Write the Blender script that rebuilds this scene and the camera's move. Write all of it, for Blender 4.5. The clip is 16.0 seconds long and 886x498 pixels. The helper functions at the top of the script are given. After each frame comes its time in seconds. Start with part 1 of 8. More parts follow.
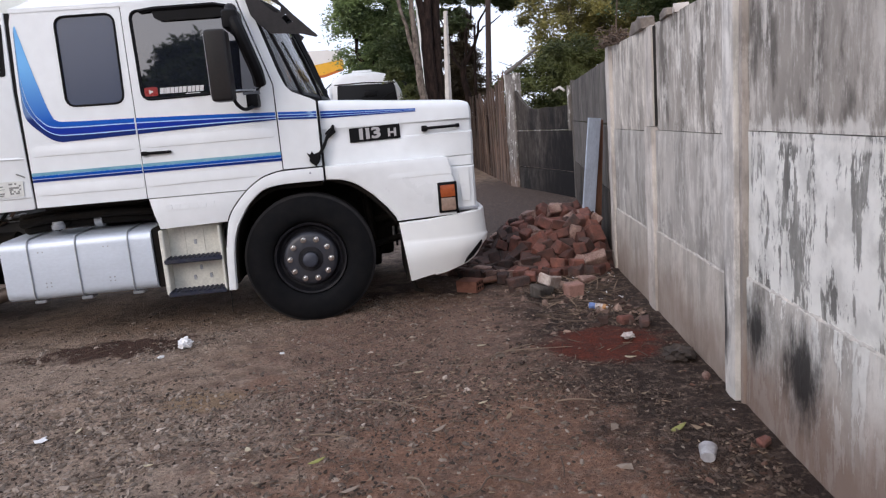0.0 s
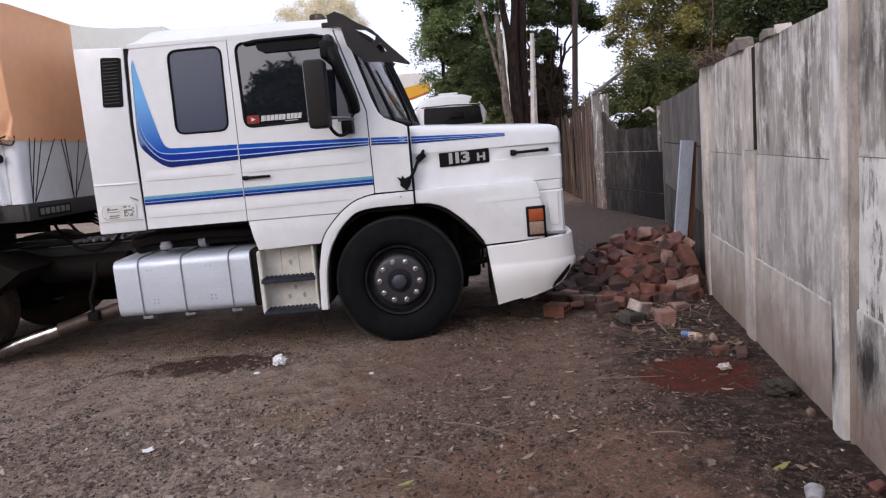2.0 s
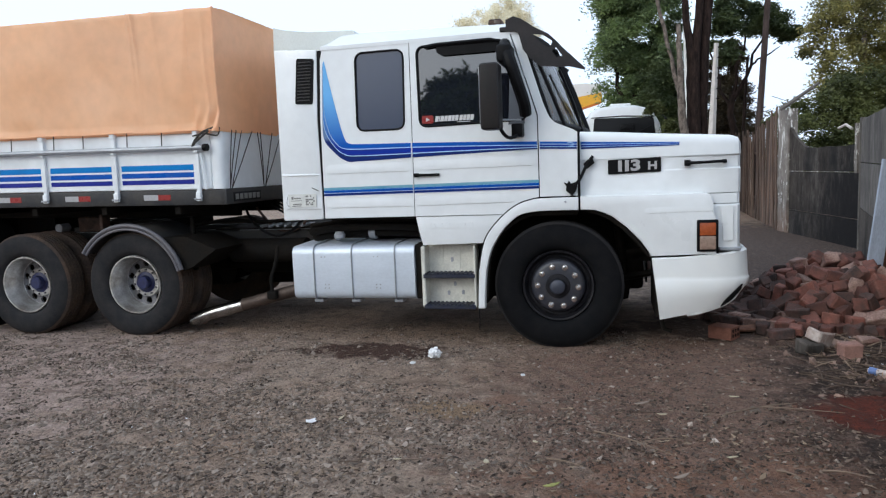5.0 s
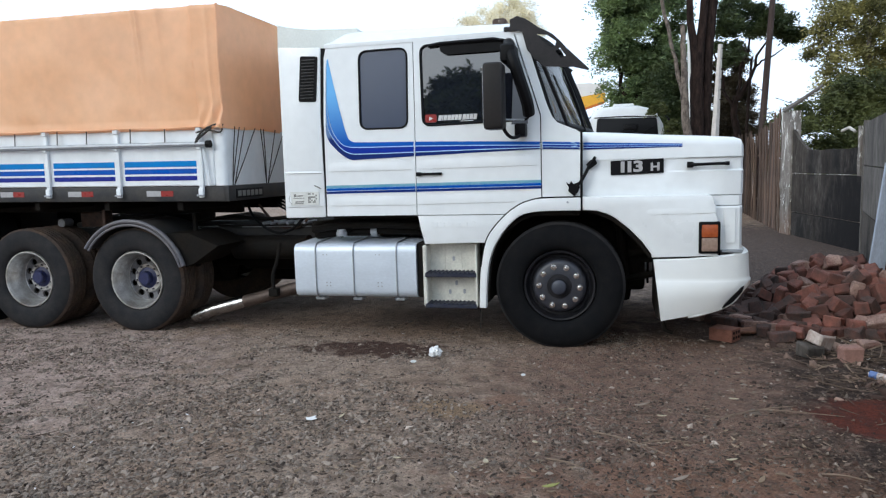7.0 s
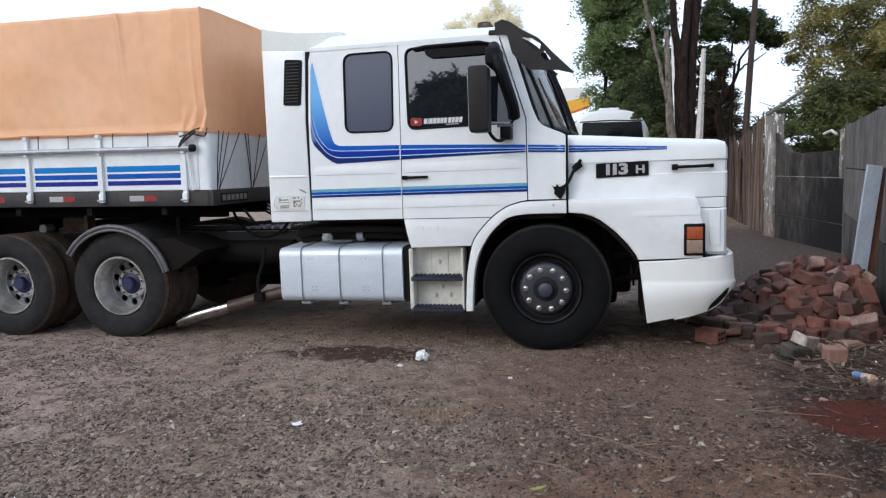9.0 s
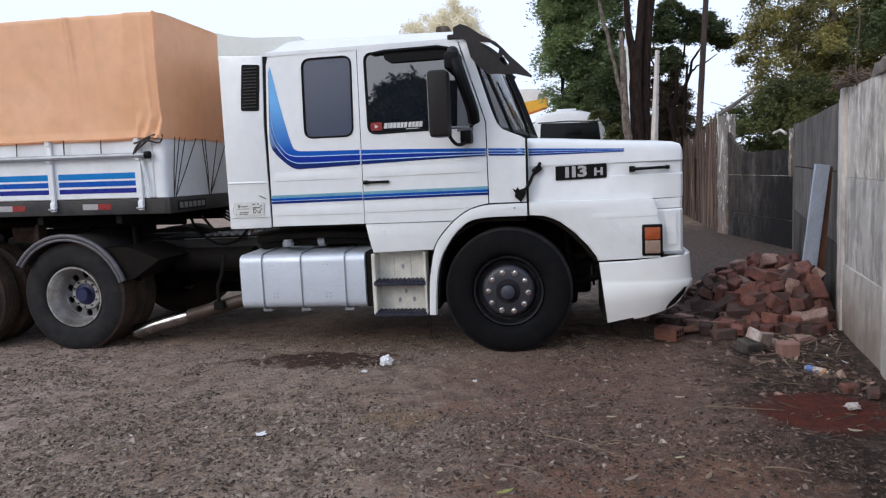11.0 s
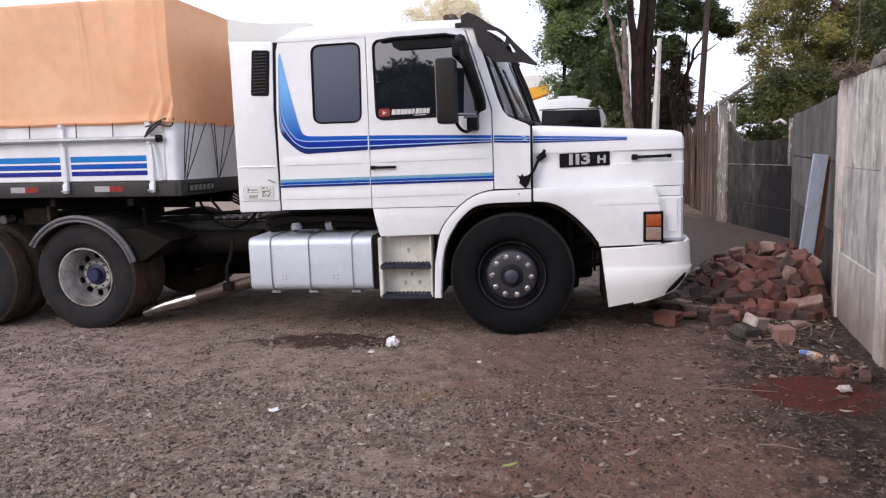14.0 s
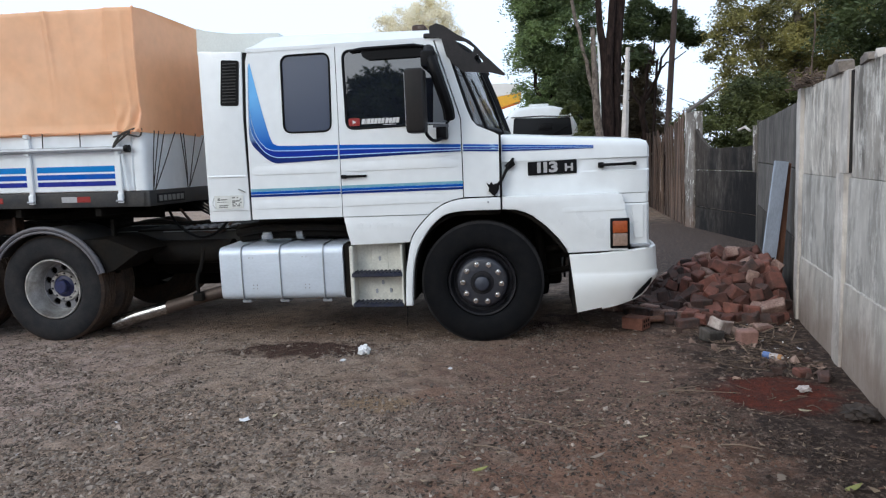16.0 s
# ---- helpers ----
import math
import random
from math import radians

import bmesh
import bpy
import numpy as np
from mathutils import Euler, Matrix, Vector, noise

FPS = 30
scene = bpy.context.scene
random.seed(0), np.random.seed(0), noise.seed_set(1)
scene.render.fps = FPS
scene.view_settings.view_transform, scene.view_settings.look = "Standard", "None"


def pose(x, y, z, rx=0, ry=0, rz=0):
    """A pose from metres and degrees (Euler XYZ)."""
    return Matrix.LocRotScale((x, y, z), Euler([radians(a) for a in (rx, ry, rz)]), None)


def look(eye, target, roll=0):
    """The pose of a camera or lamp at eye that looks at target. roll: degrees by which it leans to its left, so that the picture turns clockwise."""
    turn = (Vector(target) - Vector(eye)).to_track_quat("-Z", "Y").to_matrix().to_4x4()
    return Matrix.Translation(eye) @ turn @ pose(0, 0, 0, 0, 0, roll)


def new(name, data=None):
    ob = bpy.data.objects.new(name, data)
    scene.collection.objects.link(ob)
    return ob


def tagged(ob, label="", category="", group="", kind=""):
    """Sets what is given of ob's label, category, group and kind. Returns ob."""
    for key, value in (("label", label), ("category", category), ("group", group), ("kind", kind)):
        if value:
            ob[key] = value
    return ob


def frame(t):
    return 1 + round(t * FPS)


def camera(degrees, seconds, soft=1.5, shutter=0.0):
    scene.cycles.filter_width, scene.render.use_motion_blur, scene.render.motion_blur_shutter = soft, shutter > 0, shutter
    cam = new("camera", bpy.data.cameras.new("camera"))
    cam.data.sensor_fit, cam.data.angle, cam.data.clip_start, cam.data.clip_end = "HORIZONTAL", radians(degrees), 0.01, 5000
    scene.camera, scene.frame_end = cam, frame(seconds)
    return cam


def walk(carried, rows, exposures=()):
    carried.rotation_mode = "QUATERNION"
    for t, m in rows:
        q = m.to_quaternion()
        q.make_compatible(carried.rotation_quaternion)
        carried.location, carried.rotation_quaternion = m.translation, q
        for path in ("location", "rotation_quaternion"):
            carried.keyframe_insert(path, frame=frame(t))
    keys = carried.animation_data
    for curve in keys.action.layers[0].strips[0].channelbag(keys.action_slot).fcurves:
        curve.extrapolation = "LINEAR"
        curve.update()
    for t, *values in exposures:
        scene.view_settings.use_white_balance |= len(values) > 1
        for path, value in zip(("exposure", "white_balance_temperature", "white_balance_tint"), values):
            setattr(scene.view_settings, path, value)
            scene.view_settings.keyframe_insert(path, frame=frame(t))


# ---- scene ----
# picture brightness and white balance along the clip: seconds, stops, kelvin, tint
EXPOSURES = [
    (0.0, 0.04, 6680, 14), (1.0, -0.04, 6780, 17), (2.0, -0.12, 6800, 18), (2.5, -0.01, 6800, 18), (3.0, 0.12, 6550, 12), (3.5, 0.08, 6480, 9),
    (4.0, -0.05, 6300, 5), (6.5, 0.0, 6300, 5), (7.0, 0.08, 6250, 3), (7.5, -0.08, 6350, 6), (8.0, -0.12, 6450, 9), (8.5, 0.08, 6380, 7), (9.0, 0.05, 6380, 7),
    (11.5, -0.17, 6450, 12), (12.0, -0.02, 6580, 13), (12.5, 0.15, 6650, 14), (13.0, 0.26, 6780, 16), (13.5, 0.28, 6800, 17), (14.5, 0.07, 6820, 19),
    (15.0, 0.12, 6500, 10), (16.0, -0.03, 6300, 5),
]

# the camera, hand-held at chest height, turning on the spot
cam = camera(64.5, 16.0, soft=1.25)
PATH = [
    (0, (0.504, -5.757, 1.53), (0.706, -3.799, 1.175), -4.7),
    (0.5, (0.499, -5.756, 1.537), (0.698, -3.791, 1.226), -5.7),
    (1, (0.5, -5.762, 1.535), (0.637, -3.79, 1.228), -5.7),
    (1.5, (0.492, -5.76, 1.544), (0.59, -3.785, 1.248), -5.9),
    (2, (0.46, -5.777, 1.567), (0.435, -3.796, 1.287), -5.0),
    (2.5, (0.465, -5.77, 1.568), (0.203, -3.803, 1.316), -3.3),
    (3, (0.446, -5.801, 1.503), (-0.028, -3.871, 1.28), -3.0),
    (3.5, (0.444, -5.834, 1.494), (-0.13, -3.929, 1.287), -2.7),
    (4, (0.426, -5.838, 1.519), (-0.106, -3.924, 1.29), -0.0),
    (4.2, (0.441, -5.811, 1.5), (-0.06, -3.888, 1.278), -1.4),
    (6.3, (0.438, -5.846, 1.551), (-0.015, -3.912, 1.315), -2.5),
    (6.5, (0.441, -5.849, 1.527), (-0.086, -3.935, 1.282), -1.9),
    (7, (0.439, -5.822, 1.524), (-0.032, -3.892, 1.294), -1.7),
    (7.5, (0.426, -5.818, 1.535), (-0.06, -3.894, 1.282), -1.4),
    (8, (0.434, -5.826, 1.521), (-0.041, -3.898, 1.285), -1.2),
    (8.5, (0.435, -5.82, 1.517), (-0.041, -3.892, 1.282), -1.6),
    (9, (0.442, -5.807, 1.512), (0.007, -3.867, 1.294), -1.9),
    (9.2, (0.439, -5.808, 1.501), (0.091, -3.849, 1.301), -1.9),
    (11.3, (0.435, -5.814, 1.541), (0.118, -3.853, 1.31), -2.9),
    (11.5, (0.456, -5.796, 1.518), (0.165, -3.837, 1.237), -2.9),
    (12, (0.479, -5.759, 1.515), (0.2, -3.809, 1.172), -3.6),
    (12.5, (0.463, -5.755, 1.512), (0.108, -3.826, 1.12), -4.2),
    (13, (0.455, -5.82, 1.584), (0.15, -3.888, 1.168), -4.2),
    (13.5, (0.377, -5.896, 1.568), (0.156, -3.937, 1.231), -1.5),
    (14, (0.397, -5.956, 1.543), (0.074, -3.999, 1.284), -2.0),
    (14.5, (0.404, -5.987, 1.539), (0.132, -4.018, 1.316), -2.0),
    (15, (0.413, -6.015, 1.537), (0.074, -4.056, 1.319), -2.2),
    (15.5, (0.433, -6.032, 1.532), (0.12, -4.066, 1.336), -2.3),
    (16, (0.441, -6.003, 1.553), (0.189, -4.034, 1.312), -2.3),
]
walk(cam, [(t, look(eye, target, roll)) for t, eye, target, roll in PATH], EXPOSURES)

# ---- world and sun: bright even evening sky ----
SUN_EL, SUN_AZ = radians(30), radians(215)
world = bpy.data.worlds.new("evening_sky")
scene.world = world
world.use_nodes = True
wn, wl = world.node_tree.nodes, world.node_tree.links
wn.clear()
w_out = wn.new("ShaderNodeOutputWorld")
w_bg = wn.new("ShaderNodeBackground")
w_sky = wn.new("ShaderNodeTexSky")
w_sky.sky_type, w_sky.sun_disc = "NISHITA", False
w_sky.sun_elevation, w_sky.sun_rotation = SUN_EL, SUN_AZ
w_sky.dust_density, w_sky.air_density = 4.0, 1.0
w_veil = wn.new("ShaderNodeMix")
w_veil.data_type = "RGBA"
w_veil.inputs["Factor"].default_value = 0.72
w_veil.inputs[7].default_value = (12.2, 13.5, 16.3, 1)
wl.new(w_sky.outputs[0], w_veil.inputs[6])
wl.new(w_veil.outputs[2], w_bg.inputs[0])
w_bg.inputs[1].default_value = 0.11
wl.new(w_bg.outputs[0], w_out.inputs[0])

sun = new("sun", bpy.data.lights.new("sun", "SUN"))
sun.data.energy, sun.data.angle, sun.data.color = 0.8, radians(25), (1.0, 0.96, 0.90)
sun.matrix_world = look((0, 0, 0), (-math.sin(SUN_AZ) * math.cos(SUN_EL), -math.cos(SUN_AZ) * math.cos(SUN_EL), -math.sin(SUN_EL)))

# ---- materials ----
def mat(name, col, rough=0.5, metal=0.0, var=0.25, scale=6.0, bump=0.15, bump_scale=60.0, stretch=(1, 1, 1), other=None, spec=0.5, coat=0.0, piece=0.0, rvar=0.15):
    """A worn surface: two-scale noise between col and other (a darker col by default), fine relief, uneven gloss."""
    m = bpy.data.materials.new(name)
    m.use_nodes = True
    n, l = m.node_tree.nodes, m.node_tree.links
    b = n["Principled BSDF"]
    b.inputs["Roughness"].default_value, b.inputs["Metallic"].default_value = rough, metal
    b.inputs["Specular IOR Level"].default_value, b.inputs["Coat Weight"].default_value = spec, coat
    other = other or tuple(c * (1 - var) for c in col)
    tc, mp = n.new("ShaderNodeTexCoord"), n.new("ShaderNodeMapping")
    mp.inputs["Scale"].default_value = stretch
    l.new(tc.outputs["Object"], mp.inputs[0])
    big, fine = n.new("ShaderNodeTexNoise"), n.new("ShaderNodeTexNoise")
    big.inputs["Scale"].default_value, big.inputs["Detail"].default_value, big.inputs["Roughness"].default_value = scale, 6, 0.6
    fine.inputs["Scale"].default_value, fine.inputs["Detail"].default_value = bump_scale, 4
    l.new(mp.outputs[0], big.inputs[0]), l.new(mp.outputs[0], fine.inputs[0])
    ramp = n.new("ShaderNodeMapRange")
    ramp.inputs[1].default_value, ramp.inputs[2].default_value = 0.35, 0.68
    l.new(big.outputs[0], ramp.inputs[0])
    mix = n.new("ShaderNodeMix")
    mix.data_type = "RGBA"
    mix.inputs[6].default_value, mix.inputs[7].default_value = (*col, 1), (*other, 1)
    l.new(ramp.outputs[0], mix.inputs["Factor"])
    out = mix.outputs[2]
    grain = n.new("ShaderNodeHueSaturation")
    gm = n.new("ShaderNodeMapRange")
    gm.inputs[1].default_value, gm.inputs[2].default_value, gm.inputs[3].default_value, gm.inputs[4].default_value = 0.25, 0.75, 1 - var * 0.5, 1 + var * 0.5
    l.new(fine.outputs[0], gm.inputs[0]), l.new(gm.outputs[0], grain.inputs["Value"]), l.new(out, grain.inputs["Color"])
    out = grain.outputs[0]
    if piece:
        info, pv, pr = n.new("ShaderNodeObjectInfo"), n.new("ShaderNodeHueSaturation"), n.new("ShaderNodeMapRange")
        pr.inputs[3].default_value, pr.inputs[4].default_value = 1 - piece, 1 + piece
        l.new(info.outputs["Random"], pr.inputs[0]), l.new(pr.outputs[0], pv.inputs["Value"]), l.new(out, pv.inputs["Color"])
        out = pv.outputs[0]
    l.new(out, b.inputs["Base Color"])
    rr = n.new("ShaderNodeMapRange")
    rr.inputs[3].default_value, rr.inputs[4].default_value = max(rough - rvar, 0.02), min(rough + rvar, 1)
    l.new(big.outputs[0], rr.inputs[0]), l.new(rr.outputs[0], b.inputs["Roughness"])
    if bump:
        bp = n.new("ShaderNodeBump")
        bp.inputs["Strength"].default_value, bp.inputs["Distance"].default_value = bump, 0.01
        l.new(fine.outputs[0], bp.inputs["Height"]), l.new(bp.outputs[0], b.inputs["Normal"])
    return m


WHITE = mat("truck_white_paint", (0.77, 0.797, 0.812), 0.3, var=0.07, scale=1.6, bump=0.015, bump_scale=9, coat=0.3, rvar=0.1)
BUMPERWHITE = mat("scuffed_white_paint", (0.78, 0.80, 0.80), 0.35, var=0.05, scale=3, other=(0.75, 0.76, 0.75), bump=0.015, bump_scale=12, coat=0.2)
CREAM = mat("aged_white_paint", (0.70, 0.69, 0.62), 0.45, var=0.22, scale=9, bump=0.05)
TRAILER_WHITE = mat("trailer_white_paint", (0.78, 0.815, 0.84), 0.4, var=0.12, scale=5, bump=0.04, bump_scale=20)
BLACK = mat("black_plastic", (0.004, 0.004, 0.005), 0.5, var=0.4, scale=12, spec=0.14, bump=0.08, bump_scale=120)
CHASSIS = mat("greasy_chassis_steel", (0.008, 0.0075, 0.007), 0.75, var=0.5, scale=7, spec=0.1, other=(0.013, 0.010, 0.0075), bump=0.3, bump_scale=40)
RAILBLACK = mat("dusty_black_steel", (0.026, 0.028, 0.032), 0.5, spec=0.3, var=0.3, scale=5, other=(0.055, 0.05, 0.045), bump=0.05)
STEPBLUE = mat("navy_step_paint", (0.014, 0.018, 0.040), 0.55, spec=0.3, var=0.4, scale=14, other=(0.035, 0.036, 0.045), bump=0.1)
MIRRORBLACK = mat("brown_black_mirror_shell", (0.008, 0.007, 0.007), 0.45, spec=0.25, var=0.3, scale=5, other=(0.016, 0.012, 0.011), bump=0.03)
VISORBLACK = mat("weathered_black_plastic", (0.009, 0.008, 0.009), 0.5, spec=0.3, var=0.4, scale=7, other=(0.024, 0.020, 0.021), bump=0.08, bump_scale=60)
RUBBER = mat("tyre_rubber", (0.0060, 0.0066, 0.0080), 0.7, var=0.25, scale=9, spec=0.05, other=(0.011, 0.0108, 0.0115), bump=0.12, bump_scale=90)
RUBBER_DUST = mat("dusty_tyre_rubber", (0.019, 0.0195, 0.022), 0.8, var=0.25, scale=7, spec=0.08, other=(0.034, 0.032, 0.032), bump=0.12, bump_scale=90)
TREAD = mat("muddy_tyre_tread", (0.046, 0.037, 0.032), 0.95, spec=0.1, var=0.5, scale=5, other=(0.090, 0.060, 0.044), bump=0.5, bump_scale=50)
RIMDARK = mat("dark_steel_rim", (0.006, 0.0065, 0.009), 0.5, spec=0.15, var=0.3, scale=10, other=(0.022, 0.021, 0.024))
RIMDISC = mat("dull_blue_grey_wheel_disc", (0.026, 0.029, 0.041), 0.4, var=0.4, scale=12, other=(0.030, 0.030, 0.036))
HUBGREY = mat("blue_grey_hub_cap", (0.040, 0.046, 0.066), 0.45, var=0.3, scale=14)
DISCGREY = mat("dirty_grey_wheel_disc", (0.175, 0.175, 0.19), 0.5, metal=0.2, var=0.4, scale=9, other=(0.10, 0.09, 0.085))
RIMSILVER = mat("dusty_silver_rim", (0.60, 0.60, 0.59), 0.33, metal=0.7, var=0.3, scale=7, other=(0.26, 0.24, 0.22), bump=0.1)
CHROME = mat("chrome", (0.85, 0.85, 0.86), 0.2, metal=1.0, var=0.1, bump=0.0)
GUARDGREY = mat("dusty_grey_mudguard_edge", (0.085, 0.085, 0.10), 0.5, spec=0.4, var=0.3, scale=8, other=(0.13, 0.12, 0.125), bump=0.05)
HUBBLUE = mat("blue_hub_paint", (0.012, 0.018, 0.085), 0.5, var=0.5, scale=20)
ALU = mat("brushed_tank_aluminium", (0.60, 0.66, 0.74), 0.45, metal=0.35, var=0.10, scale=3, stretch=(1, 1, 2), bump=0.04, bump_scale=30)
STEEL = mat("dull_grey_steel", (0.36, 0.38, 0.41), 0.45, metal=0.4, var=0.2, scale=8)
BLUE = mat("blue_decal", (0.0, 0.080, 0.42), 0.3, var=0.12, scale=5, bump=0.0, spec=0.2)
NAVY = mat("navy_decal", (0.001, 0.022, 0.17), 0.3, var=0.12, scale=5, bump=0.0, spec=0.2)
ROYAL = mat("royal_blue_decal", (0.0, 0.030, 0.30), 0.3, var=0.12, scale=5, bump=0.0, spec=0.2)
PALEBLUE = mat("pale_blue_line", (0.40, 0.60, 0.85), 0.35, var=0.1, scale=5, bump=0.0)
ORANGE = mat("orange_lamp_lens", (0.38, 0.085, 0.025), 0.2, var=0.25, scale=40, bump=0.2, bump_scale=150)
CLEAR = mat("dull_clear_lamp_lens", (0.33, 0.23, 0.18), 0.2, var=0.3, scale=40, bump=0.2, bump_scale=150)
AZURE = mat("azure_decal", (0.0, 0.19, 0.55), 0.35, var=0.12, scale=5, bump=0.0, spec=0.2)
VIOLET = mat("violet_blue_decal", (0.012, 0.022, 0.24), 0.3, var=0.12, scale=5, bump=0.0, spec=0.2)
RED = mat("red_reflector", (0.27, 0.014, 0.012), 0.3, var=0.2, scale=30)
REFL = mat("white_reflector", (0.40, 0.40, 0.41), 0.3, var=0.2, scale=30)
DECALWHITE = mat("white_decal", (0.60, 0.60, 0.60), 0.4, var=0.05, bump=0)
BADGESILVER = mat("dull_silver_badge_print", (0.42, 0.41, 0.42), 0.4, var=0.15, scale=30, bump=0)
LABEL = mat("worn_label", (0.70, 0.71, 0.68), 0.5, var=0.2, scale=30, bump=0)
GREYPRINT = mat("grey_print", (0.20, 0.20, 0.19), 0.5, var=0.2, bump=0)
TARP = mat("orange_tarpaulin", (0.92, 0.515, 0.280), 0.5, var=0.10, scale=0.9, other=(0.92, 0.56, 0.345), bump=0.10, bump_scale=9)
def let_light_through(m, share):
    """Thin cloth: part of the light passes and is scattered."""
    n, l = m.node_tree.nodes, m.node_tree.links
    b = n["Principled BSDF"]
    tr, ms = n.new("ShaderNodeBsdfTranslucent"), n.new("ShaderNodeMixShader")
    l.new(b.inputs["Base Color"].links[0].from_socket, tr.inputs[0])
    ms.inputs[0].default_value = share
    l.new(b.outputs[0], ms.inputs[1]), l.new(tr.outputs[0], ms.inputs[2]), l.new(ms.outputs[0], n["Material Output"].inputs[0])


let_light_through(TARP, 0.25)
ROPE = mat("dark_rope", (0.05, 0.045, 0.04), 0.9, var=0.4, scale=60)
GAPDARK = mat("joint_shade_strip", (0.035, 0.030, 0.027), 0.95, spec=0.1, var=0.4, scale=10)
COPING = mat("weathered_coping_lump", (0.23, 0.195, 0.165), 0.95, var=0.4, scale=9, other=(0.12, 0.10, 0.085), bump=0.5)
MORTAR = mat("crumbling_mortar", (0.58, 0.545, 0.50), 0.95, var=0.4, scale=14, bump=0.6, bump_scale=60)
BRICK = mat("red_clay_brick", (0.178, 0.066, 0.048), 0.9, var=0.5, scale=9, other=(0.070, 0.038, 0.032), bump=0.5, bump_scale=70, piece=0.5)
OLDBRICK = mat("mortar_stained_brick", (0.32, 0.22, 0.185), 0.92, var=0.7, scale=7, other=(0.13, 0.06, 0.048), bump=0.5, bump_scale=70, piece=0.3)
DARKBRICK = mat("dark_brown_brick", (0.088, 0.042, 0.033), 0.92, var=0.45, scale=10, other=(0.04, 0.032, 0.03), bump=0.5, bump_scale=70, piece=0.3)
WOOD = mat("weathered_fence_board", (0.145, 0.090, 0.064), 0.85, var=0.5, scale=6, stretch=(4, 4, 0.4), other=(0.06, 0.045, 0.038), bump=0.3, piece=0.5)
BARK = mat("dark_bark", (0.040, 0.026, 0.022), 0.95, spec=0.1, var=0.5, scale=7, stretch=(2, 2, 0.5), other=(0.012, 0.009, 0.008), bump=0.8, bump_scale=25)
PALEBARK = mat("lichen_bark", (0.22, 0.18, 0.15), 0.95, var=0.6, scale=9, stretch=(1.2, 1.2, 0.8), other=(0.045, 0.034, 0.028), bump=0.7, bump_scale=25)
PAINTWOOD = mat("blue_grey_painted_board", (0.42, 0.48, 0.58), 0.7, var=0.25, scale=5, stretch=(2, 2, 0.5), other=(0.32, 0.36, 0.44), bump=0.15)
RUSTWOOD = mat("rusty_brown_board", (0.24, 0.11, 0.068), 0.85, var=0.5, scale=5, stretch=(3, 3, 0.5), bump=0.3)
RUSTSTEEL = mat("rusty_steel", (0.085, 0.045, 0.030), 0.85, var=0.5, scale=14, other=(0.035, 0.025, 0.02), bump=0.3)
PAPER = mat("crumpled_paper", (0.75, 0.75, 0.76), 0.8, var=0.1, scale=30, bump=0.1)
PALEPLASTIC = mat("pale_plastic", (0.50, 0.44, 0.42), 0.4, var=0.2, scale=20)
BOTTLEBLUE = mat("blue_label", (0.12, 0.2, 0.45), 0.4, var=0.3, scale=25)
YELLOW = mat("orange_label", (0.48, 0.24, 0.09), 0.4, var=0.3, scale=25)
DRYLEAF = mat("dry_leaf", (0.26, 0.19, 0.12), 0.8, var=0.5, scale=2, other=(0.12, 0.07, 0.045), bump=0.1)
GREENLEAF = mat("yellow_green_leaf", (0.27, 0.27, 0.075), 0.6, var=0.3, scale=20)
TWIG = mat("dry_twig", (0.13, 0.09, 0.065), 0.9, var=0.5, scale=15)
STICK = mat("pale_dry_stick", (0.23, 0.165, 0.12), 0.9, var=0.4, scale=15)
POLEWOOD = mat("brown_utility_pole", (0.09, 0.062, 0.055), 0.9, var=0.3, scale=6, stretch=(3, 3, 0.4), bump=0.3)
MASTWHITE = mat("white_mast_paint", (0.82, 0.82, 0.80), 0.5, var=0.1, scale=4)
POLEPALE = mat("pale_concrete_pole", (0.62, 0.58, 0.54), 0.9, var=0.2, scale=6, bump=0.2)
CANOPY = mat("yellow_canopy_paint", (0.85, 0.45, 0.04), 0.5, var=0.1, scale=2)
CANOPYORANGE = mat("orange_canopy_paint", (0.62, 0.17, 0.02), 0.5, var=0.1, scale=2)
CANOPYWHITE = mat("white_canopy_paint", (0.8, 0.78, 0.76), 0.5, var=0.08, scale=2)


def glass(name, tint, rough=0.03, through_it=0.0, ior=1.5):
    m = bpy.data.materials.new(name)
    m.use_nodes = True
    b = m.node_tree.nodes["Principled BSDF"]
    b.inputs["Base Color"].default_value, b.inputs["Roughness"].default_value = (*tint, 1), rough
    b.inputs["Transmission Weight"].default_value, b.inputs["IOR"].default_value = through_it, ior
    b.inputs["Specular IOR Level"].default_value = 0.5
    return m


TINTED = glass("tinted_window_film", (0.010, 0.012, 0.019), 0.02, 0.0, 2.3)
BLUETINT = glass("dusty_blue_tinted_window", (0.036, 0.050, 0.090), 0.22, 0.0, 1.7)
# the pale grey is the sky's reflection, put into the pane's colour
QUARTER = glass("quarter_pane_painted_reflection", (0.15, 0.16, 0.18), 0.25, 0.0, 1.6)
SCREEN = glass("windscreen_glass", (0.34, 0.335, 0.33), 0.02, 0.93, 1.25)
DARKGLASS = glass("far_dark_glass", (0.006, 0.006, 0.007), 0.1, 0.0, 1.3)


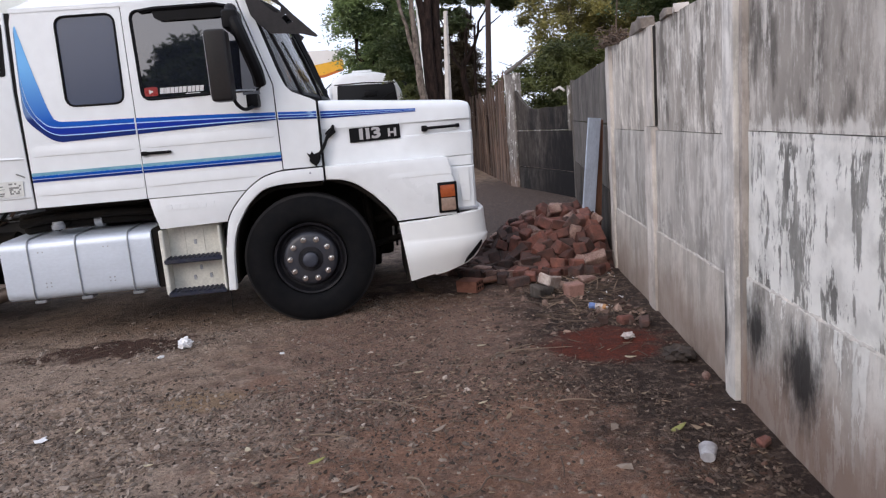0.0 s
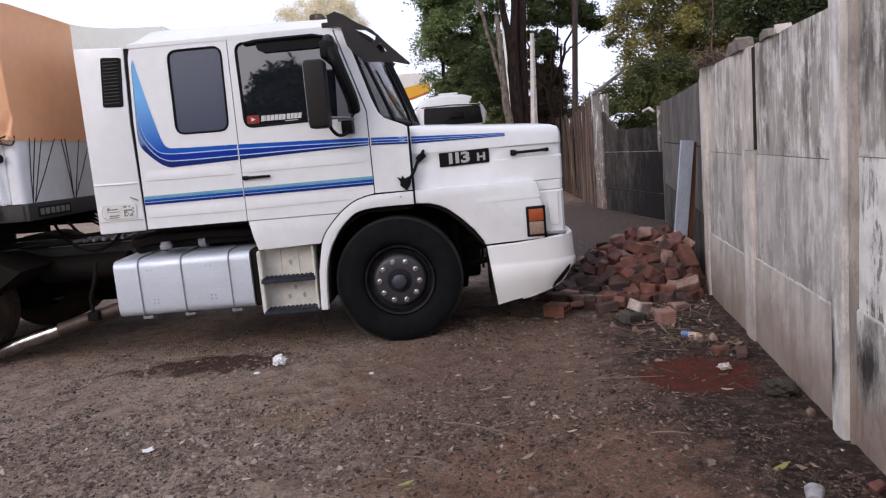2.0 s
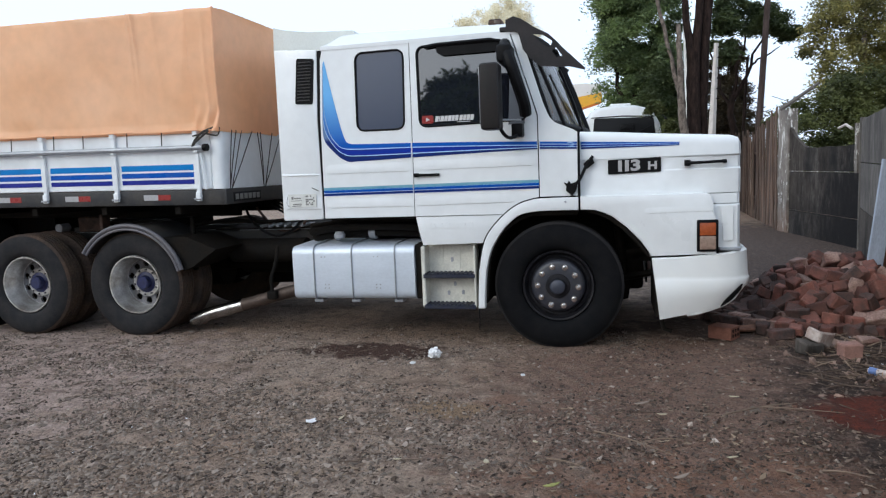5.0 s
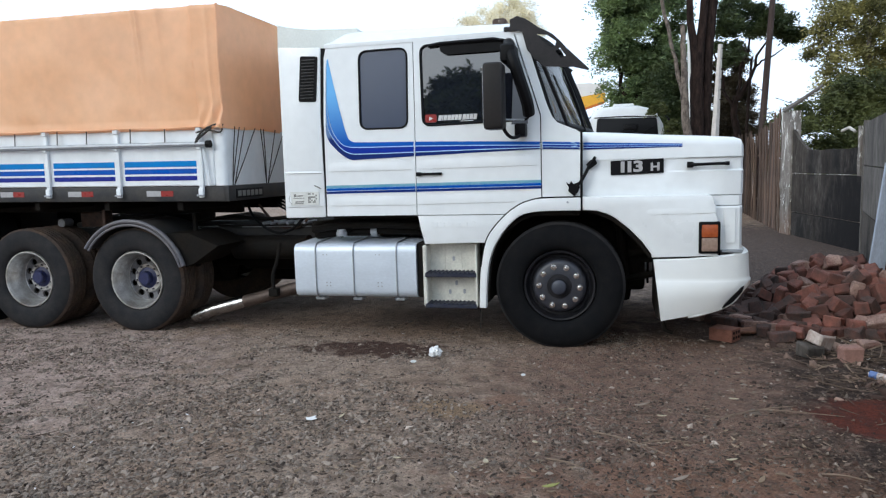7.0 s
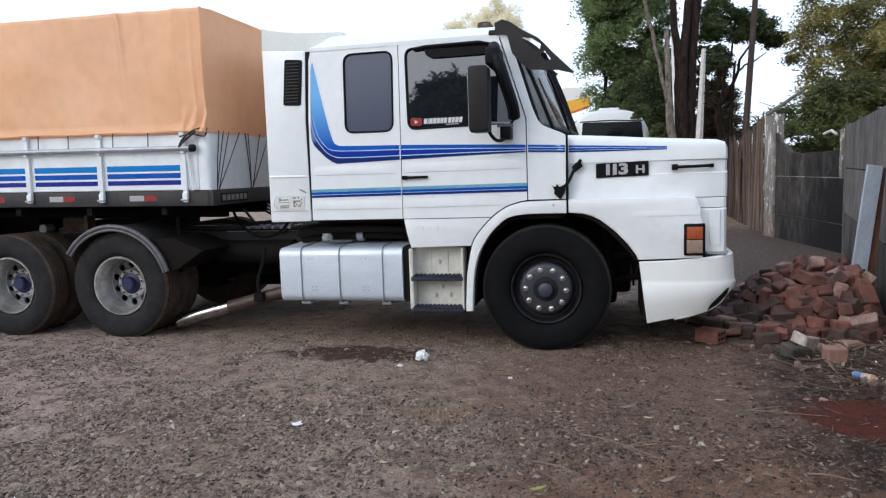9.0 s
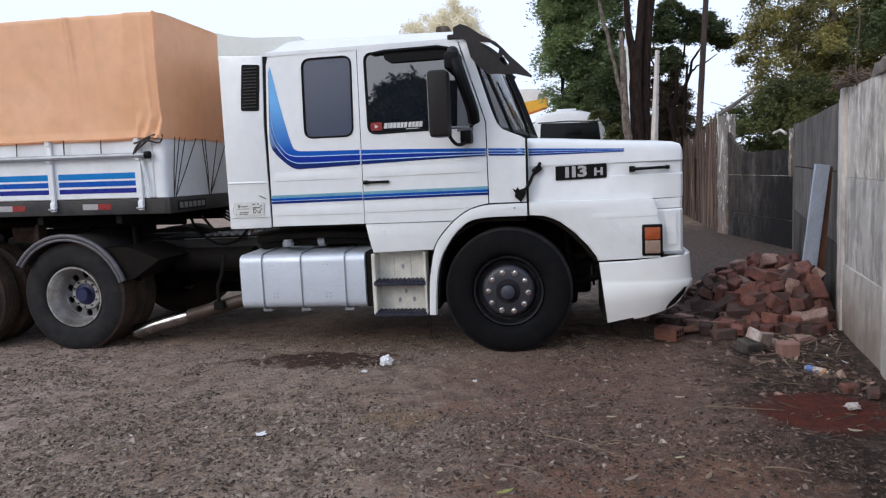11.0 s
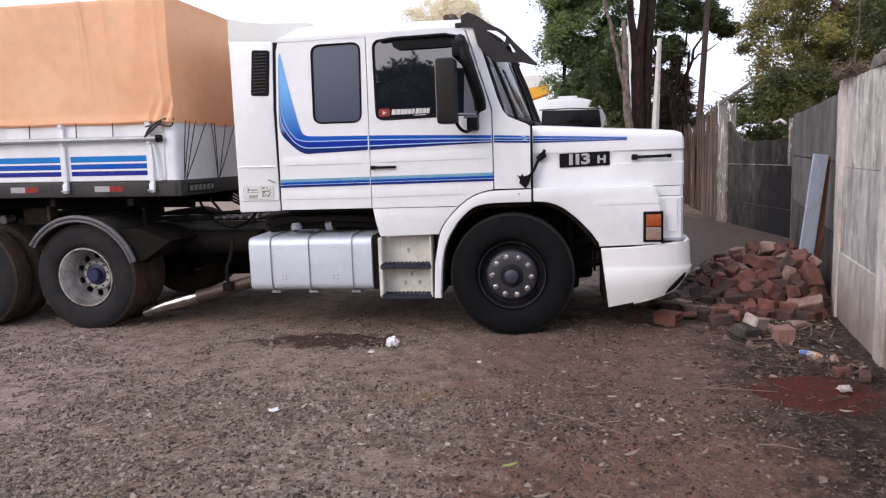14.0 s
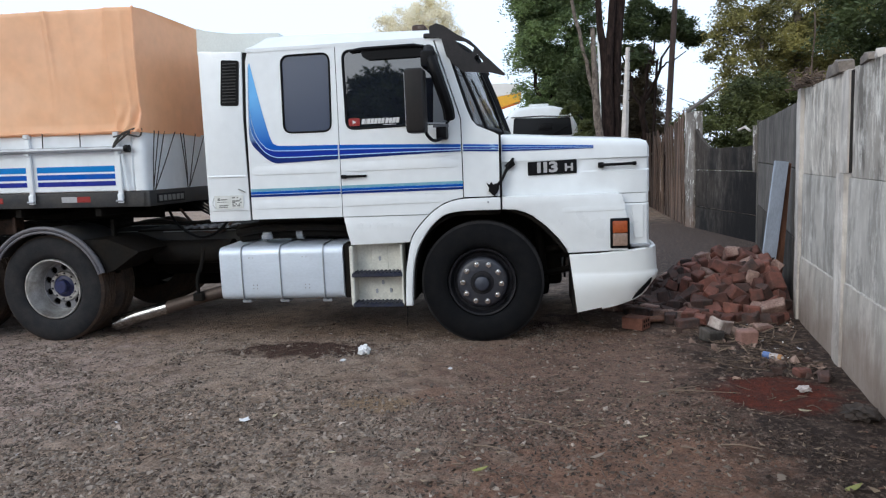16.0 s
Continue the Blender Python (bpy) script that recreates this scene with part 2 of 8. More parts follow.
def leaves(name, a, c):
    """Foliage: colour varies from leaf to leaf and from clump to clump, thin enough to let light through."""
    m = bpy.data.materials.new(name)
    m.use_nodes = True
    n, l = m.node_tree.nodes, m.node_tree.links
    b = n["Principled BSDF"]
    b.inputs["Roughness"].default_value = 0.55
    geo, mix, ob, noi = n.new("ShaderNodeNewGeometry"), n.new("ShaderNodeMix"), n.new("ShaderNodeTexCoord"), n.new("ShaderNodeTexNoise")
    noi.inputs["Scale"].default_value, noi.inputs["Detail"].default_value = 1.3, 3
    l.new(ob.outputs["Object"], noi.inputs[0])
    add = n.new("ShaderNodeMath")
    add.operation = "MULTIPLY_ADD"
    add.inputs[1].default_value = 0.45
    l.new(geo.outputs["Random Per Island"], add.inputs[0])
    sub = n.new("ShaderNodeMapRange")
    sub.inputs[1].default_value, sub.inputs[2].default_value, sub.inputs[4].default_value = 0.40, 0.62, 0.55
    l.new(noi.outputs[0], sub.inputs[0]), l.new(sub.outputs[0], add.inputs[2])
    mix.data_type = "RGBA"
    mix.inputs[6].default_value, mix.inputs[7].default_value = (*a, 1), (*c, 1)
    l.new(add.outputs[0], mix.inputs["Factor"]), l.new(mix.outputs[2], b.inputs["Base Color"])
    tr, ms = n.new("ShaderNodeBsdfTranslucent"), n.new("ShaderNodeMixShader")
    l.new(mix.outputs[2], tr.inputs[0])
    ms.inputs[0].default_value = 0.4
    l.new(b.outputs[0], ms.inputs[1]), l.new(tr.outputs[0], ms.inputs[2]), l.new(ms.outputs[0], n["Material Output"].inputs[0])
    return m


LEAF_A = leaves("fern_green_foliage", (0.042, 0.070, 0.034), (0.31, 0.41, 0.165))
LEAF_B = leaves("olive_foliage", (0.036, 0.043, 0.019), (0.49, 0.44, 0.155))
LEAF_DARK = leaves("dark_foliage", (0.03, 0.05, 0.02), (0.11, 0.14, 0.05))
LEAF_OLIVE = leaves("dark_olive_foliage", (0.028, 0.042, 0.018), (0.19, 0.21, 0.07))
# near-white leaf colours carry the glare of sunlight on the far crown
LEAF_PALE = leaves("foliage_with_painted_sunlight", (0.85, 0.79, 0.60), (0.95, 0.91, 0.78))
LEAF_DRY = leaves("dry_leaf_litter", (0.10, 0.065, 0.043), (0.44, 0.34, 0.24))
LEAF_ROT = leaves("rotting_leaf_litter", (0.022, 0.015, 0.012), (0.135, 0.088, 0.065))


def fading_decal(name, low, high, z0, z1):
    """Decal film that pales towards its upper end."""
    m = bpy.data.materials.new(name)
    m.use_nodes = True
    n, l = m.node_tree.nodes, m.node_tree.links
    tc, sp, mr, mix = n.new("ShaderNodeTexCoord"), n.new("ShaderNodeSeparateXYZ"), n.new("ShaderNodeMapRange"), n.new("ShaderNodeMix")
    mr.inputs[1].default_value, mr.inputs[2].default_value = z0, z1
    mix.data_type = "RGBA"
    mix.inputs[6].default_value, mix.inputs[7].default_value = (*low, 1), (*high, 1)
    l.new(tc.outputs["Object"], sp.inputs[0]), l.new(sp.outputs["Z"], mr.inputs[0]), l.new(mr.outputs[0], mix.inputs["Factor"])
    b = n["Principled BSDF"]
    l.new(mix.outputs[2], b.inputs["Base Color"])
    b.inputs["Roughness"].default_value, b.inputs["Specular IOR Level"].default_value = 0.35, 0.2
    return m


FADE = fading_decal("blue_decal_paling_upwards", (0.0, 0.080, 0.42), (0.16, 0.44, 0.80), 1.76, 2.2)
FADE_DEEP = fading_decal("royal_decal_paling_upwards", (0.0, 0.022, 0.28), (0.13, 0.36, 0.72), 1.74, 2.1)
FADE_NAVY = fading_decal("navy_decal_greying_upwards", (0.001, 0.016, 0.13), (0.13, 0.21, 0.38), 1.795, 1.83)
TEAL = mat("pale_teal_decal", (0.10, 0.30, 0.42), 0.35, var=0.2, scale=5, other=(0.22, 0.42, 0.50), bump=0.0)


def ground_material():
    m = bpy.data.materials.new("dark_gravelly_earth")
    m.use_nodes = True
    n, l = m.node_tree.nodes, m.node_tree.links
    b = n["Principled BSDF"]
    b.inputs["Roughness"].default_value, b.inputs["Specular IOR Level"].default_value = 0.92, 0.25
    tc = n.new("ShaderNodeTexCoord")

    def noi(scale, detail=6, rough=0.6):
        x = n.new("ShaderNodeTexNoise")
        x.inputs["Scale"].default_value, x.inputs["Detail"].default_value, x.inputs["Roughness"].default_value = scale, detail, rough
        l.new(tc.outputs["Object"], x.inputs[0])
        return x.outputs[0]

    def span(src, lo, hi, a=0.0, c=1.0):
        x = n.new("ShaderNodeMapRange")
        for k, v in zip((1, 2, 3, 4), (lo, hi, a, c)):
            x.inputs[k].default_value = v
        l.new(src, x.inputs[0])
        return x.outputs[0]

    def blend(fac, a, c):
        x = n.new("ShaderNodeMix")
        x.data_type = "RGBA"
        for k, v in ((6, a), (7, c)):
            if isinstance(v, tuple):
                x.inputs[k].default_value = (*v, 1)
            else:
                l.new(v, x.inputs[k])
        l.new(fac, x.inputs["Factor"])
        return x.outputs[2]

    def spot(cx, cy, rx, ry, wob=0.35):
        """1 inside an uneven patch round (cx, cy), 0 outside."""
        mp = n.new("ShaderNodeMapping")
        mp.inputs["Location"].default_value, mp.inputs["Scale"].default_value = (-cx / rx, -cy / ry, 0), (1 / rx, 1 / ry, 0)
        l.new(tc.outputs["Object"], mp.inputs[0])
        ln = n.new("ShaderNodeVectorMath")
        ln.operation = "LENGTH"
        l.new(mp.outputs[0], ln.inputs[0])
        ad = n.new("ShaderNodeMath")
        ad.operation = "MULTIPLY_ADD"
        l.new(noi(5.0, 5), ad.inputs[0])
        ad.inputs[1].default_value = wob * 4
        l.new(ln.outputs["Value"], ad.inputs[2])
        return span(ad.outputs[0], 0.75 + wob * 2, 1.15 + wob * 2, 1.0, 0.0)

    grey, brown, red = (0.360, 0.276, 0.215), (0.305, 0.213, 0.155), (0.135, 0.031, 0.018)
    col = blend(span(noi(0.7), 0.40, 0.62), grey, brown)
    col = blend(spot(1.7, -1.3, 2.2, 2.6), col, (0.212, 0.132, 0.099))
    col = blend(spot(1.2, -2.9, 1.4, 0.9), col, (0.235, 0.130, 0.088))
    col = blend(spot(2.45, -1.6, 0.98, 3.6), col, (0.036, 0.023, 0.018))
    col = blend(spot(-5.2, -1.6, 2.6, 2.2), col, (0.43, 0.328, 0.28))
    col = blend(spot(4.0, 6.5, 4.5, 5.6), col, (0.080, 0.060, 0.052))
    # dark soil under the bumper corner, with the bumper's shade put into its colour
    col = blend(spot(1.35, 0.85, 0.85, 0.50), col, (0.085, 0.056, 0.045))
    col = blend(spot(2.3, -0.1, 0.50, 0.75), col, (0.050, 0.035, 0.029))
    col = blend(span(noi(6.0, 7, 0.7), 0.46, 0.62, 0.0, 0.62), col, (0.11, 0.075, 0.059))
    col = blend(span(noi(17.0, 6, 0.7), 0.52, 0.64, 0.0, 0.45), col, (0.32, 0.235, 0.19))
    col = blend(spot(1.98, -1.42, 0.40, 0.36), col, blend(span(noi(11, 6), 0.42, 0.62), red, (0.085, 0.026, 0.018)))
    col = blend(spot(-1.55, -0.24, 0.66, 0.26, 0.75), col, (0.072, 0.040, 0.029))
    col = blend(spot(-0.60, -1.56, 0.24, 0.16, 0.6), col, (0.265, 0.180, 0.115))
    col = blend(spot(-0.25, -1.36, 0.20, 0.14, 0.7), col, (0.235, 0.145, 0.105))
    far = n.new("ShaderNodeVectorMath")
    far.operation = "LENGTH"
    l.new(tc.outputs["Object"], far.inputs[0])
    col = blend(span(far.outputs["Value"], 20, 50), col, (0.20, 0.16, 0.13))
    vo = n.new("ShaderNodeTexVoronoi")
    vo.inputs["Scale"].default_value = 70
    l.new(tc.outputs["Object"], vo.inputs[0])
    hs = n.new("ShaderNodeHueSaturation")
    l.new(span(vo.outputs["Color"], 0.1, 0.9, 0.72, 1.22), hs.inputs["Value"]), l.new(col, hs.inputs["Color"])
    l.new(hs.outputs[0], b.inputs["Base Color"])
    bp = n.new("ShaderNodeBump")
    bp.inputs["Strength"].default_value, bp.inputs["Distance"].default_value = 1.0, 0.03
    mixh = n.new("ShaderNodeMath")
    mixh.operation = "SUBTRACT"
    sm = n.new("ShaderNodeMath")
    sm.operation, sm.inputs[1].default_value = "MULTIPLY", 0.3
    l.new(vo.outputs["Distance"], sm.inputs[0])
    l.new(noi(26, 8, 0.8), mixh.inputs[0]), l.new(sm.outputs[0], mixh.inputs[1])
    l.new(mixh.outputs[0], bp.inputs["Height"]), l.new(bp.outputs[0], b.inputs["Normal"])
    return m


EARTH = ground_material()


def weathered(name, base, light, streaks, stains, paint=0.0, soot=0.0, splash=0.0, smear=(), rim=None):
    """Cast concrete: cloudy tone, pale rain streaks, dark stains; paint: peeling whitewash left on it; soot: black smears; splash: red soil on the foot; smear: black scorch marks round (y, z) of radii (ry, rz); rim: whitewash left along a joint, (z, half height)."""
    m = bpy.data.materials.new(name)
    m.use_nodes = True
    n, l = m.node_tree.nodes, m.node_tree.links
    b = n["Principled BSDF"]
    b.inputs["Roughness"].default_value, b.inputs["Specular IOR Level"].default_value = 0.92, 0.12
    tc = n.new("ShaderNodeTexCoord")

    def noi(stretch, scale, detail=7, rough=0.6):
        mp, x = n.new("ShaderNodeMapping"), n.new("ShaderNodeTexNoise")
        mp.inputs["Scale"].default_value = stretch
        x.inputs["Scale"].default_value, x.inputs["Detail"].default_value, x.inputs["Roughness"].default_value = scale, detail, rough
        l.new(tc.outputs["Object"], mp.inputs[0]), l.new(mp.outputs[0], x.inputs[0])
        return x.outputs[0]

    def span(src, lo, hi, a=0.0, c=1.0):
        x = n.new("ShaderNodeMapRange")
        x.interpolation_type = "SMOOTHSTEP"
        for k, v in zip((1, 2, 3, 4), (lo, hi, a, c)):
            x.inputs[k].default_value = v
        l.new(src, x.inputs[0])
        return x.outputs[0]

    def blend(fac, a, c):
        x = n.new("ShaderNodeMix")
        x.data_type = "RGBA"
        for k, v in ((6, a), (7, c)):
            if isinstance(v, tuple):
                x.inputs[k].default_value = (*v, 1)
            else:
                l.new(v, x.inputs[k])
        l.new(fac, x.inputs["Factor"])
        return x.outputs[2]

    def calc(op, p, q):
        x = n.new("ShaderNodeMath")
        x.operation = op
        for k, v in ((0, p), (1, q)):
            if isinstance(v, (int, float)):
                x.inputs[k].default_value = v
            else:
                l.new(v, x.inputs[k])
        return x.outputs[0]

    col = blend(span(noi((1, 1, 1), 2.3), 0.3, 0.7), base, tuple(c * 0.72 for c in base))
    col = blend(span(noi((1, 1, 0.35), 5.0, 8), 0.48, 0.60, 0, stains), col, tuple(c * 0.40 for c in base))
    wide, thin = noi((6.5, 6.5, 1.2), 1.2, 10, 0.75), noi((20, 20, 4.2), 1.3, 9, 0.8)
    grit = calc("ADD", calc("MULTIPLY", noi((1, 1, 0.75), 9.0, 10, 0.8), 0.6), calc("MULTIPLY", noi((1, 1, 0.6), 2.1, 5, 0.6), 0.4))
    runs = calc("ADD", calc("MULTIPLY", wide, 0.36), calc("ADD", calc("MULTIPLY", thin, 0.24), calc("MULTIPLY", grit, 0.40)))
    col = blend(span(runs, 0.475, 0.565, 0, streaks), col, blend(span(noi((1, 1, 0.7), 1.9, 4), 0.38, 0.60), tuple((p + q) / 2 for p, q in zip(base, light)), light))
    mask = None
    if paint:
        body = calc("ADD", calc("MULTIPLY", noi((1.5, 1.5, 0.55), 3.2, 10, 0.74), 0.60), calc("MULTIPLY", noi((15, 15, 2.4), 1.0, 9, 0.75), 0.40))
        mask = span(body, 0.565 - 0.14 * paint, 0.585 - 0.14 * paint, 0, 0.93)
        col = blend(mask, col, blend(span(noi((1, 1, 1), 6.0, 6), 0.4, 0.65), (0.86, 0.855, 0.81), (0.66, 0.655, 0.62)))
    if soot:
        col = blend(span(noi((1.1, 1.1, 0.8), 1.7, 4, 0.5), 0.42, 0.72, 0, soot), col, (0.018, 0.018, 0.019))
    if rim:
        sr = n.new("ShaderNodeSeparateXYZ")
        l.new(tc.outputs["Object"], sr.inputs[0])
        off = calc("ADD", calc("ABSOLUTE", calc("SUBTRACT", sr.outputs["Z"], rim[0]), 0.0), calc("MULTIPLY", noi((9, 9, 2.5), 1.3, 9, 0.75), rim[1] * 4.4))
        col = blend(span(off, rim[1] * 2.15, rim[1] * 2.75, 0.72, 0.0), col, (0.78, 0.765, 0.72))
    if splash:
        sp = n.new("ShaderNodeSeparateXYZ")
        l.new(tc.outputs["Object"], sp.inputs[0])
        h = calc("ADD", sp.outputs["Z"], calc("MULTIPLY", noi((1, 1, 1), 3.0, 5), 0.55))
        col = blend(span(h, 0.35, 0.90, splash, 0.0), col, (0.19, 0.115, 0.082))
    for y0, z0, ry, rz in smear:
        mp, ln = n.new("ShaderNodeMapping"), n.new("ShaderNodeVectorMath")
        mp.inputs["Location"].default_value, mp.inputs["Scale"].default_value = (0, -y0 / ry, -z0 / rz), (0, 1 / ry, 1 / rz)
        ln.operation = "LENGTH"
        l.new(tc.outputs["Object"], mp.inputs[0]), l.new(mp.outputs[0], ln.inputs[0])
        far = calc("ADD", ln.outputs["Value"], calc("MULTIPLY", noi((2.6, 2.6, 1), 3.4, 8, 0.75), 2.0))
        col = blend(span(far, 1.15, 2.10, 0.93, 0.0), col, (0.016, 0.015, 0.016))
    l.new(col, b.inputs["Base Color"])
    bp = n.new("ShaderNodeBump")
    bp.inputs["Strength"].default_value, bp.inputs["Distance"].default_value = 0.5, 0.006
    hgt = noi((1, 1, 1), 55, 6, 0.7)
    l.new(calc("ADD", hgt, calc("MULTIPLY", mask, 0.8)) if mask else hgt, bp.inputs["Height"])
    l.new(bp.outputs[0], b.inputs["Normal"])
    return m


PEEL_TOP = weathered("rain_streaked_concrete", (0.43, 0.395, 0.355), (0.84, 0.81, 0.755), 0.92, 1.0)
PEEL_TOP_RIM = weathered("rain_streaked_concrete_with_whitewash_rim", (0.39, 0.36, 0.325), (0.74, 0.71, 0.66), 0.80, 1.0, rim=(1.39, 0.075))
PEEL_MID = weathered("concrete_with_peeling_whitewash", (0.31, 0.305, 0.285), (0.66, 0.65, 0.61), 0.5, 0.6, paint=0.68, rim=(1.34, 0.045))
PEEL_LOW = weathered("concrete_with_soot_stains", (0.64, 0.61, 0.56), (0.88, 0.85, 0.80), 0.6, 0.6, paint=0.38, soot=0.16, splash=0.8, smear=((-2.72, 0.44, 0.21, 0.24), (-3.18, 0.40, 0.24, 0.30)))
PEEL_SOFT = weathered("weathered_concrete", (0.54, 0.51, 0.47), (0.80, 0.775, 0.73), 0.7, 0.55)
PEEL_WARM = weathered("warm_streaked_concrete", (0.60, 0.55, 0.49), (0.88, 0.835, 0.77), 0.85, 0.7)
CONCRETE = weathered("plain_cast_concrete", (0.60, 0.555, 0.50), (0.78, 0.74, 0.69), 0.45, 0.4, splash=0.6)
POSTC = weathered("pale_concrete_post", (0.66, 0.61, 0.56), (0.90, 0.86, 0.81), 0.6, 0.45, splash=0.25)
POST_SOOT = weathered("scorched_concrete_post", (0.72, 0.69, 0.65), (0.94, 0.92, 0.88), 0.6, 0.5, smear=((-2.385, 0.40, 0.085, 0.36),))
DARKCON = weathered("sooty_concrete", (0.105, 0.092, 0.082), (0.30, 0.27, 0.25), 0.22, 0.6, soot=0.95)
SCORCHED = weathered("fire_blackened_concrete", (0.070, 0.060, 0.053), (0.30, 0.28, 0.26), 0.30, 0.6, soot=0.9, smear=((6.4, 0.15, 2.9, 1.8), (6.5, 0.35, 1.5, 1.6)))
POSTDUST = weathered("dust_stained_concrete_flange", (0.46, 0.415, 0.38), (0.66, 0.60, 0.55), 0.5, 0.6, splash=0.6)
PEELPOST = weathered("grey_post_with_flaking_whitewash", (0.24, 0.215, 0.195), (0.50, 0.47, 0.43), 0.5, 0.6, paint=0.22, splash=0.6)
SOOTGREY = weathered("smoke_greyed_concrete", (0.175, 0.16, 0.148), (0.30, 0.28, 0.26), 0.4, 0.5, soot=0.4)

# ---- building tools ----
def mesh_object(name, bm, material, smooth=35):
    bmesh.ops.remove_doubles(bm, verts=bm.verts, dist=1e-5)
    bmesh.ops.recalc_face_normals(bm, faces=bm.faces)
    for e in bm.edges:
        e.smooth = len(e.link_faces) == 2 and e.calc_face_angle(3.2) < radians(smooth)
    for f in bm.faces:
        f.smooth = True
    me = bpy.data.meshes.new(name)
    bm.to_mesh(me)
    bm.free()
    for m in material if isinstance(material, tuple) else (material,):
        me.materials.append(m)
    return new(name, me)


def part(name, bm, material, parent, label="", smooth=35):
    ob = mesh_object(name, bm, material, smooth)
    ob.parent = parent
    ob.matrix_parent_inverse = parent.matrix_basis.inverted() if parent.parent is None else Matrix()
    return tagged(ob, label)


def thing(name, at, label, category, group="", kind=""):
    ob = new(name)
    ob.location = at
    ob.matrix_basis = Matrix.Translation(at)
    ob.empty_display_size = 0.2
    return tagged(ob, label, category, group, kind)


def box(x0, x1, y0, y1, z0, z1, bevel=0.0, seg=2, bm=None):
    bm = bm or bmesh.new()
    m = Matrix.LocRotScale(((x0 + x1) / 2, (y0 + y1) / 2, (z0 + z1) / 2), None, (x1 - x0, y1 - y0, z1 - z0))
    g = bmesh.ops.create_cube(bm, size=1, matrix=m)
    if bevel:
        es = list({e for v in g["verts"] for e in v.link_edges})
        bmesh.ops.bevel(bm, geom=es, offset=bevel, segments=seg, profile=0.6, affect="EDGES")
    return bm


def plate(outer, y0, y1, holes=(), bevel=0.0, bm=None, axis="y"):
    """A slab with holes: outlines in (x, z), from y0 to y1 (axis 'x': outlines in (y, z); 'z': in (x, y))."""
    from mathutils.geometry import tessellate_polygon
    bm = bm or bmesh.new()
    place = {"y": lambda p, d: (p[0], d, p[1]), "x": lambda p, d: (d, p[0], p[1]), "z": lambda p, d: (p[0], p[1], d)}[axis]
    loops = [list(outer)] + [list(h) for h in holes]
    flat = [p for lp in loops for p in lp]
    a = [bm.verts.new(place(p, y0)) for p in flat]
    c = [bm.verts.new(place(p, y1)) for p in flat]
    if holes:
        for t in tessellate_polygon([[Vector((p[0], p[1], 0)) for p in lp] for lp in loops]):
            for vs in (a, c):
                try:
                    bm.faces.new([vs[i] for i in t])
                except ValueError:
                    pass
    else:
        bm.faces.new(a), bm.faces.new(c[::-1])
    k = 0
    rims = []
    for lp in loops:
        for i in range(len(lp)):
            i0, i1 = k + i, k + (i + 1) % len(lp)
            bm.faces.new((a[i0], a[i1], c[i1], c[i0]))
        k += len(lp)
    if bevel and not holes:
        es = [e for e in bm.edges if e.verts[0] in a and e.verts[1] in a]
        bmesh.ops.recalc_face_normals(bm, faces=bm.faces)
        bmesh.ops.bevel(bm, geom=es, offset=bevel, segments=2, profile=0.6, affect="EDGES")
    return bm


def smooth_path(pts, n=6, closed=False):
    """A smooth curve through points of any dimension."""
    P = [np.array(p, float) for p in pts]
    out = []
    m = len(P)
    for i in range(m if closed else m - 1):
        p0, p1, p2, p3 = (P[(i - 1) % m], P[i], P[(i + 1) % m], P[(i + 2) % m]) if closed else (P[max(i - 1, 0)], P[i], P[i + 1], P[min(i + 2, m - 1)])
        for k in range(n):
            t = k / n
            out.append(0.5 * (2 * p1 + (p2 - p0) * t + (2 * p0 - 5 * p1 + 4 * p2 - p3) * t * t + (3 * p1 - p0 - 3 * p2 + p3) * t ** 3))
    if not closed:
        out.append(P[-1])
    return [tuple(p) for p in out]


def rounded(pts, r=0.05, n=4):
    """Round the corners of a 2D outline."""
    out, m = [], len(pts)
    for i in range(m):
        a, b, c = (np.array(pts[(i + k) % m], float) for k in (-1, 0, 1))
        ra = min(r, np.linalg.norm(a - b) * 0.45, np.linalg.norm(c - b) * 0.45)
        u, v = b + (a - b) / np.linalg.norm(a - b) * ra, b + (c - b) / np.linalg.norm(c - b) * ra
        out += [tuple((1 - t) ** 2 * u + 2 * t * (1 - t) * b + t * t * v) for t in np.linspace(0, 1, n + 1)]
    return out


def tube(pts, r, sides=8, bm=None, closed=False, radii=None):
    bm = bm or bmesh.new()
    P = [Vector(p) for p in pts]
    rings, up = [], Vector((0, 0, 1))
    m = len(P)
    for i, p in enumerate(P):
        if closed:
            d = (P[(i + 1) % m] - P[i - 1]).normalized()
        else:
            d = (P[min(i + 1, m - 1)] - P[max(i - 1, 0)]).normalized()
        if i == 0:
            s = d.cross(up)
            s = s.normalized() if s.length > 0.05 else d.cross(Vector((1, 0, 0))).normalized()
        else:
            s = (s - d * s.dot(d)).normalized()
        u = s.cross(d)
        rr = radii[i] if radii else r
        rings.append([bm.verts.new(p + (s * math.cos(a) + u * math.sin(a)) * rr) for a in np.linspace(0, 2 * math.pi, sides, endpoint=False)])
    for i in range(m if closed else m - 1):
        A, B = rings[i], rings[(i + 1) % m]
        for k in range(sides):
            bm.faces.new((A[k], A[(k + 1) % sides], B[(k + 1) % sides], B[k]))
    if not closed:
        bm.faces.new(rings[0]), bm.faces.new(rings[-1][::-1])
    return bm


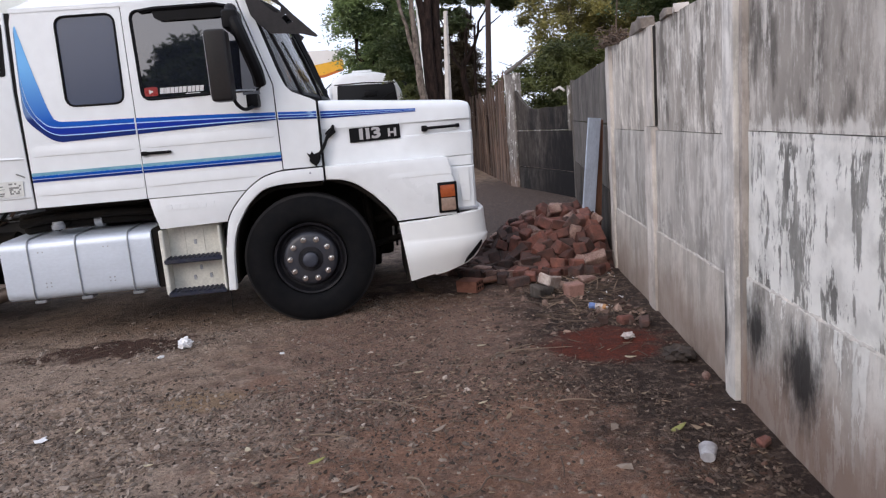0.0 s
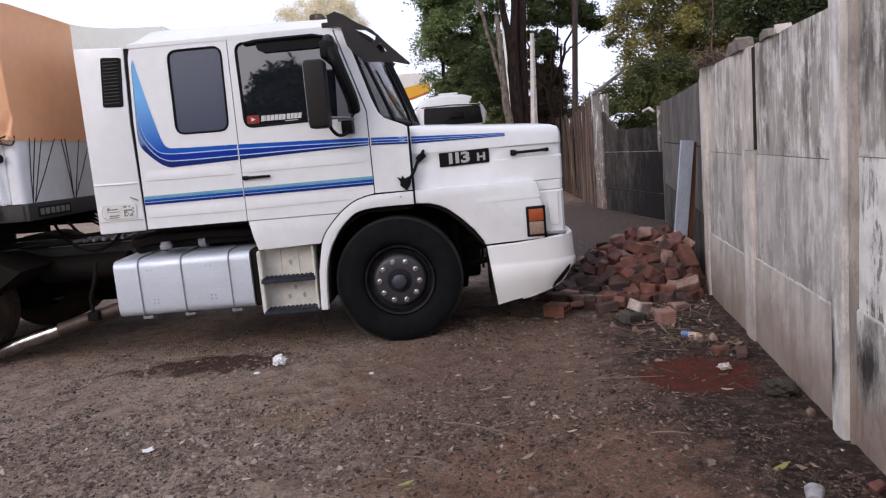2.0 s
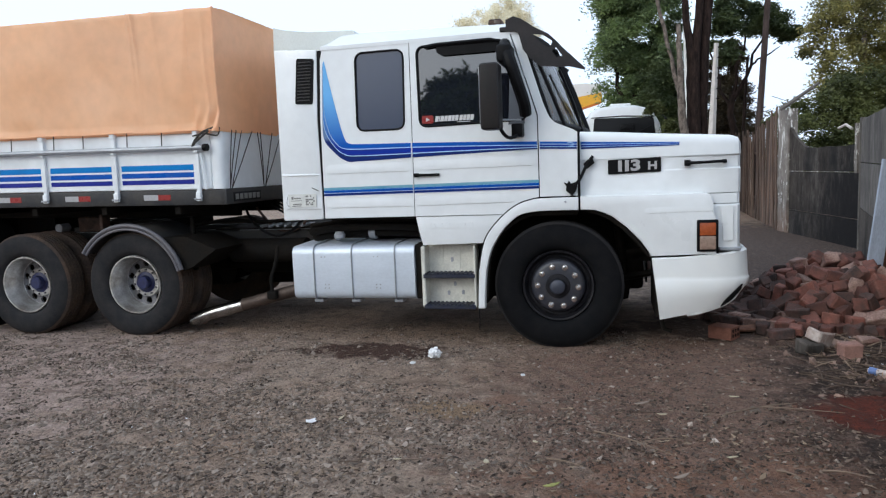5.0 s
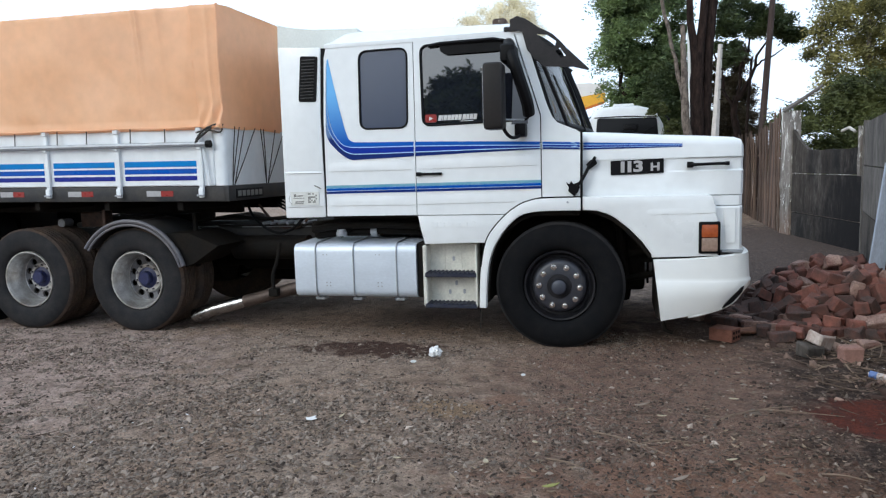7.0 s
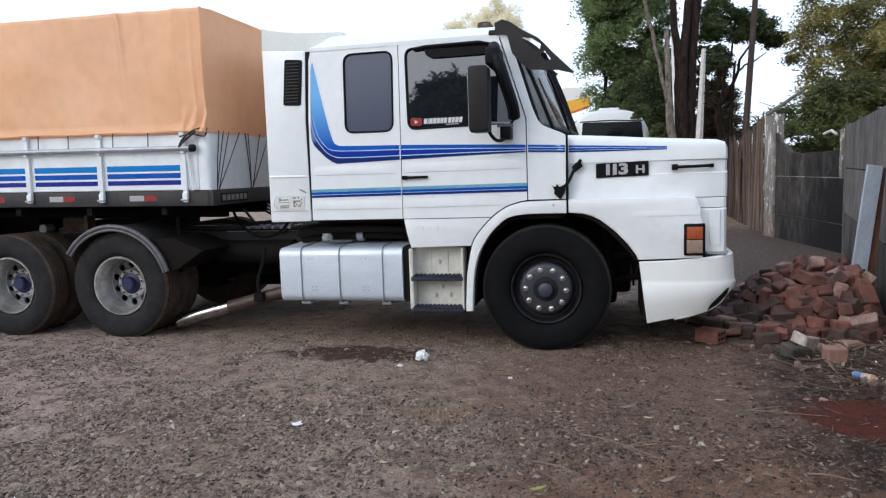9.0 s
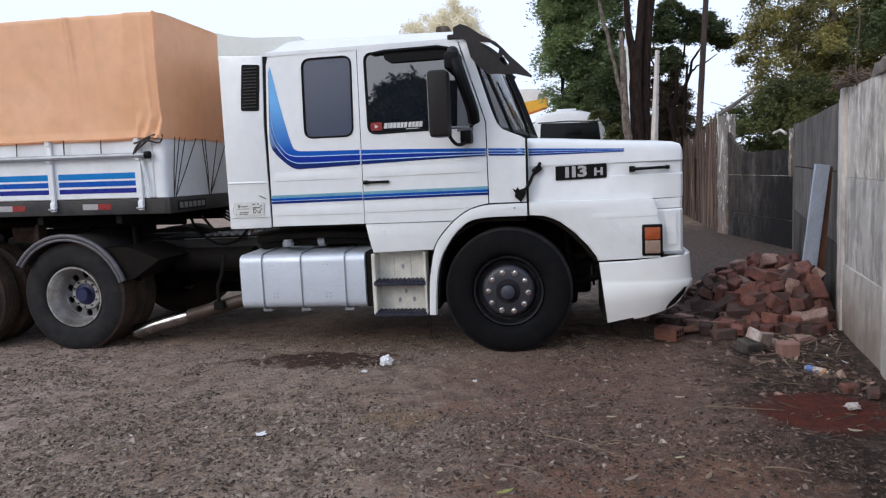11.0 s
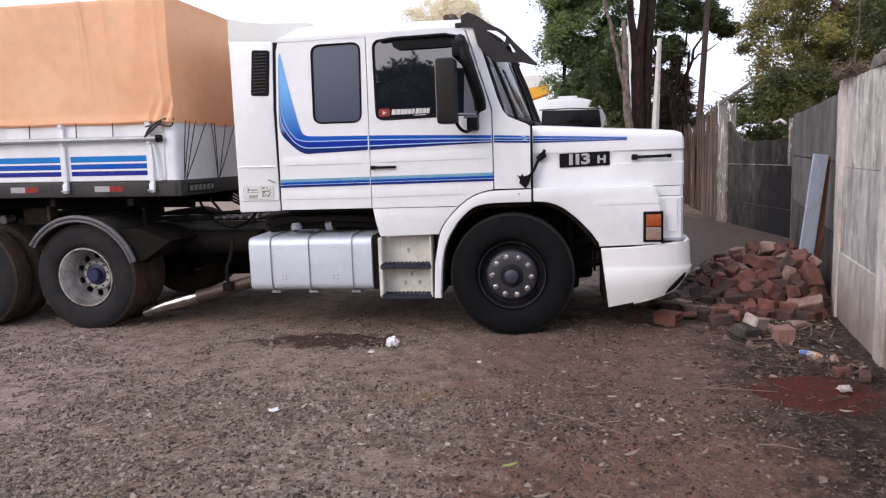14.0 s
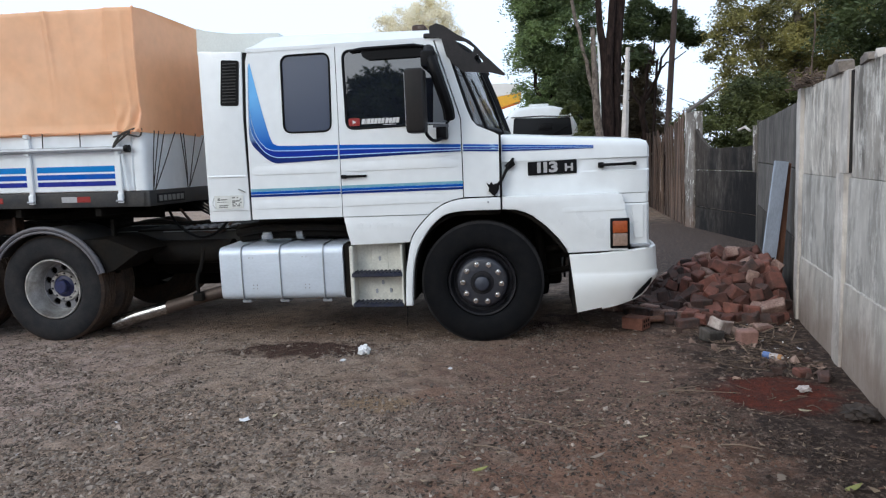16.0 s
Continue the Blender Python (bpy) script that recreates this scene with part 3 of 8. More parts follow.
def lathe(profile, cx, cz, seg=48, bm=None, closed=True):
    """Turn a profile of (radius, y) round an axis along y through (cx, cz)."""
    bm = bm or bmesh.new()
    rings = []
    for r, y in profile:
        rings.append([bm.verts.new((cx + r * math.cos(a), y, cz + r * math.sin(a))) for a in np.linspace(0, 2 * math.pi, seg, endpoint=False)])
    k = len(rings)
    for i in range(k if closed else k - 1):
        A, B = rings[i], rings[(i + 1) % k]
        for j in range(seg):
            bm.faces.new((A[j], A[(j + 1) % seg], B[(j + 1) % seg], B[j]))
    return bm


def band(upper, lower, y, f0, f1, thick=0.0015):
    """A thin decal between two matched lines in (x, z), from fraction f0 to f1 across."""
    bm = bmesh.new()
    rows = []
    for (ux, uz), (lx, lz) in zip(upper, lower):
        rows.append([(ux + (lx - ux) * f, uz + (lz - uz) * f) for f in (f0, f1)])
    poly = [r[0] for r in rows] + [r[1] for r in rows[::-1]]
    fr = [bm.verts.new((r[0][0], y - thick, r[0][1])) for r in rows], [bm.verts.new((r[1][0], y - thick, r[1][1])) for r in rows]
    for i in range(len(rows) - 1):
        bm.faces.new((fr[0][i], fr[0][i + 1], fr[1][i + 1], fr[1][i]))
    g = bmesh.ops.extrude_face_region(bm, geom=bm.faces[:])
    for v in g["geom"]:
        if isinstance(v, bmesh.types.BMVert):
            v.co.y += thick
    return bm


def raw_mesh(name, verts, faces, material, parent=None):
    me = bpy.data.meshes.new(name)
    me.from_pydata(verts, [], faces)
    me.materials.append(material)
    ob = new(name, me)
    if parent:
        ob.parent = parent
        ob.matrix_parent_inverse = parent.matrix_basis.inverted()
    return ob


def text_part(name, words, size, m, material, parent, label="", stretch=1.0):
    cu = bpy.data.curves.new(name, "FONT")
    cu.body, cu.size, cu.extrude, cu.offset = words, size, 0.002, size * 0.04
    tmp = new(name, cu)
    me = bpy.data.meshes.new_from_object(tmp.evaluated_get(bpy.context.evaluated_depsgraph_get()))
    bpy.data.objects.remove(tmp)
    me.transform(m @ Matrix.Diagonal((stretch, 1, 1, 1)))
    me.materials.clear()
    me.materials.append(material)
    ob = new(name, me)
    ob.parent, ob.matrix_parent_inverse = parent, parent.matrix_basis.inverted()
    return tagged(ob, label)


MIRROR = Matrix.Translation((0, 2.44, 0)) @ Matrix.Diagonal((1, -1, 1, 1))


def mirrored(bm):
    """The same shape on the truck's far side."""
    c = bm.copy()
    bmesh.ops.transform(c, matrix=MIRROR, verts=c.verts)
    bmesh.ops.reverse_faces(c, faces=c.faces)
    return c

# ---- ground ----
def ground_height(x, y):
    near = max(0.0, 1 - math.hypot(x + 1, y + 1) / 14)
    lie = max(-0.03, min(0.025, -0.024 - 0.011 * x)) * (1 if x < 0.6 else max(0.0, 1.6 - x))
    soft = 0.010 * noise.noise((x * 8.0, y * 8.0, 2.0)) + 0.006 * noise.noise((x * 19.0, y * 19.0, 7.0))
    return near * (lie + 0.014 * noise.noise((x * 0.9, y * 0.9, 0.3)) + 0.007 * noise.noise((x * 3.1, y * 3.1, 4.0))) + near * near * soft


def build_ground():
    bm = bmesh.new()
    xs = sorted({-900, -300, -120, -60, -35, -22, *np.round(np.arange(-15, -4.2, 0.16), 3), *np.round(np.arange(-4.2, 2.7, 0.032), 3), *np.round(np.arange(2.7, 8.01, 0.16), 3), 12, 20, 35, 60, 120, 300, 900})
    ys = sorted({-900, -300, -120, -60, -35, -20, -12, *np.round(np.arange(-8, -4.0, 0.16), 3), *np.round(np.arange(-4.0, 0.9, 0.032), 3), *np.round(np.arange(0.9, 12.01, 0.16), 3), 16, 24, 40, 60, 120, 300, 900})
    grid = [[bm.verts.new((x, y, ground_height(x, y))) for x in xs] for y in ys]
    for j in range(len(ys) - 1):
        for i in range(len(xs) - 1):
            bm.faces.new((grid[j][i], grid[j][i + 1], grid[j + 1][i + 1], grid[j + 1][i]))
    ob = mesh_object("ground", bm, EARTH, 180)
    tagged(ob, "dark gravelly earth yard with reddish patches", "ground", kind="structure")


build_ground()

# ---- precast concrete wall along the yard ----
WA, WD = Vector((2.293, -2.42, 0)), Vector((0.1642, 0.9864, 0))
WN = Vector((-WD.y, WD.x, 0))  # towards the yard


def along(origin, d, nrm):
    """Matrix whose x runs along the wall, y away from the yard, z up."""
    return Matrix(((d.x, -nrm.x, 0, origin.x), (d.y, -nrm.y, 0, origin.y), (0, 0, 1, 0), (0, 0, 0, 1)))


def slab(m, s0, s1, y0, y1, z0, z1, rough=0.004, cuts=10, chip=0.0, seed=0):
    """A concrete panel with slightly uneven, chipped edges."""
    bm = bmesh.new()
    nx, nz = max(2, int((s1 - s0) / 0.12)), max(2, int((z1 - z0) / 0.12))
    fr, bk = [], []
    for j in range(nz + 1):
        for i in range(nx + 1):
            u, v = i / nx, j / nz
            s, z = s0 + (s1 - s0) * u, z0 + (z1 - z0) * v
            edge = i in (0, nx) or j in (0, nz)
            w = noise.noise((s * 5 + seed, z * 5, seed * 1.7))
            if edge:
                s += (0.5 - u) * 0.01 * (1 + w)
                z += (0.5 - v) * (0.002 + chip) * (1 + 1.2 * w)
            fr.append(bm.verts.new(m @ Vector((s, y0 + rough * w + (0.005 if edge else 0), z))))
            bk.append(bm.verts.new(m @ Vector((s, y1, z))))
    W = nx + 1
    for vs in (fr, bk):
        for j in range(nz):
            for i in range(nx):
                bm.faces.new((vs[j * W + i], vs[j * W + i + 1], vs[(j + 1) * W + i + 1], vs[(j + 1) * W + i]))
    rim = [i for i in range(W)] + [j * W + nx for j in range(1, nz + 1)] + [nz * W + i for i in range(nx - 1, -1, -1)] + [j * W for j in range(nz - 1, 0, -1)]
    for a, c in zip(rim, rim[1:] + rim[:1]):
        bm.faces.new((fr[a], fr[c], bk[c], bk[a]))
    return bm


def yard_wall():
    wall = thing("wall_east", (2.4, -1.6, 0), "weathered precast concrete panel wall with streaks and peeling whitewash", "wall", kind="structure")
    m = along(WA, WD, WN)
    # near and far edge of each post along the wall
    posts = [(e - 0.16, e) for e in (-7.5, -6.0, -4.5, -3.0, -1.48)] + [(-0.11, 0.05), (1.60, 1.82), (3.15, 3.29)]
    for k, (p0, p1) in enumerate(posts):
        if k == 6:
            part("post", slab(m, p0, p1, 0.020, 0.12, -0.1, 1.375, 0.004, seed=k), POSTC, wall, "pale concrete post with broken top flange", 60)
            # dark strip set into the joint to give the shade of an open gap
            part("open_joint", slab(m, p0 - 0.064, p0 + 0.015, 0.051, 0.114, 1.378, 2.07, 0.002, seed=k + 9), GAPDARK, wall, "dark strip for the shade in the open joint beside the post", 60)
            part("post", slab(m, p0 + 0.015, p1, 0.040, 0.12, 1.378, 2.08, 0.003, seed=k + 3), POSTC, wall, "", 60)
        elif k == 7:
            part("post", slab(m, p0, p1, 0.020, 0.13, -0.1, 2.09, 0.004, seed=k), POSTC, wall, "", 60)
        else:
            part("post", slab(m, p0, p1, 0, 0.13, -0.1, 2.12, 0.004, seed=k), POST_SOOT if k == 5 else POSTC, wall, "", 60)
            part("post_flange", slab(m, p0 - 0.05, p0 - 0.002, 0.024, 0.13, -0.1, 2.10, 0.004, seed=k + 40), POSTDUST, wall, "reddish dusty flange of the post", 60)
    for k in range(len(posts) - 1):
        s0, s1 = posts[k][1] - 0.01, posts[k + 1][0] - (0.045 if k < 5 else -0.01)
        lo, hi = ((0.66, 1.372), (0.612, 1.350), (0.585, 1.338))[max(0, k - 4)]
        rows = [(-0.1, lo - 0.001), (lo + 0.0005, hi - 0.001), (hi + 0.001, 2.085)]
        for r, (z0, z1) in enumerate(rows):
            near = k <= 4
            mt = (PEEL_LOW, PEEL_MID, PEEL_TOP_RIM)[r] if near else (CONCRETE, PEEL_SOFT, PEEL_TOP if k == 5 else PEEL_WARM)[r]
            yo = (0.040, 0.050, 0.054)[r]
            part("panel", slab(m, s0, s1 - (0.075 if k == 5 and r == 2 else 0), yo, yo + 0.06, z0, z1, 0.004, seed=k * 3 + r), mt, wall, "", 60)
        bead = bmesh.new()
        n = 60
        pts = [m @ Vector((s0 + (s1 - s0) * i / n, 0.057, lo - 0.002 + 0.008 * noise.noise((i * 0.7, k, 2)))) for i in range(n + 1)]
        rad = [0.010 + 0.012 * noise.noise((i * 1.1, k * 3, 7)) + 0.008 * noise.noise((i * 0.2, k, 3)) for i in range(n + 1)]
        part("joint_backing", slab(m, s0, s1 - (0.11 if k == 5 else 0), 0.116, 0.126, -0.1, 2.06, 0.0, seed=k + 200), CONCRETE if k < 5 else DARKCON, wall, "", 60)
        tube(pts, 0.01, 6, bead, radii=rad)
        part("mortar_bead", bead, MORTAR, wall, "", 60)
    return wall, m


wall_east, WM = yard_wall()


def wall_beyond():
    """The wall goes on behind the brick pile, turns a little, and its broken part runs on to the fence."""
    a, c = Vector((2.83, 0.62, 0)), Vector((4.19, 6.49, 0))
    d = (c - a).normalized()
    nrm = Vector((-d.y, d.x, 0))
    m = along(a, d, nrm)
    w = thing("wall_east_far", (3.5, 3.5, 0), "dark weathered concrete panel wall behind the rubble", "wall", kind="structure")
    ln = (c - a).length
    n = 1
    for k in range(n):
        s0, s1 = ln * k / n, ln * (k + 1) / n
        for r, (z0, z1) in enumerate(((-0.1, 0.66), (0.675, 1.36), (1.375, 2.02))):
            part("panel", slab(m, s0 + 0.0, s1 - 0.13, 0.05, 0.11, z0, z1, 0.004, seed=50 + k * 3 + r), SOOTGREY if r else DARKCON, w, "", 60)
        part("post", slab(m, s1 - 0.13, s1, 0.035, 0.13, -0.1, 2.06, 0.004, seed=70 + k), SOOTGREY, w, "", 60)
    part("post", slab(m, 0.22, 0.62, 0.02, 0.05, -0.1, 2.03, 0.01, seed=77), CONCRETE, w, "pale rendered end of the wall", 60)
    e = Vector((3.74, 9.7, 0))
    d2 = (e - c).normalized()
    m2 = along(c, d2, Vector((-d2.y, d2.x, 0)))
    w2 = thing("wall_broken", (3.95, 8.1, 0), "soot-blackened concrete wall with its top panel broken away", "wall", kind="structure")
    l2 = (e - c).length
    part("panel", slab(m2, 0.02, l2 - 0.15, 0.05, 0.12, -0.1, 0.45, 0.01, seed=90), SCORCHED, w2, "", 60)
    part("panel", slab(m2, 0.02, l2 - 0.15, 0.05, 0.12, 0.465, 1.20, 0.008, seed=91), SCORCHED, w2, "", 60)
    part("mortar_bead", tube([m2 @ Vector((0.05 + (l2 - 0.2) * i / 30, 0.052, 1.212 + 0.01 * noise.noise((i * 0.6, 5, 5)))) for i in range(31)], 0.014, 6, radii=[0.004 + 0.016 * max(0, noise.noise((i * 0.3, 2, 2))) for i in range(31)]), PEELPOST, w2, "", 60)
    top = [(0.02, 1.225), (l2 - 0.15, 1.225), (l2 - 0.15, 2.32)]
    for i in range(1, 25):
        u = i / 24
        s = (l2 - 0.15) * (1 - u) + 0.02 * u
        top.append((s, 1.64 + 0.68 * max(0, 1 - u * 2.6) ** 1.6 + 0.10 * max(0, u - 0.85) + 0.02 * noise.noise((u * 9, 3, 1))))
    bm = plate(top, 0.05, 0.11)
    bmesh.ops.transform(bm, matrix=m2, verts=bm.verts)
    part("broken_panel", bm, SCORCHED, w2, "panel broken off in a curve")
    part("post", slab(m2, l2 - 0.46, l2 + 0.02, 0.0, 0.2, -0.1, 2.44, 0.03, chip=0.02, seed=95), PEELPOST, w2, "flaking whitewashed post", 60)
    # broken stub with a loose rod at the corner
    part("stub", slab(m2, -0.06, 0.03, -0.02, 0.10, 1.2, 1.98, 0.02, seed=99), PEELPOST, w2, "", 60)
    rod = [m2 @ Vector((x, -0.05, z)) for x, z in ((0.05, 1.9), (0.25, 1.97), (0.5, 1.93))]
    part("loose_rod", tube(rod, 0.022, 6), POSTC, w2)
    cap = [Vector((3.68, 9.3, 2.42)), Vector((4.0, 9.25, 2.63)), Vector((4.34, 9.2, 2.88))]
    part("leaning_cap", tube(cap, 0.05, 6, radii=[0.05, 0.042, 0.03]), SOOTGREY, w2, "grey pole leaning over the broken wall")


wall_beyond()


def wood_fence():
    f = thing("wooden_fence", (3.9, 13, 0), "tall weathered brown board fence", "fence")
    bm = box(-0.088, 0.088, -0.012, 0.012, 0, 2.0, 0.004, 1)
    first = part("board", bm, WOOD, f)
    rnd = random.Random(4)
    for k in range(64):
        y = 9.95 + k * 0.178
        x = 3.78 + (y - 9.9) * 0.045
        h = 1.25 - 0.18 * min(1, k * 0.178 / 3) + rnd.uniform(-0.06, 0.06)
        ob = first if k == 0 else first.copy()
        if k:
            scene.collection.objects.link(ob)
        ob.matrix_parent_inverse = f.matrix_basis.inverted()
        ob.matrix_basis = pose(x + rnd.uniform(-0.02, 0.02), y, 0, rnd.uniform(-2, 2), rnd.uniform(-1, 1), 87 + rnd.uniform(-6, 6)) @ Matrix.Diagonal((1, 1, h, 1))
    for z in (0.5, 1.6):
        part("rail", tube([(3.84, 9.95, z), (4.35, 21.4, z)], 0.035, 5), WOOD, f)


wood_fence()


def wall_top_rubble():
    """Loose pieces lying on top of the wall, and a dry climber."""
    shapes = ((2.08, [(-0.34, 0), (0.34, 0), (0.30, 0.055), (0.16, 0.10), (-0.04, 0.085), (-0.20, 0.095), (-0.34, 0.07)], "broken piece of concrete coping lying on the wall"),
              (1.24, [(-0.16, 0), (0.17, 0), (0.15, 0.045), (0.02, 0.065), (-0.15, 0.04)], "broken piece of concrete coping lying on the wall"),
              (1.02, [(-0.05, 0), (0.05, 0), (0.035, 0.035), (-0.01, 0.055), (-0.04, 0.03)], "small pale broken stone on the wall"))
    for k, (at, outline, words) in enumerate(shapes):
        bm = plate(outline, -0.05, 0.05, bevel=0.008)
        for v in bm.verts:
            v.co += Vector((noise.noise(v.co * 9), noise.noise(v.co * 7 + Vector((3, 0, 0))), noise.noise(v.co * 8) * 0.5)) * 0.014
        ob = mesh_object("concrete_chunk", bm, POSTC if k == 2 else COPING, 60)
        ob.matrix_basis = WM @ pose(at, 0.085, 2.080, 0, 0, 5)
        tagged(ob, words, "rubble", "rubble pieces on the wall")
    t = thing("dry_climber", WM @ Vector((2.75, 0.08, 2.06)), "tangled dry climbing plant on top of the wall", "plant")
    rnd = random.Random(8)
    for k in range(90):
        bm = bmesh.new()
        p = Vector((2.75 + rnd.random() * 0.6, 0.07 + rnd.uniform(-0.08, 0.08), 2.085 + rnd.uniform(0, 0.07)))
        pts = [WM @ p]
        q = p.copy()
        for j in range(5):
            q = q + Vector((rnd.uniform(-0.08, 0.08), rnd.uniform(-0.06, 0.06), rnd.uniform(-0.03, 0.04)))
            q.z = max(q.z, 2.085)
            pts.append(WM @ q)
        part("stem", tube(pts, 0.005, 4, bm), STICK if k % 3 == 0 else TWIG, t)
    up = [WM @ Vector((2.80 + 0.05 * math.sin(k), 0.05, 2.07 + 0.1 * k)) for k in range(7)]
    part("stem", tube(smooth_path(up, 3), 0.006, 4), TWIG, t)


wall_top_rubble()


def leaning_board(name, mt, foot, head, width, thick, turn, label):
    """A plank standing against the wall, from foot to head, its face turned by turn degrees from the yard."""
    a, c = Vector(foot), Vector(head)
    up = (c - a).normalized()
    side = Vector((math.cos(radians(turn)), math.sin(radians(turn)), 0))
    side = (side - up * side.dot(up)).normalized()
    m = Matrix((side, up.cross(side), up)).transposed().to_4x4()
    m.translation = a
    ob = mesh_object(name, box(-width / 2, width / 2, -thick / 2, thick / 2, 0, (c - a).length, 0.004, 1), mt)
    ob.matrix_basis = m
    tagged(ob, label, "board")


leaning_board("painted_board", PAINTWOOD, (2.80, 1.50, 0.0), (2.985, 1.58, 1.44), 0.15, 0.025, 12, "blue-grey painted board leaning against the concrete wall")
leaning_board("rusty_plank", RUSTWOOD, (2.935, 1.60, 0.0), (3.035, 1.64, 1.42), 0.15, 0.025, 20, "rusty brown plank leaning against the concrete wall")

# ---- bonneted white tractor unit ----
truck = thing("truck_tractor", (0, 1.22, 0), "white bonneted truck tractor with blue stripes, parked on gravel", "truck")


def wheel_parts(name, cx, cy, front, parent, far=False, cz=0.512, big=1.0):
    """A wheel whose outer tyre face lies at y = cy; far: facing the other side."""
    w = new(name)
    w.parent, w.matrix_parent_inverse = parent, parent.matrix_basis.inverted()
    w.matrix_basis = Matrix.Translation((cx, cy, cz)) @ (Matrix.Rotation(math.pi, 4, "Z") if far else Matrix()) @ Matrix.Diagonal((big, 1, big, 1))
    w.empty_display_size = 0.2

    def sub(nm, bm, mt, label="", smooth=35):
        ob = mesh_object(nm, bm, mt, smooth)
        ob.parent = w
        return tagged(ob, label)

    R = 0.522
    prof = [(0.292, 0.055), (0.31, 0.022), (0.345, 0.006), (0.40, 0.0), (0.445, 0.004), (0.478, 0.014), (0.502, 0.030), (R, 0.052), (R, 0.075), (R - 0.012, 0.079), (R - 0.012, 0.088), (R, 0.092),
            (R, 0.118), (R - 0.013, 0.122), (R - 0.013, 0.131), (R, 0.135), (R, 0.162), (R - 0.013, 0.166), (R - 0.013, 0.175), (R, 0.179), (R, 0.203), (R - 0.012, 0.207), (R - 0.012, 0.215), (R, 0.219), (R, 0.236), (0.502, 0.262), (0.44, 0.285), (0.35, 0.28), (0.292, 0.24)]
    tyre = sub("tyre", lathe(prof, 0, 0, 72), (RUBBER, RUBBER_DUST) if front else (RUBBER_DUST, TREAD), "", 40)
    for f in tyre.data.polygons:
        c = f.center
        if math.hypot(c.x, c.z) > 0.505:
            f.material_index = 1
    if front:
        rim = [(0.292, 0.05), (0.285, 0.035), (0.272, 0.04), (0.262, 0.075), (0.25, 0.10), (0.228, 0.105), (0.215, 0.05), (0.205, 0.022), (0.18, 0.012), (0.10, 0.010), (0.098, 0.03), (0.30, 0.2)]
        rim_ob = sub("rim", lathe(rim, 0, 0, 48), (RIMDARK, RIMDISC), "dark steel rim", 50)
        for f in rim_ob.data.polygons:
            if math.hypot(f.center.x, f.center.z) < 0.212:
                f.material_index = 1
        hub = sub("hub_cap", lathe([(0.001, -0.045), (0.048, -0.045), (0.060, -0.036), (0.068, 0.0), (0.098, 0.005), (0.102, 0.03), (0.001, 0.03)], 0, 0, 32, closed=False), (RIMDARK, HUBGREY), "", 50)
        for f in hub.data.polygons:
            f.material_index = 1 if math.hypot(f.center.x, f.center.z) < 0.058 else 0
        for k in range(10):
            a = 2 * math.pi * k / 10 - 0.05
            bm = lathe([(0.001, -0.018), (0.011, -0.017), (0.014, -0.010), (0.0145, 0.000), (0.024, 0.001), (0.024, 0.016), (0.001, 0.016)], 0.163 * math.cos(a), 0.163 * math.sin(a), 8, closed=False)
            sub("wheel_nut", bm, CHROME, "", 30)
    else:
        rim = [(0.292, 0.045), (0.288, 0.03), (0.276, 0.030), (0.268, 0.050), (0.262, 0.062), (0.256, 0.115), (0.243, 0.130), (0.240, 0.222), (0.230, 0.236), (0.222, 0.238), (0.30, 0.25), (0.30, 0.1)]
        sub("rim", lathe(rim, 0, 0, 48), RIMSILVER, "dusty silver deep-dish rim", 50)
        holes = []
        for k in range(10):
            a0 = 2 * math.pi * (k + 0.5) / 10
            holes.append([(0.189 * math.cos(a0) + 0.034 * math.cos(t), 0.189 * math.sin(a0) + 0.034 * math.sin(t)) for t in np.linspace(0, 2 * math.pi, 12, endpoint=False)])
        disc = plate([(0.245 * math.cos(t), 0.245 * math.sin(t)) for t in np.linspace(0, 2 * math.pi, 48, endpoint=False)], 0.232, 0.250, holes)
        sub("wheel_disc", disc, DISCGREY, "", 30)
        sub("hub_cap", lathe([(0.001, 0.135), (0.055, 0.135), (0.066, 0.145), (0.070, 0.195), (0.105, 0.205), (0.115, 0.235), (0.001, 0.235)], 0, 0, 28, closed=False), HUBBLUE, "faded blue hub cap", 40)
        sub("bolt_ring", lathe([(0.108, 0.20), (0.138, 0.20), (0.148, 0.212), (0.148, 0.234), (0.108, 0.234)], 0, 0, 32), RIMSILVER, "", 40)
        for k in range(10):
            a = 2 * math.pi * (k + 0.3) / 10
            bm = lathe([(0.001, 0.178), (0.010, 0.179), (0.011, 0.202), (0.001, 0.202)], 0.126 * math.cos(a), 0.126 * math.sin(a), 6, closed=False)
            sub("wheel_nut", bm, DISCGREY, "", 30)
        inner = lathe([(r, y + 0.33) for r, y in prof], 0, 0, 48)
        sub("inner_tyre", inner, TREAD, "", 40)
        sub("brake_drum", lathe([(0.001, 0.29), (0.235, 0.29), (0.24, 0.5), (0.001, 0.5)], 0, 0, 24, closed=False), CHASSIS, "", 40)
    return w


wheel_parts("wheel", 0.0, 0.035, True, truck, False, 0.507, 1.034)
wheel_parts("wheel", 0.0, 2.405, True, truck, True, 0.507, 1.034)
for wx in (-4.07, -5.33):
    wheel_parts("wheel", wx, 0.01, False, truck, False, 0.522, 0.985)
    wheel_parts("wheel", wx, 2.43, False, truck, True, 0.522, 0.985)

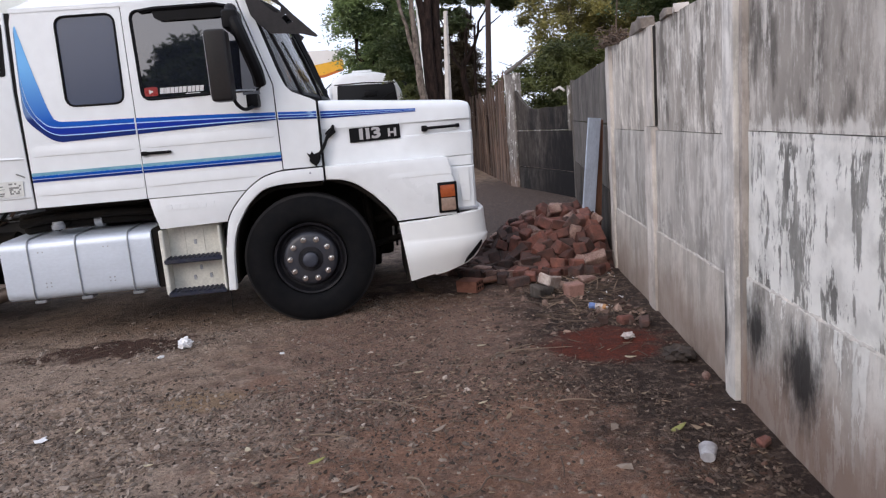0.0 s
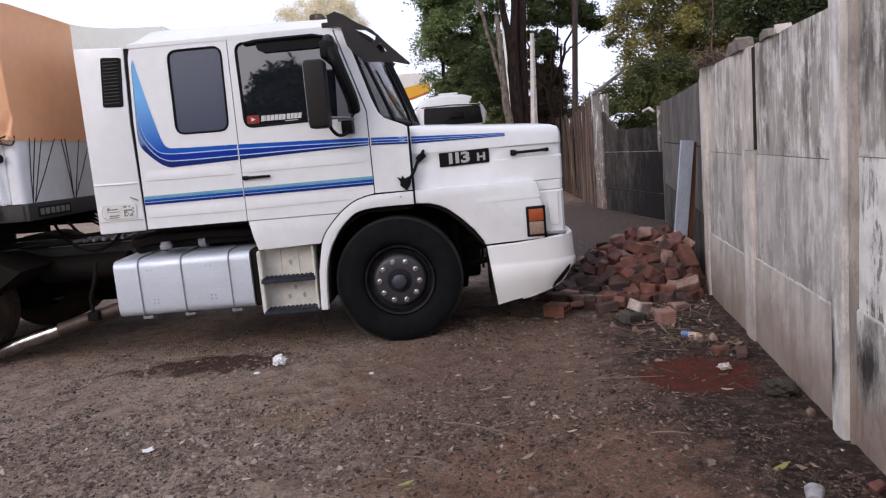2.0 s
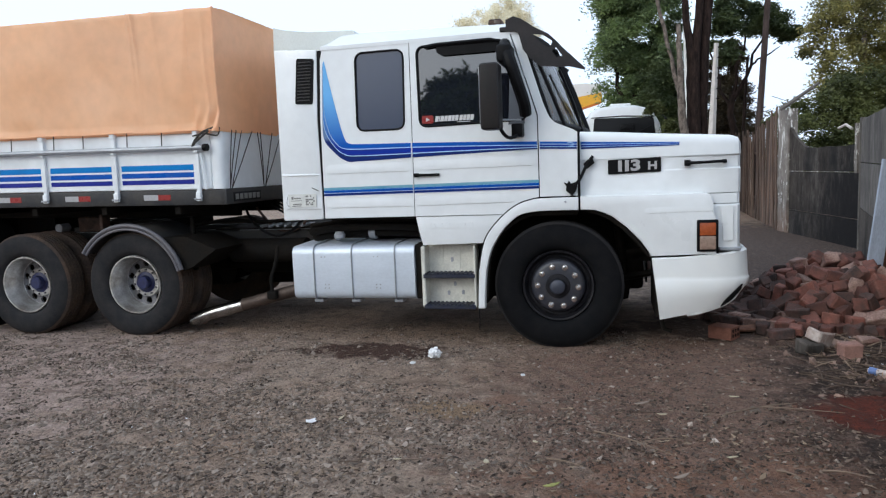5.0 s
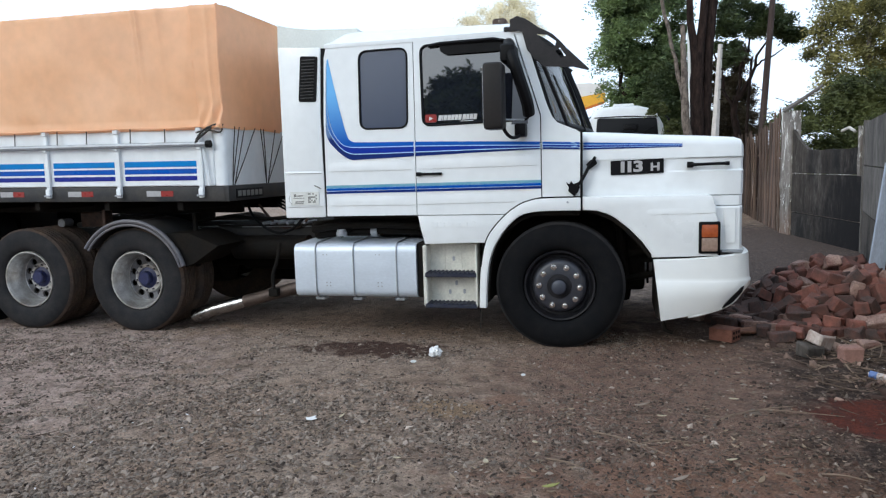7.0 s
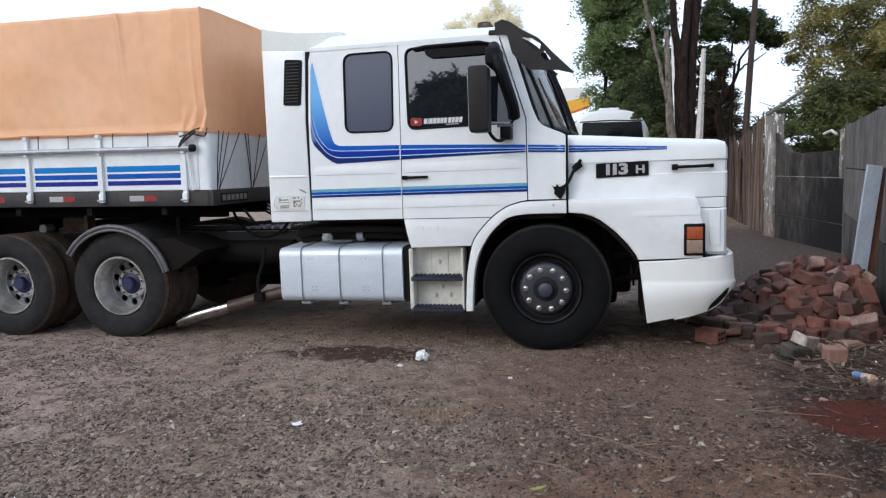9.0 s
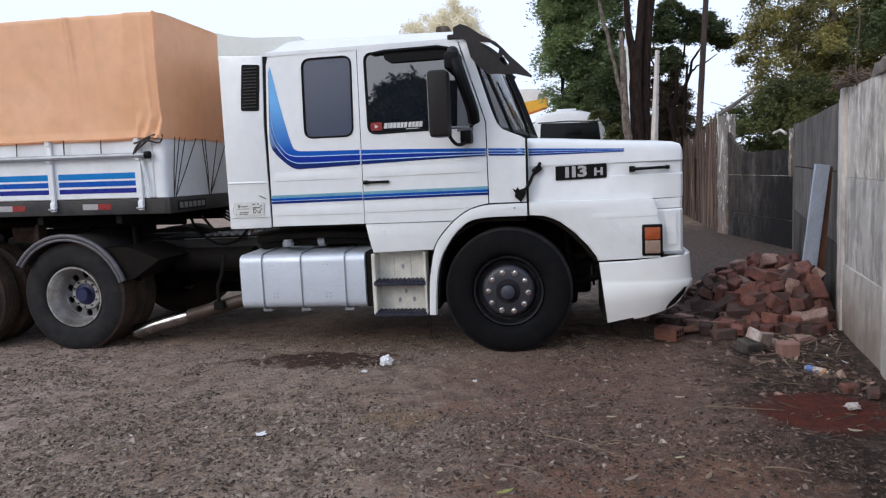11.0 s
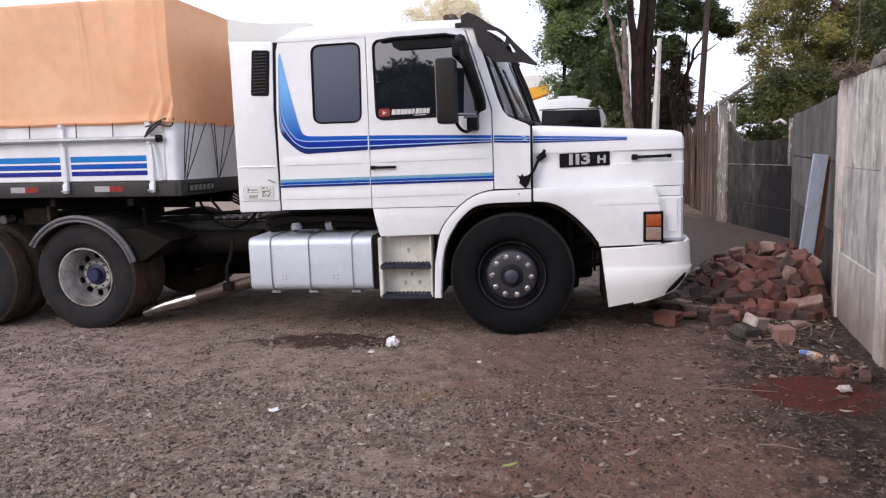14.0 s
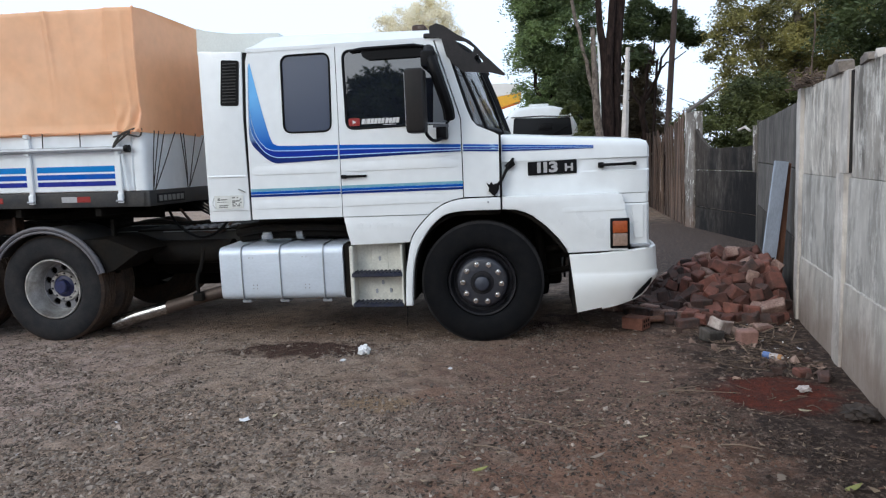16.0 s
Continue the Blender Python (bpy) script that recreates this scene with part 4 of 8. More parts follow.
# -- chassis and running gear
for y0 in (0.78, 1.58):
    part("chassis_rail", box(-6.05, 1.15, y0, y0 + 0.08, 0.72, 0.98, 0.008, 1), RAILBLACK, truck)
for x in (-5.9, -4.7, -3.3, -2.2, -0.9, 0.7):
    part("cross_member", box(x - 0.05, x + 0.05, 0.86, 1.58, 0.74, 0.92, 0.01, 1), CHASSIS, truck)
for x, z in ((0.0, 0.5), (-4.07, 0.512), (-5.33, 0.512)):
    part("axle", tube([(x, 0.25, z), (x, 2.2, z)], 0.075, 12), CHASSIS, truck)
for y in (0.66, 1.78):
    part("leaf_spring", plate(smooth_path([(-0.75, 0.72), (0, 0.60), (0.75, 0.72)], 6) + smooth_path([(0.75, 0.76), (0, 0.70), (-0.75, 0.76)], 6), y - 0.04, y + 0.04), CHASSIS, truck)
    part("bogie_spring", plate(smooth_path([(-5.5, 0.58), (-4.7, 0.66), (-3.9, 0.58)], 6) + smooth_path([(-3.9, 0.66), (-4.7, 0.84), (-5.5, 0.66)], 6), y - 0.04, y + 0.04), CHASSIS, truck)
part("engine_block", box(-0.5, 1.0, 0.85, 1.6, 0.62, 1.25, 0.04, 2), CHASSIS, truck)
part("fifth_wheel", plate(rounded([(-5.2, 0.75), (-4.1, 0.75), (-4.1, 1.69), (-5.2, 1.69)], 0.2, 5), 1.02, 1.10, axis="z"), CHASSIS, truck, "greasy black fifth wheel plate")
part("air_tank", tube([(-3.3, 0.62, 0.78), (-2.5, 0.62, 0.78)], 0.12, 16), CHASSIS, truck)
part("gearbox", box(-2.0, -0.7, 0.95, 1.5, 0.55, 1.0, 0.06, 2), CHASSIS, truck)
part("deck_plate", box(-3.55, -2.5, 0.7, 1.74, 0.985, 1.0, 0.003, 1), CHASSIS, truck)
for k in range(6):
    part("deck_slat", box(-3.05 + k * 0.09, -3.02 + k * 0.09, 0.7, 1.0, 1.0, 1.025, 0.003, 1), STEEL, truck)
part("cable_tray", tube(smooth_path([(-3.9, 0.75, 1.02), (-3.4, 0.68, 1.09), (-3.0, 0.7, 1.06), (-2.45, 0.8, 1.10)], 5), 0.02, 6), CHASSIS, truck)
part("side_pipe", tube([(-2.35, 0.42, 1.0), (-1.2, 0.42, 1.03)], 0.055, 12), CHASSIS, truck)
part("air_filter", tube([(-2.1, 0.50, 1.02), (-1.35, 0.50, 1.03)], 0.10, 14), CHASSIS, truck)
part("frame_cap", box(-3.3, -2.35, 0.74, 0.77, 0.972, 0.99, 0.002, 1), STEEL, truck)
part("hose", tube(smooth_path([(-2.0, 0.2, 0.93), (-1.9, 0.25, 1.0), (-1.85, 0.35, 1.05)], 5), 0.025, 8), CHASSIS, truck)

# -- rear mudguard over the first driven axle
def arc_guard(cx, cz, r, a0, a1, y0, y1, n=18):
    pts = [(cx + r * math.cos(radians(a)), cz + r * math.sin(radians(a))) for a in np.linspace(a0, a1, n)]
    return pts, plate(pts + [(cx + (x - cx) * 0.965, cz + (z - cz) * 0.965) for x, z in pts[::-1]], y0, y1)


pts, bm = arc_guard(-4.07, 0.512, 0.592, 16, 146, -0.02, 0.62)
guard = part("mudguard", bm, RAILBLACK, truck, "dusty black half-round mudguard")
part("rolled_edge", tube([(x, -0.022, z) for x, z in pts], 0.021, 8), GUARDGREY, guard)
part("rolled_edge", tube([(-4.07 + (x + 4.07) * 0.94, -0.024, 0.512 + (z - 0.512) * 0.94) for x, z in pts], 0.014, 8), GUARDGREY, guard)
part("mudguard_skirt", plate([(-3.50, 0.66), (-3.40, 0.70), (-3.15, 0.86), (-3.45, 0.98), (-3.7, 0.98), (-3.55, 0.82)], 0.02, 0.6), CHASSIS, truck)
part("mud_flap", box(-6.02, -6.0, 0.0, 0.6, 0.03, 0.92, 0.004, 1), RUBBER, truck, "worn black rubber mud flap")
part("flap_bracket", plate([(-6.05, 0.55), (-5.99, 0.55), (-5.94, 0.85), (-5.98, 0.98), (-6.06, 0.9)], -0.02, 0.02), CHASSIS, truck)
part("tail_marker", box(-5.93, -5.9, -0.01, 0.0, 0.80, 0.90, 0.003, 1), REFL, truck)
part("grease_box", box(-5.15, -4.85, 0.62, 0.75, 1.0, 1.16, 0.01, 1), RUSTSTEEL, truck, "rusty brown bracket box")
part("exhaust_hanger", tube(smooth_path([(-2.70, 0.22, 0.38), (-2.71, 0.22, 0.55), (-2.66, 0.23, 0.70), (-2.64, 0.26, 0.86)], 4), 0.018, 8), CHASSIS, truck)
part("hanger_foot", box(-2.76, -2.66, 0.2, 0.28, 0.35, 0.43, 0.01, 1), CHASSIS, truck)
EXHP = [(-1.9, 0.5, 0.52), (-2.3, 0.36, 0.47), (-2.52, 0.31, 0.42), (-2.95, 0.3, 0.31), (-3.30, 0.3, 0.225)]
part("exhaust_pipe", tube(smooth_path(EXHP, 4), 0.060, 14), mat("brown_heat_stained_steel", (0.085, 0.060, 0.048), 0.55, metal=0.4, var=0.4, scale=9), truck, "brown heat-stained exhaust pipe")
tip = part("exhaust_tip", tube([(-3.06, 0.3, 0.283), (-3.40, 0.3, 0.198), (-3.46, 0.3, 0.180), (-3.62, 0.3, 0.128)], 0.062, 16, radii=[0.062, 0.064, 0.068, 0.072]), mat("dull_chrome", (0.50, 0.50, 0.51), 0.22, metal=1.0, var=0.3, scale=12, other=(0.30, 0.29, 0.28)), truck, "chrome exhaust tip")
part("exhaust_mouth", tube([(-3.618, 0.3, 0.1285), (-3.624, 0.3, 0.1265)], 0.061, 16), CHASSIS, tip)

# -- fuel tank
tank = part("fuel_tank", plate(rounded([(0.0, 0.395), (0.0, 0.875), (0.62, 0.895), (0.62, 0.395)], 0.075, 5), -2.375, -1.228, axis="x", bevel=0.012), ALU, truck, "silver aluminium fuel tank")
for x in (-2.165, -1.805, -1.405):
    strap = rounded([(-0.006, 0.387), (-0.006, 0.882), (0.62, 0.903), (0.62, 0.387)], 0.08, 5)
    part("tank_strap", tube([(x, y, z) for y, z in strap], 0.006, 6, closed=True), STEEL, tank)
    part("strap_foot", box(x - 0.04, x + 0.05, 0.05, 0.16, 0.36, 0.392, 0.008, 1), STEEL, tank)
cap = part("filler_cap", lathe([(0.001, 0), (0.045, 0), (0.05, 0.012), (0.05, 0.035), (0.04, 0.045), (0.04, 0.06), (0.001, 0.06)], 0, 0, 20, closed=False), STEEL, tank)
cap.matrix_basis = pose(-1.955, 0.13, 0.935, 90)
for x, z in ((-2.09, 0.78), (-2.065, 0.50), (-1.595, 0.78), (-1.58, 0.50)):
    for dx, dz in ((0, 0), (0.035, 0), (0, 0.03), (0.035, 0.03)):
        if z > 0.6 and dz:
            continue
        part("dimple", tube([(x + dx, -0.001, z + dz), (x + dx, -0.004, z + dz)], 0.006, 6), STEEL, tank)
part("tank_end_frame", box(-1.226, -1.15, 0.03, 0.6, 0.40, 0.88, 0.01, 1), CHASSIS, tank)

# -- cab: sides
SLEEP_WIN = rounded([(-1.685, 1.875), (-1.262, 1.872), (-1.246, 2.533), (-1.674, 2.53)], 0.075, 5)
DOOR_WIN = rounded([(-1.122, 1.88), (-0.235, 1.895), (-0.222, 1.96), (-0.355, 2.47), (-0.41, 2.545), (-1.128, 2.54)], 0.07, 5)
SLEEP = [(-2.030, 1.125), (-1.206, 1.125), (-1.195, 2.605), (-1.935, 2.598), (-1.975, 2.575), (-1.995, 2.50), (-2.022, 2.0)]
DOOR = [(-1.198, 1.125), (-0.432, 1.125), (-0.315, 1.212), (-0.22, 1.245), (-0.136, 1.26), (-0.138, 1.92), (-0.345, 2.597), (-1.187, 2.605)]
COWL = [(-0.127, 1.262), (0.178, 1.262), (0.183, 1.775), (0.15, 1.797), (0.09, 1.822), (0.0, 1.862), (-0.04, 1.91), (-0.085, 2.02), (-0.262, 2.60), (-0.336, 2.60), (-0.129, 1.925)]
LOWER = [(-1.196, 1.119), (-0.442, 1.119), (-0.552, 1.0), (-0.612, 0.884), (-1.142, 0.872), (-1.172, 0.99)]
OUT = [(-0.672, 0.325), (-0.664, 0.50), (-0.650, 0.68), (-0.608, 0.885), (-0.545, 1.0), (-0.425, 1.127), (-0.312, 1.205), (-0.215, 1.238), (-0.12, 1.252), (0.183, 1.256)]
INN = [(-0.612, 0.325), (-0.604, 0.50), (-0.585, 0.68), (-0.545, 0.82), (-0.49, 0.92), (-0.425, 1.01), (-0.315, 1.105), (-0.2, 1.137), (-0.05, 1.145), (0.183, 1.145)]


def crease(x0, x1, z0, z1, y, deep=0.006, rise=0.11):
    """A pressed ledge in sheet metal: it swells out over its height and breaks off sharply underneath."""
    bm = bmesh.new()
    n = 12
    rows = []
    for i in range(n + 1):
        u = i / n
        x, z = x0 + (x1 - x0) * u, z0 + (z1 - z0) * u
        d = deep * min(1.0, 30 * u + 0.1, 30 * (1 - u) + 0.1)
        rows.append([bm.verts.new((x, y - q, z + h)) for q, h in ((-0.003, rise), (d * 0.5, rise * 0.45), (d, 0.003), (d * 0.9, 0.0), (-0.003, -0.003))])
    for a, c in zip(rows, rows[1:]):
        for k in range(4):
            bm.faces.new((a[k], c[k], c[k + 1], a[k + 1]))
    bm.faces.new(rows[0]), bm.faces.new(rows[-1][::-1])
    return bm


for far in (False, True):
    turn = mirrored if far else (lambda b: b)
    cab_side = part("sleeper_side", turn(plate(SLEEP, 0.0, 0.05, [SLEEP_WIN])), WHITE, truck)
    part("window_gasket", turn(tube([(x, 0.0, z) for x, z in SLEEP_WIN], 0.009, 6, closed=True)), BLACK, cab_side)
    part("window_pane", turn(plate(SLEEP_WIN, 0.006, 0.012)), BLUETINT, cab_side, "dark blue-grey tinted side window")
    door = part("door", turn(plate(DOOR, -0.004, 0.05, [DOOR_WIN])), WHITE, truck, "white cab door with blue stripes")
    part("window_gasket", turn(tube([(x, -0.004, z) for x, z in DOOR_WIN], 0.010, 6, closed=True)), BLACK, door)
    part("window_pane", turn(plate(DOOR_WIN, 0.006, 0.012)), TINTED, door, "black tinted door window")
    part("door_handle", turn(box(-1.18, -0.967, -0.03, -0.006, 1.464, 1.486, 0.006, 2)), BLACK, door, "black door handle")
    part("handle_cup", turn(box(-1.19, -1.145, -0.034, -0.003, 1.458, 1.492, 0.008, 2)), BLACK, door)
    part("pressed_ledge", turn(crease(-1.178, -0.17, 1.517, 1.522, -0.004)), WHITE, door)
    part("pressed_ledge", turn(crease(-1.19, -0.33, 1.216, 1.226, -0.004)), WHITE, door)
    part("pressed_ledge", turn(crease(-1.992, -1.235, 1.517, 1.515, 0.0)), WHITE, cab_side)
    part("pressed_ledge", turn(crease(-2.015, -1.212, 1.218, 1.213, 0.0)), WHITE, cab_side)
    part("cowl_side", turn(plate(COWL, 0.0, 0.06)), WHITE, truck)
    part("lower_panel", turn(plate(LOWER, 0.0, 0.06, bevel=0.008)), WHITE, truck)
    arch = part("front_arch", turn(plate(smooth_path(OUT, 3) + smooth_path(INN, 3)[::-1], -0.025, 0.05, bevel=0.012)), WHITE, truck, "white wheel arch lip")
    part("arch_rivet", turn(tube([(0.08, -0.027, 1.215), (0.08, -0.034, 1.215)], 0.009, 8)), STEEL, arch)

    # access steps
    box_s = part("step_box", turn(plate([(-1.145, 0.34), (-0.70, 0.34), (-0.70, 0.862), (-1.145, 0.862)], 0.14, 0.18)), CREAM, truck, "aged cream step box")
    part("step_cheek", turn(box(-1.165, -1.13, -0.005, 0.18, 0.33, 0.862, 0.008, 1)), CREAM, box_s)
    part("step_cheek", turn(box(-0.705, -0.69, 0.0, 0.18, 0.33, 0.862, 0.004, 1)), CREAM, box_s)
    for z in (0.345, 0.615):
        tread = part("step_tread", turn(box(-1.15, -0.695, -0.012, 0.14, z - 0.03, z + 0.006, 0.006, 1)), STEPBLUE, box_s, "navy blue ribbed step")
        for k in range(12):
            part("rib", turn(box(-1.135 + k * 0.037, -1.117 + k * 0.037, -0.018, 0.13, z + 0.006, z + 0.016, 0.003, 1)), STEPBLUE, tread)
    for x, z in ((-0.92, 0.73), (-0.90, 0.515), (-0.96, 0.435), (-0.83, 0.44)):
        part("slot", turn(plate(rounded([(x - 0.011, z - 0.02), (x + 0.011, z - 0.02), (x + 0.011, z + 0.02), (x - 0.011, z + 0.02)], 0.01, 3), 0.132, 0.142)), STEEL, box_s)
    for x in (-1.0, -0.85):
        part("seam", turn(box(x - 0.004, x + 0.004, 0.134, 0.142, 0.62, 0.85, 0.002, 1)), CREAM, box_s)
    part("drip_wire", turn(tube([(-0.67, 0.02, 0.33), (-0.668, 0.02, 0.22), (-0.674, 0.02, 0.13)], 0.004, 5)), CHASSIS, box_s)

    # side extender behind the sleeper, with the air vent
    ext = part("side_extender", turn(plate(rounded([(-2.43, 1.112), (-2.045, 1.118), (-2.053, 2.0), (-2.024, 2.588), (-2.424, 2.612)], 0.02, 3), 0.0, 0.06, bevel=0.01)), WHITE, truck, "white side extender behind the cab")
    vent = part("air_vent", turn(plate(rounded([(-2.248, 2.135), (-2.083, 2.127), (-2.050, 2.513), (-2.213, 2.525)], 0.02, 3), -0.006, 0.01)), BLACK, ext, "black louvred air vent")
    for k in range(13):
        part("louvre", turn(box(-2.228 + k * 0.0024, -2.106 + k * 0.0024, -0.016, -0.004, 2.158 + k * 0.027, 2.168 + k * 0.027, 0.003, 1)), RAILBLACK, vent)
    part("pressed_ledge", turn(crease(-2.425, -2.06, 1.513, 1.508, 0.0, 0.010, 0.02)), WHITE, ext)
    part("pressed_ledge", turn(crease(-2.42, -2.05, 1.212, 1.212, 0.0, 0.010, 0.16)), WHITE, ext)

    # rubber seams between the panels
    part("panel_seam", turn(plate([(-2.05, 1.12), (-2.024, 1.12), (-2.016, 2.0), (-1.985, 2.58), (-2.03, 2.58), (-2.058, 2.0)], 0.012, 0.03)), BLACK, truck)
    part("panel_seam", turn(box(-1.21, -1.19, 0.010, 0.03, 1.12, 2.58, 0.002, 1)), BLACK, truck)
    part("panel_seam", turn(box(-0.14, -0.12, 0.010, 0.03, 1.26, 1.93, 0.002, 1)), BLACK, truck)
    part("panel_seam", turn(box(0.180, 0.199, 0.006, 0.05, 1.14, 1.775, 0.002, 1)), BLACK, truck)
    part("arch_seal", turn(tube([(x, -0.018, z) for x, z in smooth_path(OUT[2:], 3)], 0.007, 6)), BLACK, arch)

# decals and badges of the near side
lab = part("warning_label", plate([(-2.358, 1.228), (-2.10, 1.231), (-2.096, 1.345), (-2.369, 1.348)], -0.0165, -0.0125), LABEL, truck, "worn pale paper label")
for x0, x1, z0, z1 in ((-2.335, -2.315, 1.30, 1.325), (-2.31, -2.245, 1.305, 1.315), (-2.34, -2.235, 1.286, 1.291), (-2.325, -2.24, 1.252, 1.262), (-2.33, -2.245, 1.238, 1.246)):
    part("print_bar", plate([(x0, z0), (x1, z0 + 0.002), (x1, z1 + 0.002), (x0, z1)], -0.0185, -0.0167), GREYPRINT, lab)
rnd = random.Random(3)
for i in range(6):
    for j in range(6):
        if rnd.random() < 0.62:
            x0, z0 = -2.20 + i * 0.0145, 1.248 + j * 0.0145
            part("print_bar", plate([(x0, z0), (x0 + 0.013, z0), (x0 + 0.013, z0 + 0.013), (x0, z0 + 0.013)], -0.0185, -0.0167), GREYPRINT, lab)
part("print_bar", tube(smooth_path([(-2.355, -0.018, 1.235), (-2.385, -0.012, 1.27), (-2.368, -0.018, 1.33)], 4), 0.0022, 4), GREYPRINT, lab)
part("drip_mark", tube(smooth_path([(-2.135, -0.012, 1.40), (-2.10, -0.012, 1.385), (-2.075, -0.012, 1.37)], 4), 0.005, 5), GREYPRINT, truck)

UP = smooth_path([(-1.958, 2.488), (-1.909, 2.237), (-1.856, 1.994), (-1.812, 1.83), (-1.77, 1.775), (-1.656, 1.762), (-1.199, 1.751), (-0.6, 1.731), (-0.137, 1.712)], 6)
LINE1 = smooth_path([(-1.968, 2.470), (-1.984, 2.10), (-1.950, 1.885), (-1.88, 1.772), (-1.81, 1.730), (-1.656, 1.719), (-1.205, 1.714), (-0.6, 1.699), (-0.137, 1.683)], 6)
LINE2 = smooth_path([(-1.972, 2.455), (-1.992, 2.06), (-1.985, 1.895), (-1.90, 1.748), (-1.80, 1.675), (-1.656, 1.662), (-1.21, 1.663), (-0.6, 1.666), (-0.137, 1.665)], 6)
LO = smooth_path([(-1.975, 2.44), (-1.998, 2.04), (-1.999, 1.83), (-1.925, 1.718), (-1.80, 1.622), (-1.656, 1.616), (-1.215, 1.628), (-0.6, 1.643), (-0.137, 1.651)], 6)


def cut(path_up, path_lo, x0, x1):
    """The part of a stripe between x0 and x1, with clean ends."""
    pairs = [(u, v) for u, v in zip(path_up, path_lo) if x0 < u[0] < x1]
    for x in (x0, x1):
        for k in range(len(path_up) - 1):
            a, c = path_up[k], path_up[k + 1]
            if a[0] < x <= c[0]:
                f = (x - a[0]) / (c[0] - a[0])
                e = tuple(tuple(p[k][q] + (p[k + 1][q] - p[k][q]) * f for q in (0, 1)) for p in (path_up, path_lo))
                pairs = [e] + pairs if x == x0 else pairs + [e]
    return [p[0] for p in pairs], [p[1] for p in pairs]


def inset(a, c, top, low):
    """The two edges of a stripe between lines a and c, drawn in by fixed amounts."""
    out = [], []
    for p, q in zip(a, c):
        d = max(1e-6, math.hypot(q[0] - p[0], q[1] - p[1]))
        for k, f in ((0, min(top / d, 0.45)), (1, 1 - min(low / d, 0.45))):
            out[k].append((p[0] + (q[0] - p[0]) * f, p[1] + (q[1] - p[1]) * f))
    return out


for x0, x1, y in ((-2.1, -1.209, 0.0), (-1.195, -0.14, -0.0045)):
    for a, c, top, low, mt in ((UP, LINE1, 0.0, 0.004, FADE), (LINE1, LINE2, 0.004, 0.004, FADE_DEEP), (LINE2, LO, 0.004, 0.0, FADE_NAVY)):
        u, v = inset(*cut(a, c, x0, x1), top, low)
        part("stripe", band(u, v, y - 0.0025, 0.0, 1.0), mt, truck)
    for line in (LINE1, LINE2):
        u, v = cut(line, line, x0, x1)
        part("stripe_line", band([(p[0], p[1] + 0.004) for p in u], [(p[0], p[1] - 0.004) for p in v], y - 0.002, 0.0, 1.0), PALEBLUE, truck)
for x0, x1, z0, z1, zb0, zb1, y in ((-0.12, 0.178, 1.711, 1.696, 1.651, 1.638, 0.0), (0.205, 0.972, 1.695, 1.658, 1.636, 1.632, 0.072)):
    u, v = [(x0, z0), (x1, z1)], [(x0, zb0), (x1, zb1)]
    for f0, f1, mt in ((0.0, 0.30, BLUE), (0.30, 0.40, PALEBLUE), (0.40, 0.66, ROYAL), (0.66, 0.74, PALEBLUE), (0.74, 1.0, NAVY)):
        part("stripe", band(u, v, y - 0.0025, f0, f1), mt, truck)
for x0, z0, ln, dz in ((0.098, 1.693, 0.055, -0.006), (0.12, 1.676, 0.05, 0.004), (0.105, 1.662, 0.062, -0.003)):
    part("scuff", plate(rounded([(x0, z0), (x0 + ln * 0.6, z0 - 0.005), (x0 + ln, z0 + dz), (x0 + ln * 0.5, z0 + 0.006)], 0.003, 2), -0.005, -0.0032), PALEBLUE, truck, "pale scuff in the stripes")
for x0, x1, y in ((-2.025, -1.209, 0.0), (-1.197, -0.132, -0.0045)):
    zz = lambda x: 1.323 + (x + 2.02) * 0.004
    for h0, h1, mt in ((0.047, 0.072, TEAL), (0.025, 0.046, BLUE), (0.0, 0.020, NAVY)):
        u, v = [(x0, zz(x0) + h1), (x1, zz(x1) + h1)], [(x0, zz(x0) + h0), (x1, zz(x1) + h0)]
        part("stripe", band(u, v, y - 0.0025, 0.0, 1.0), mt, truck)

stick = part("window_sticker", plate(rounded([(-1.105, 1.905), (-1.005, 1.905), (-1.005, 1.972), (-1.105, 1.972)], 0.015, 3), 0.002, 0.0045), RED, truck, "red sticker with white lettering blocks")
part("sticker_mark", plate([(-1.068, 1.922), (-1.035, 1.938), (-1.068, 1.954)], 0.0, 0.0018), DECALWHITE, stick)
for k, (x, wd) in enumerate(((-0.968, 0.034), (-0.928, 0.012), (-0.910, 0.034), (-0.870, 0.034), (-0.830, 0.034), (-0.790, 0.030), (-0.754, 0.034), (-0.708, 0.034), (-0.668, 0.030), (-0.632, 0.034), (-0.592, 0.034))):
    x, wd = -0.992 + (x + 0.968) * 0.80, wd * 0.80
    part("letter_block", plate([(x, 1.918), (x + wd, 1.918), (x + wd + 0.008, 1.962), (x + 0.008, 1.962)], 0.002, 0.0045), DECALWHITE, stick)
part("letter_block", plate([(-0.80, 1.904), (-0.69, 1.904), (-0.69, 1.910), (-0.80, 1.910)], 0.002, 0.0045), DECALWHITE, stick)
# worn raised maker's lettering below the door, as plain blocks
for k in range(6):
    x = -1.075 + k * 0.066
    part("raised_block", plate(rounded([(x, 1.015), (x + 0.05, 1.017), (x + 0.05, 1.062), (x, 1.060)], 0.01, 2), -0.0035, 0.002), WHITE, truck)

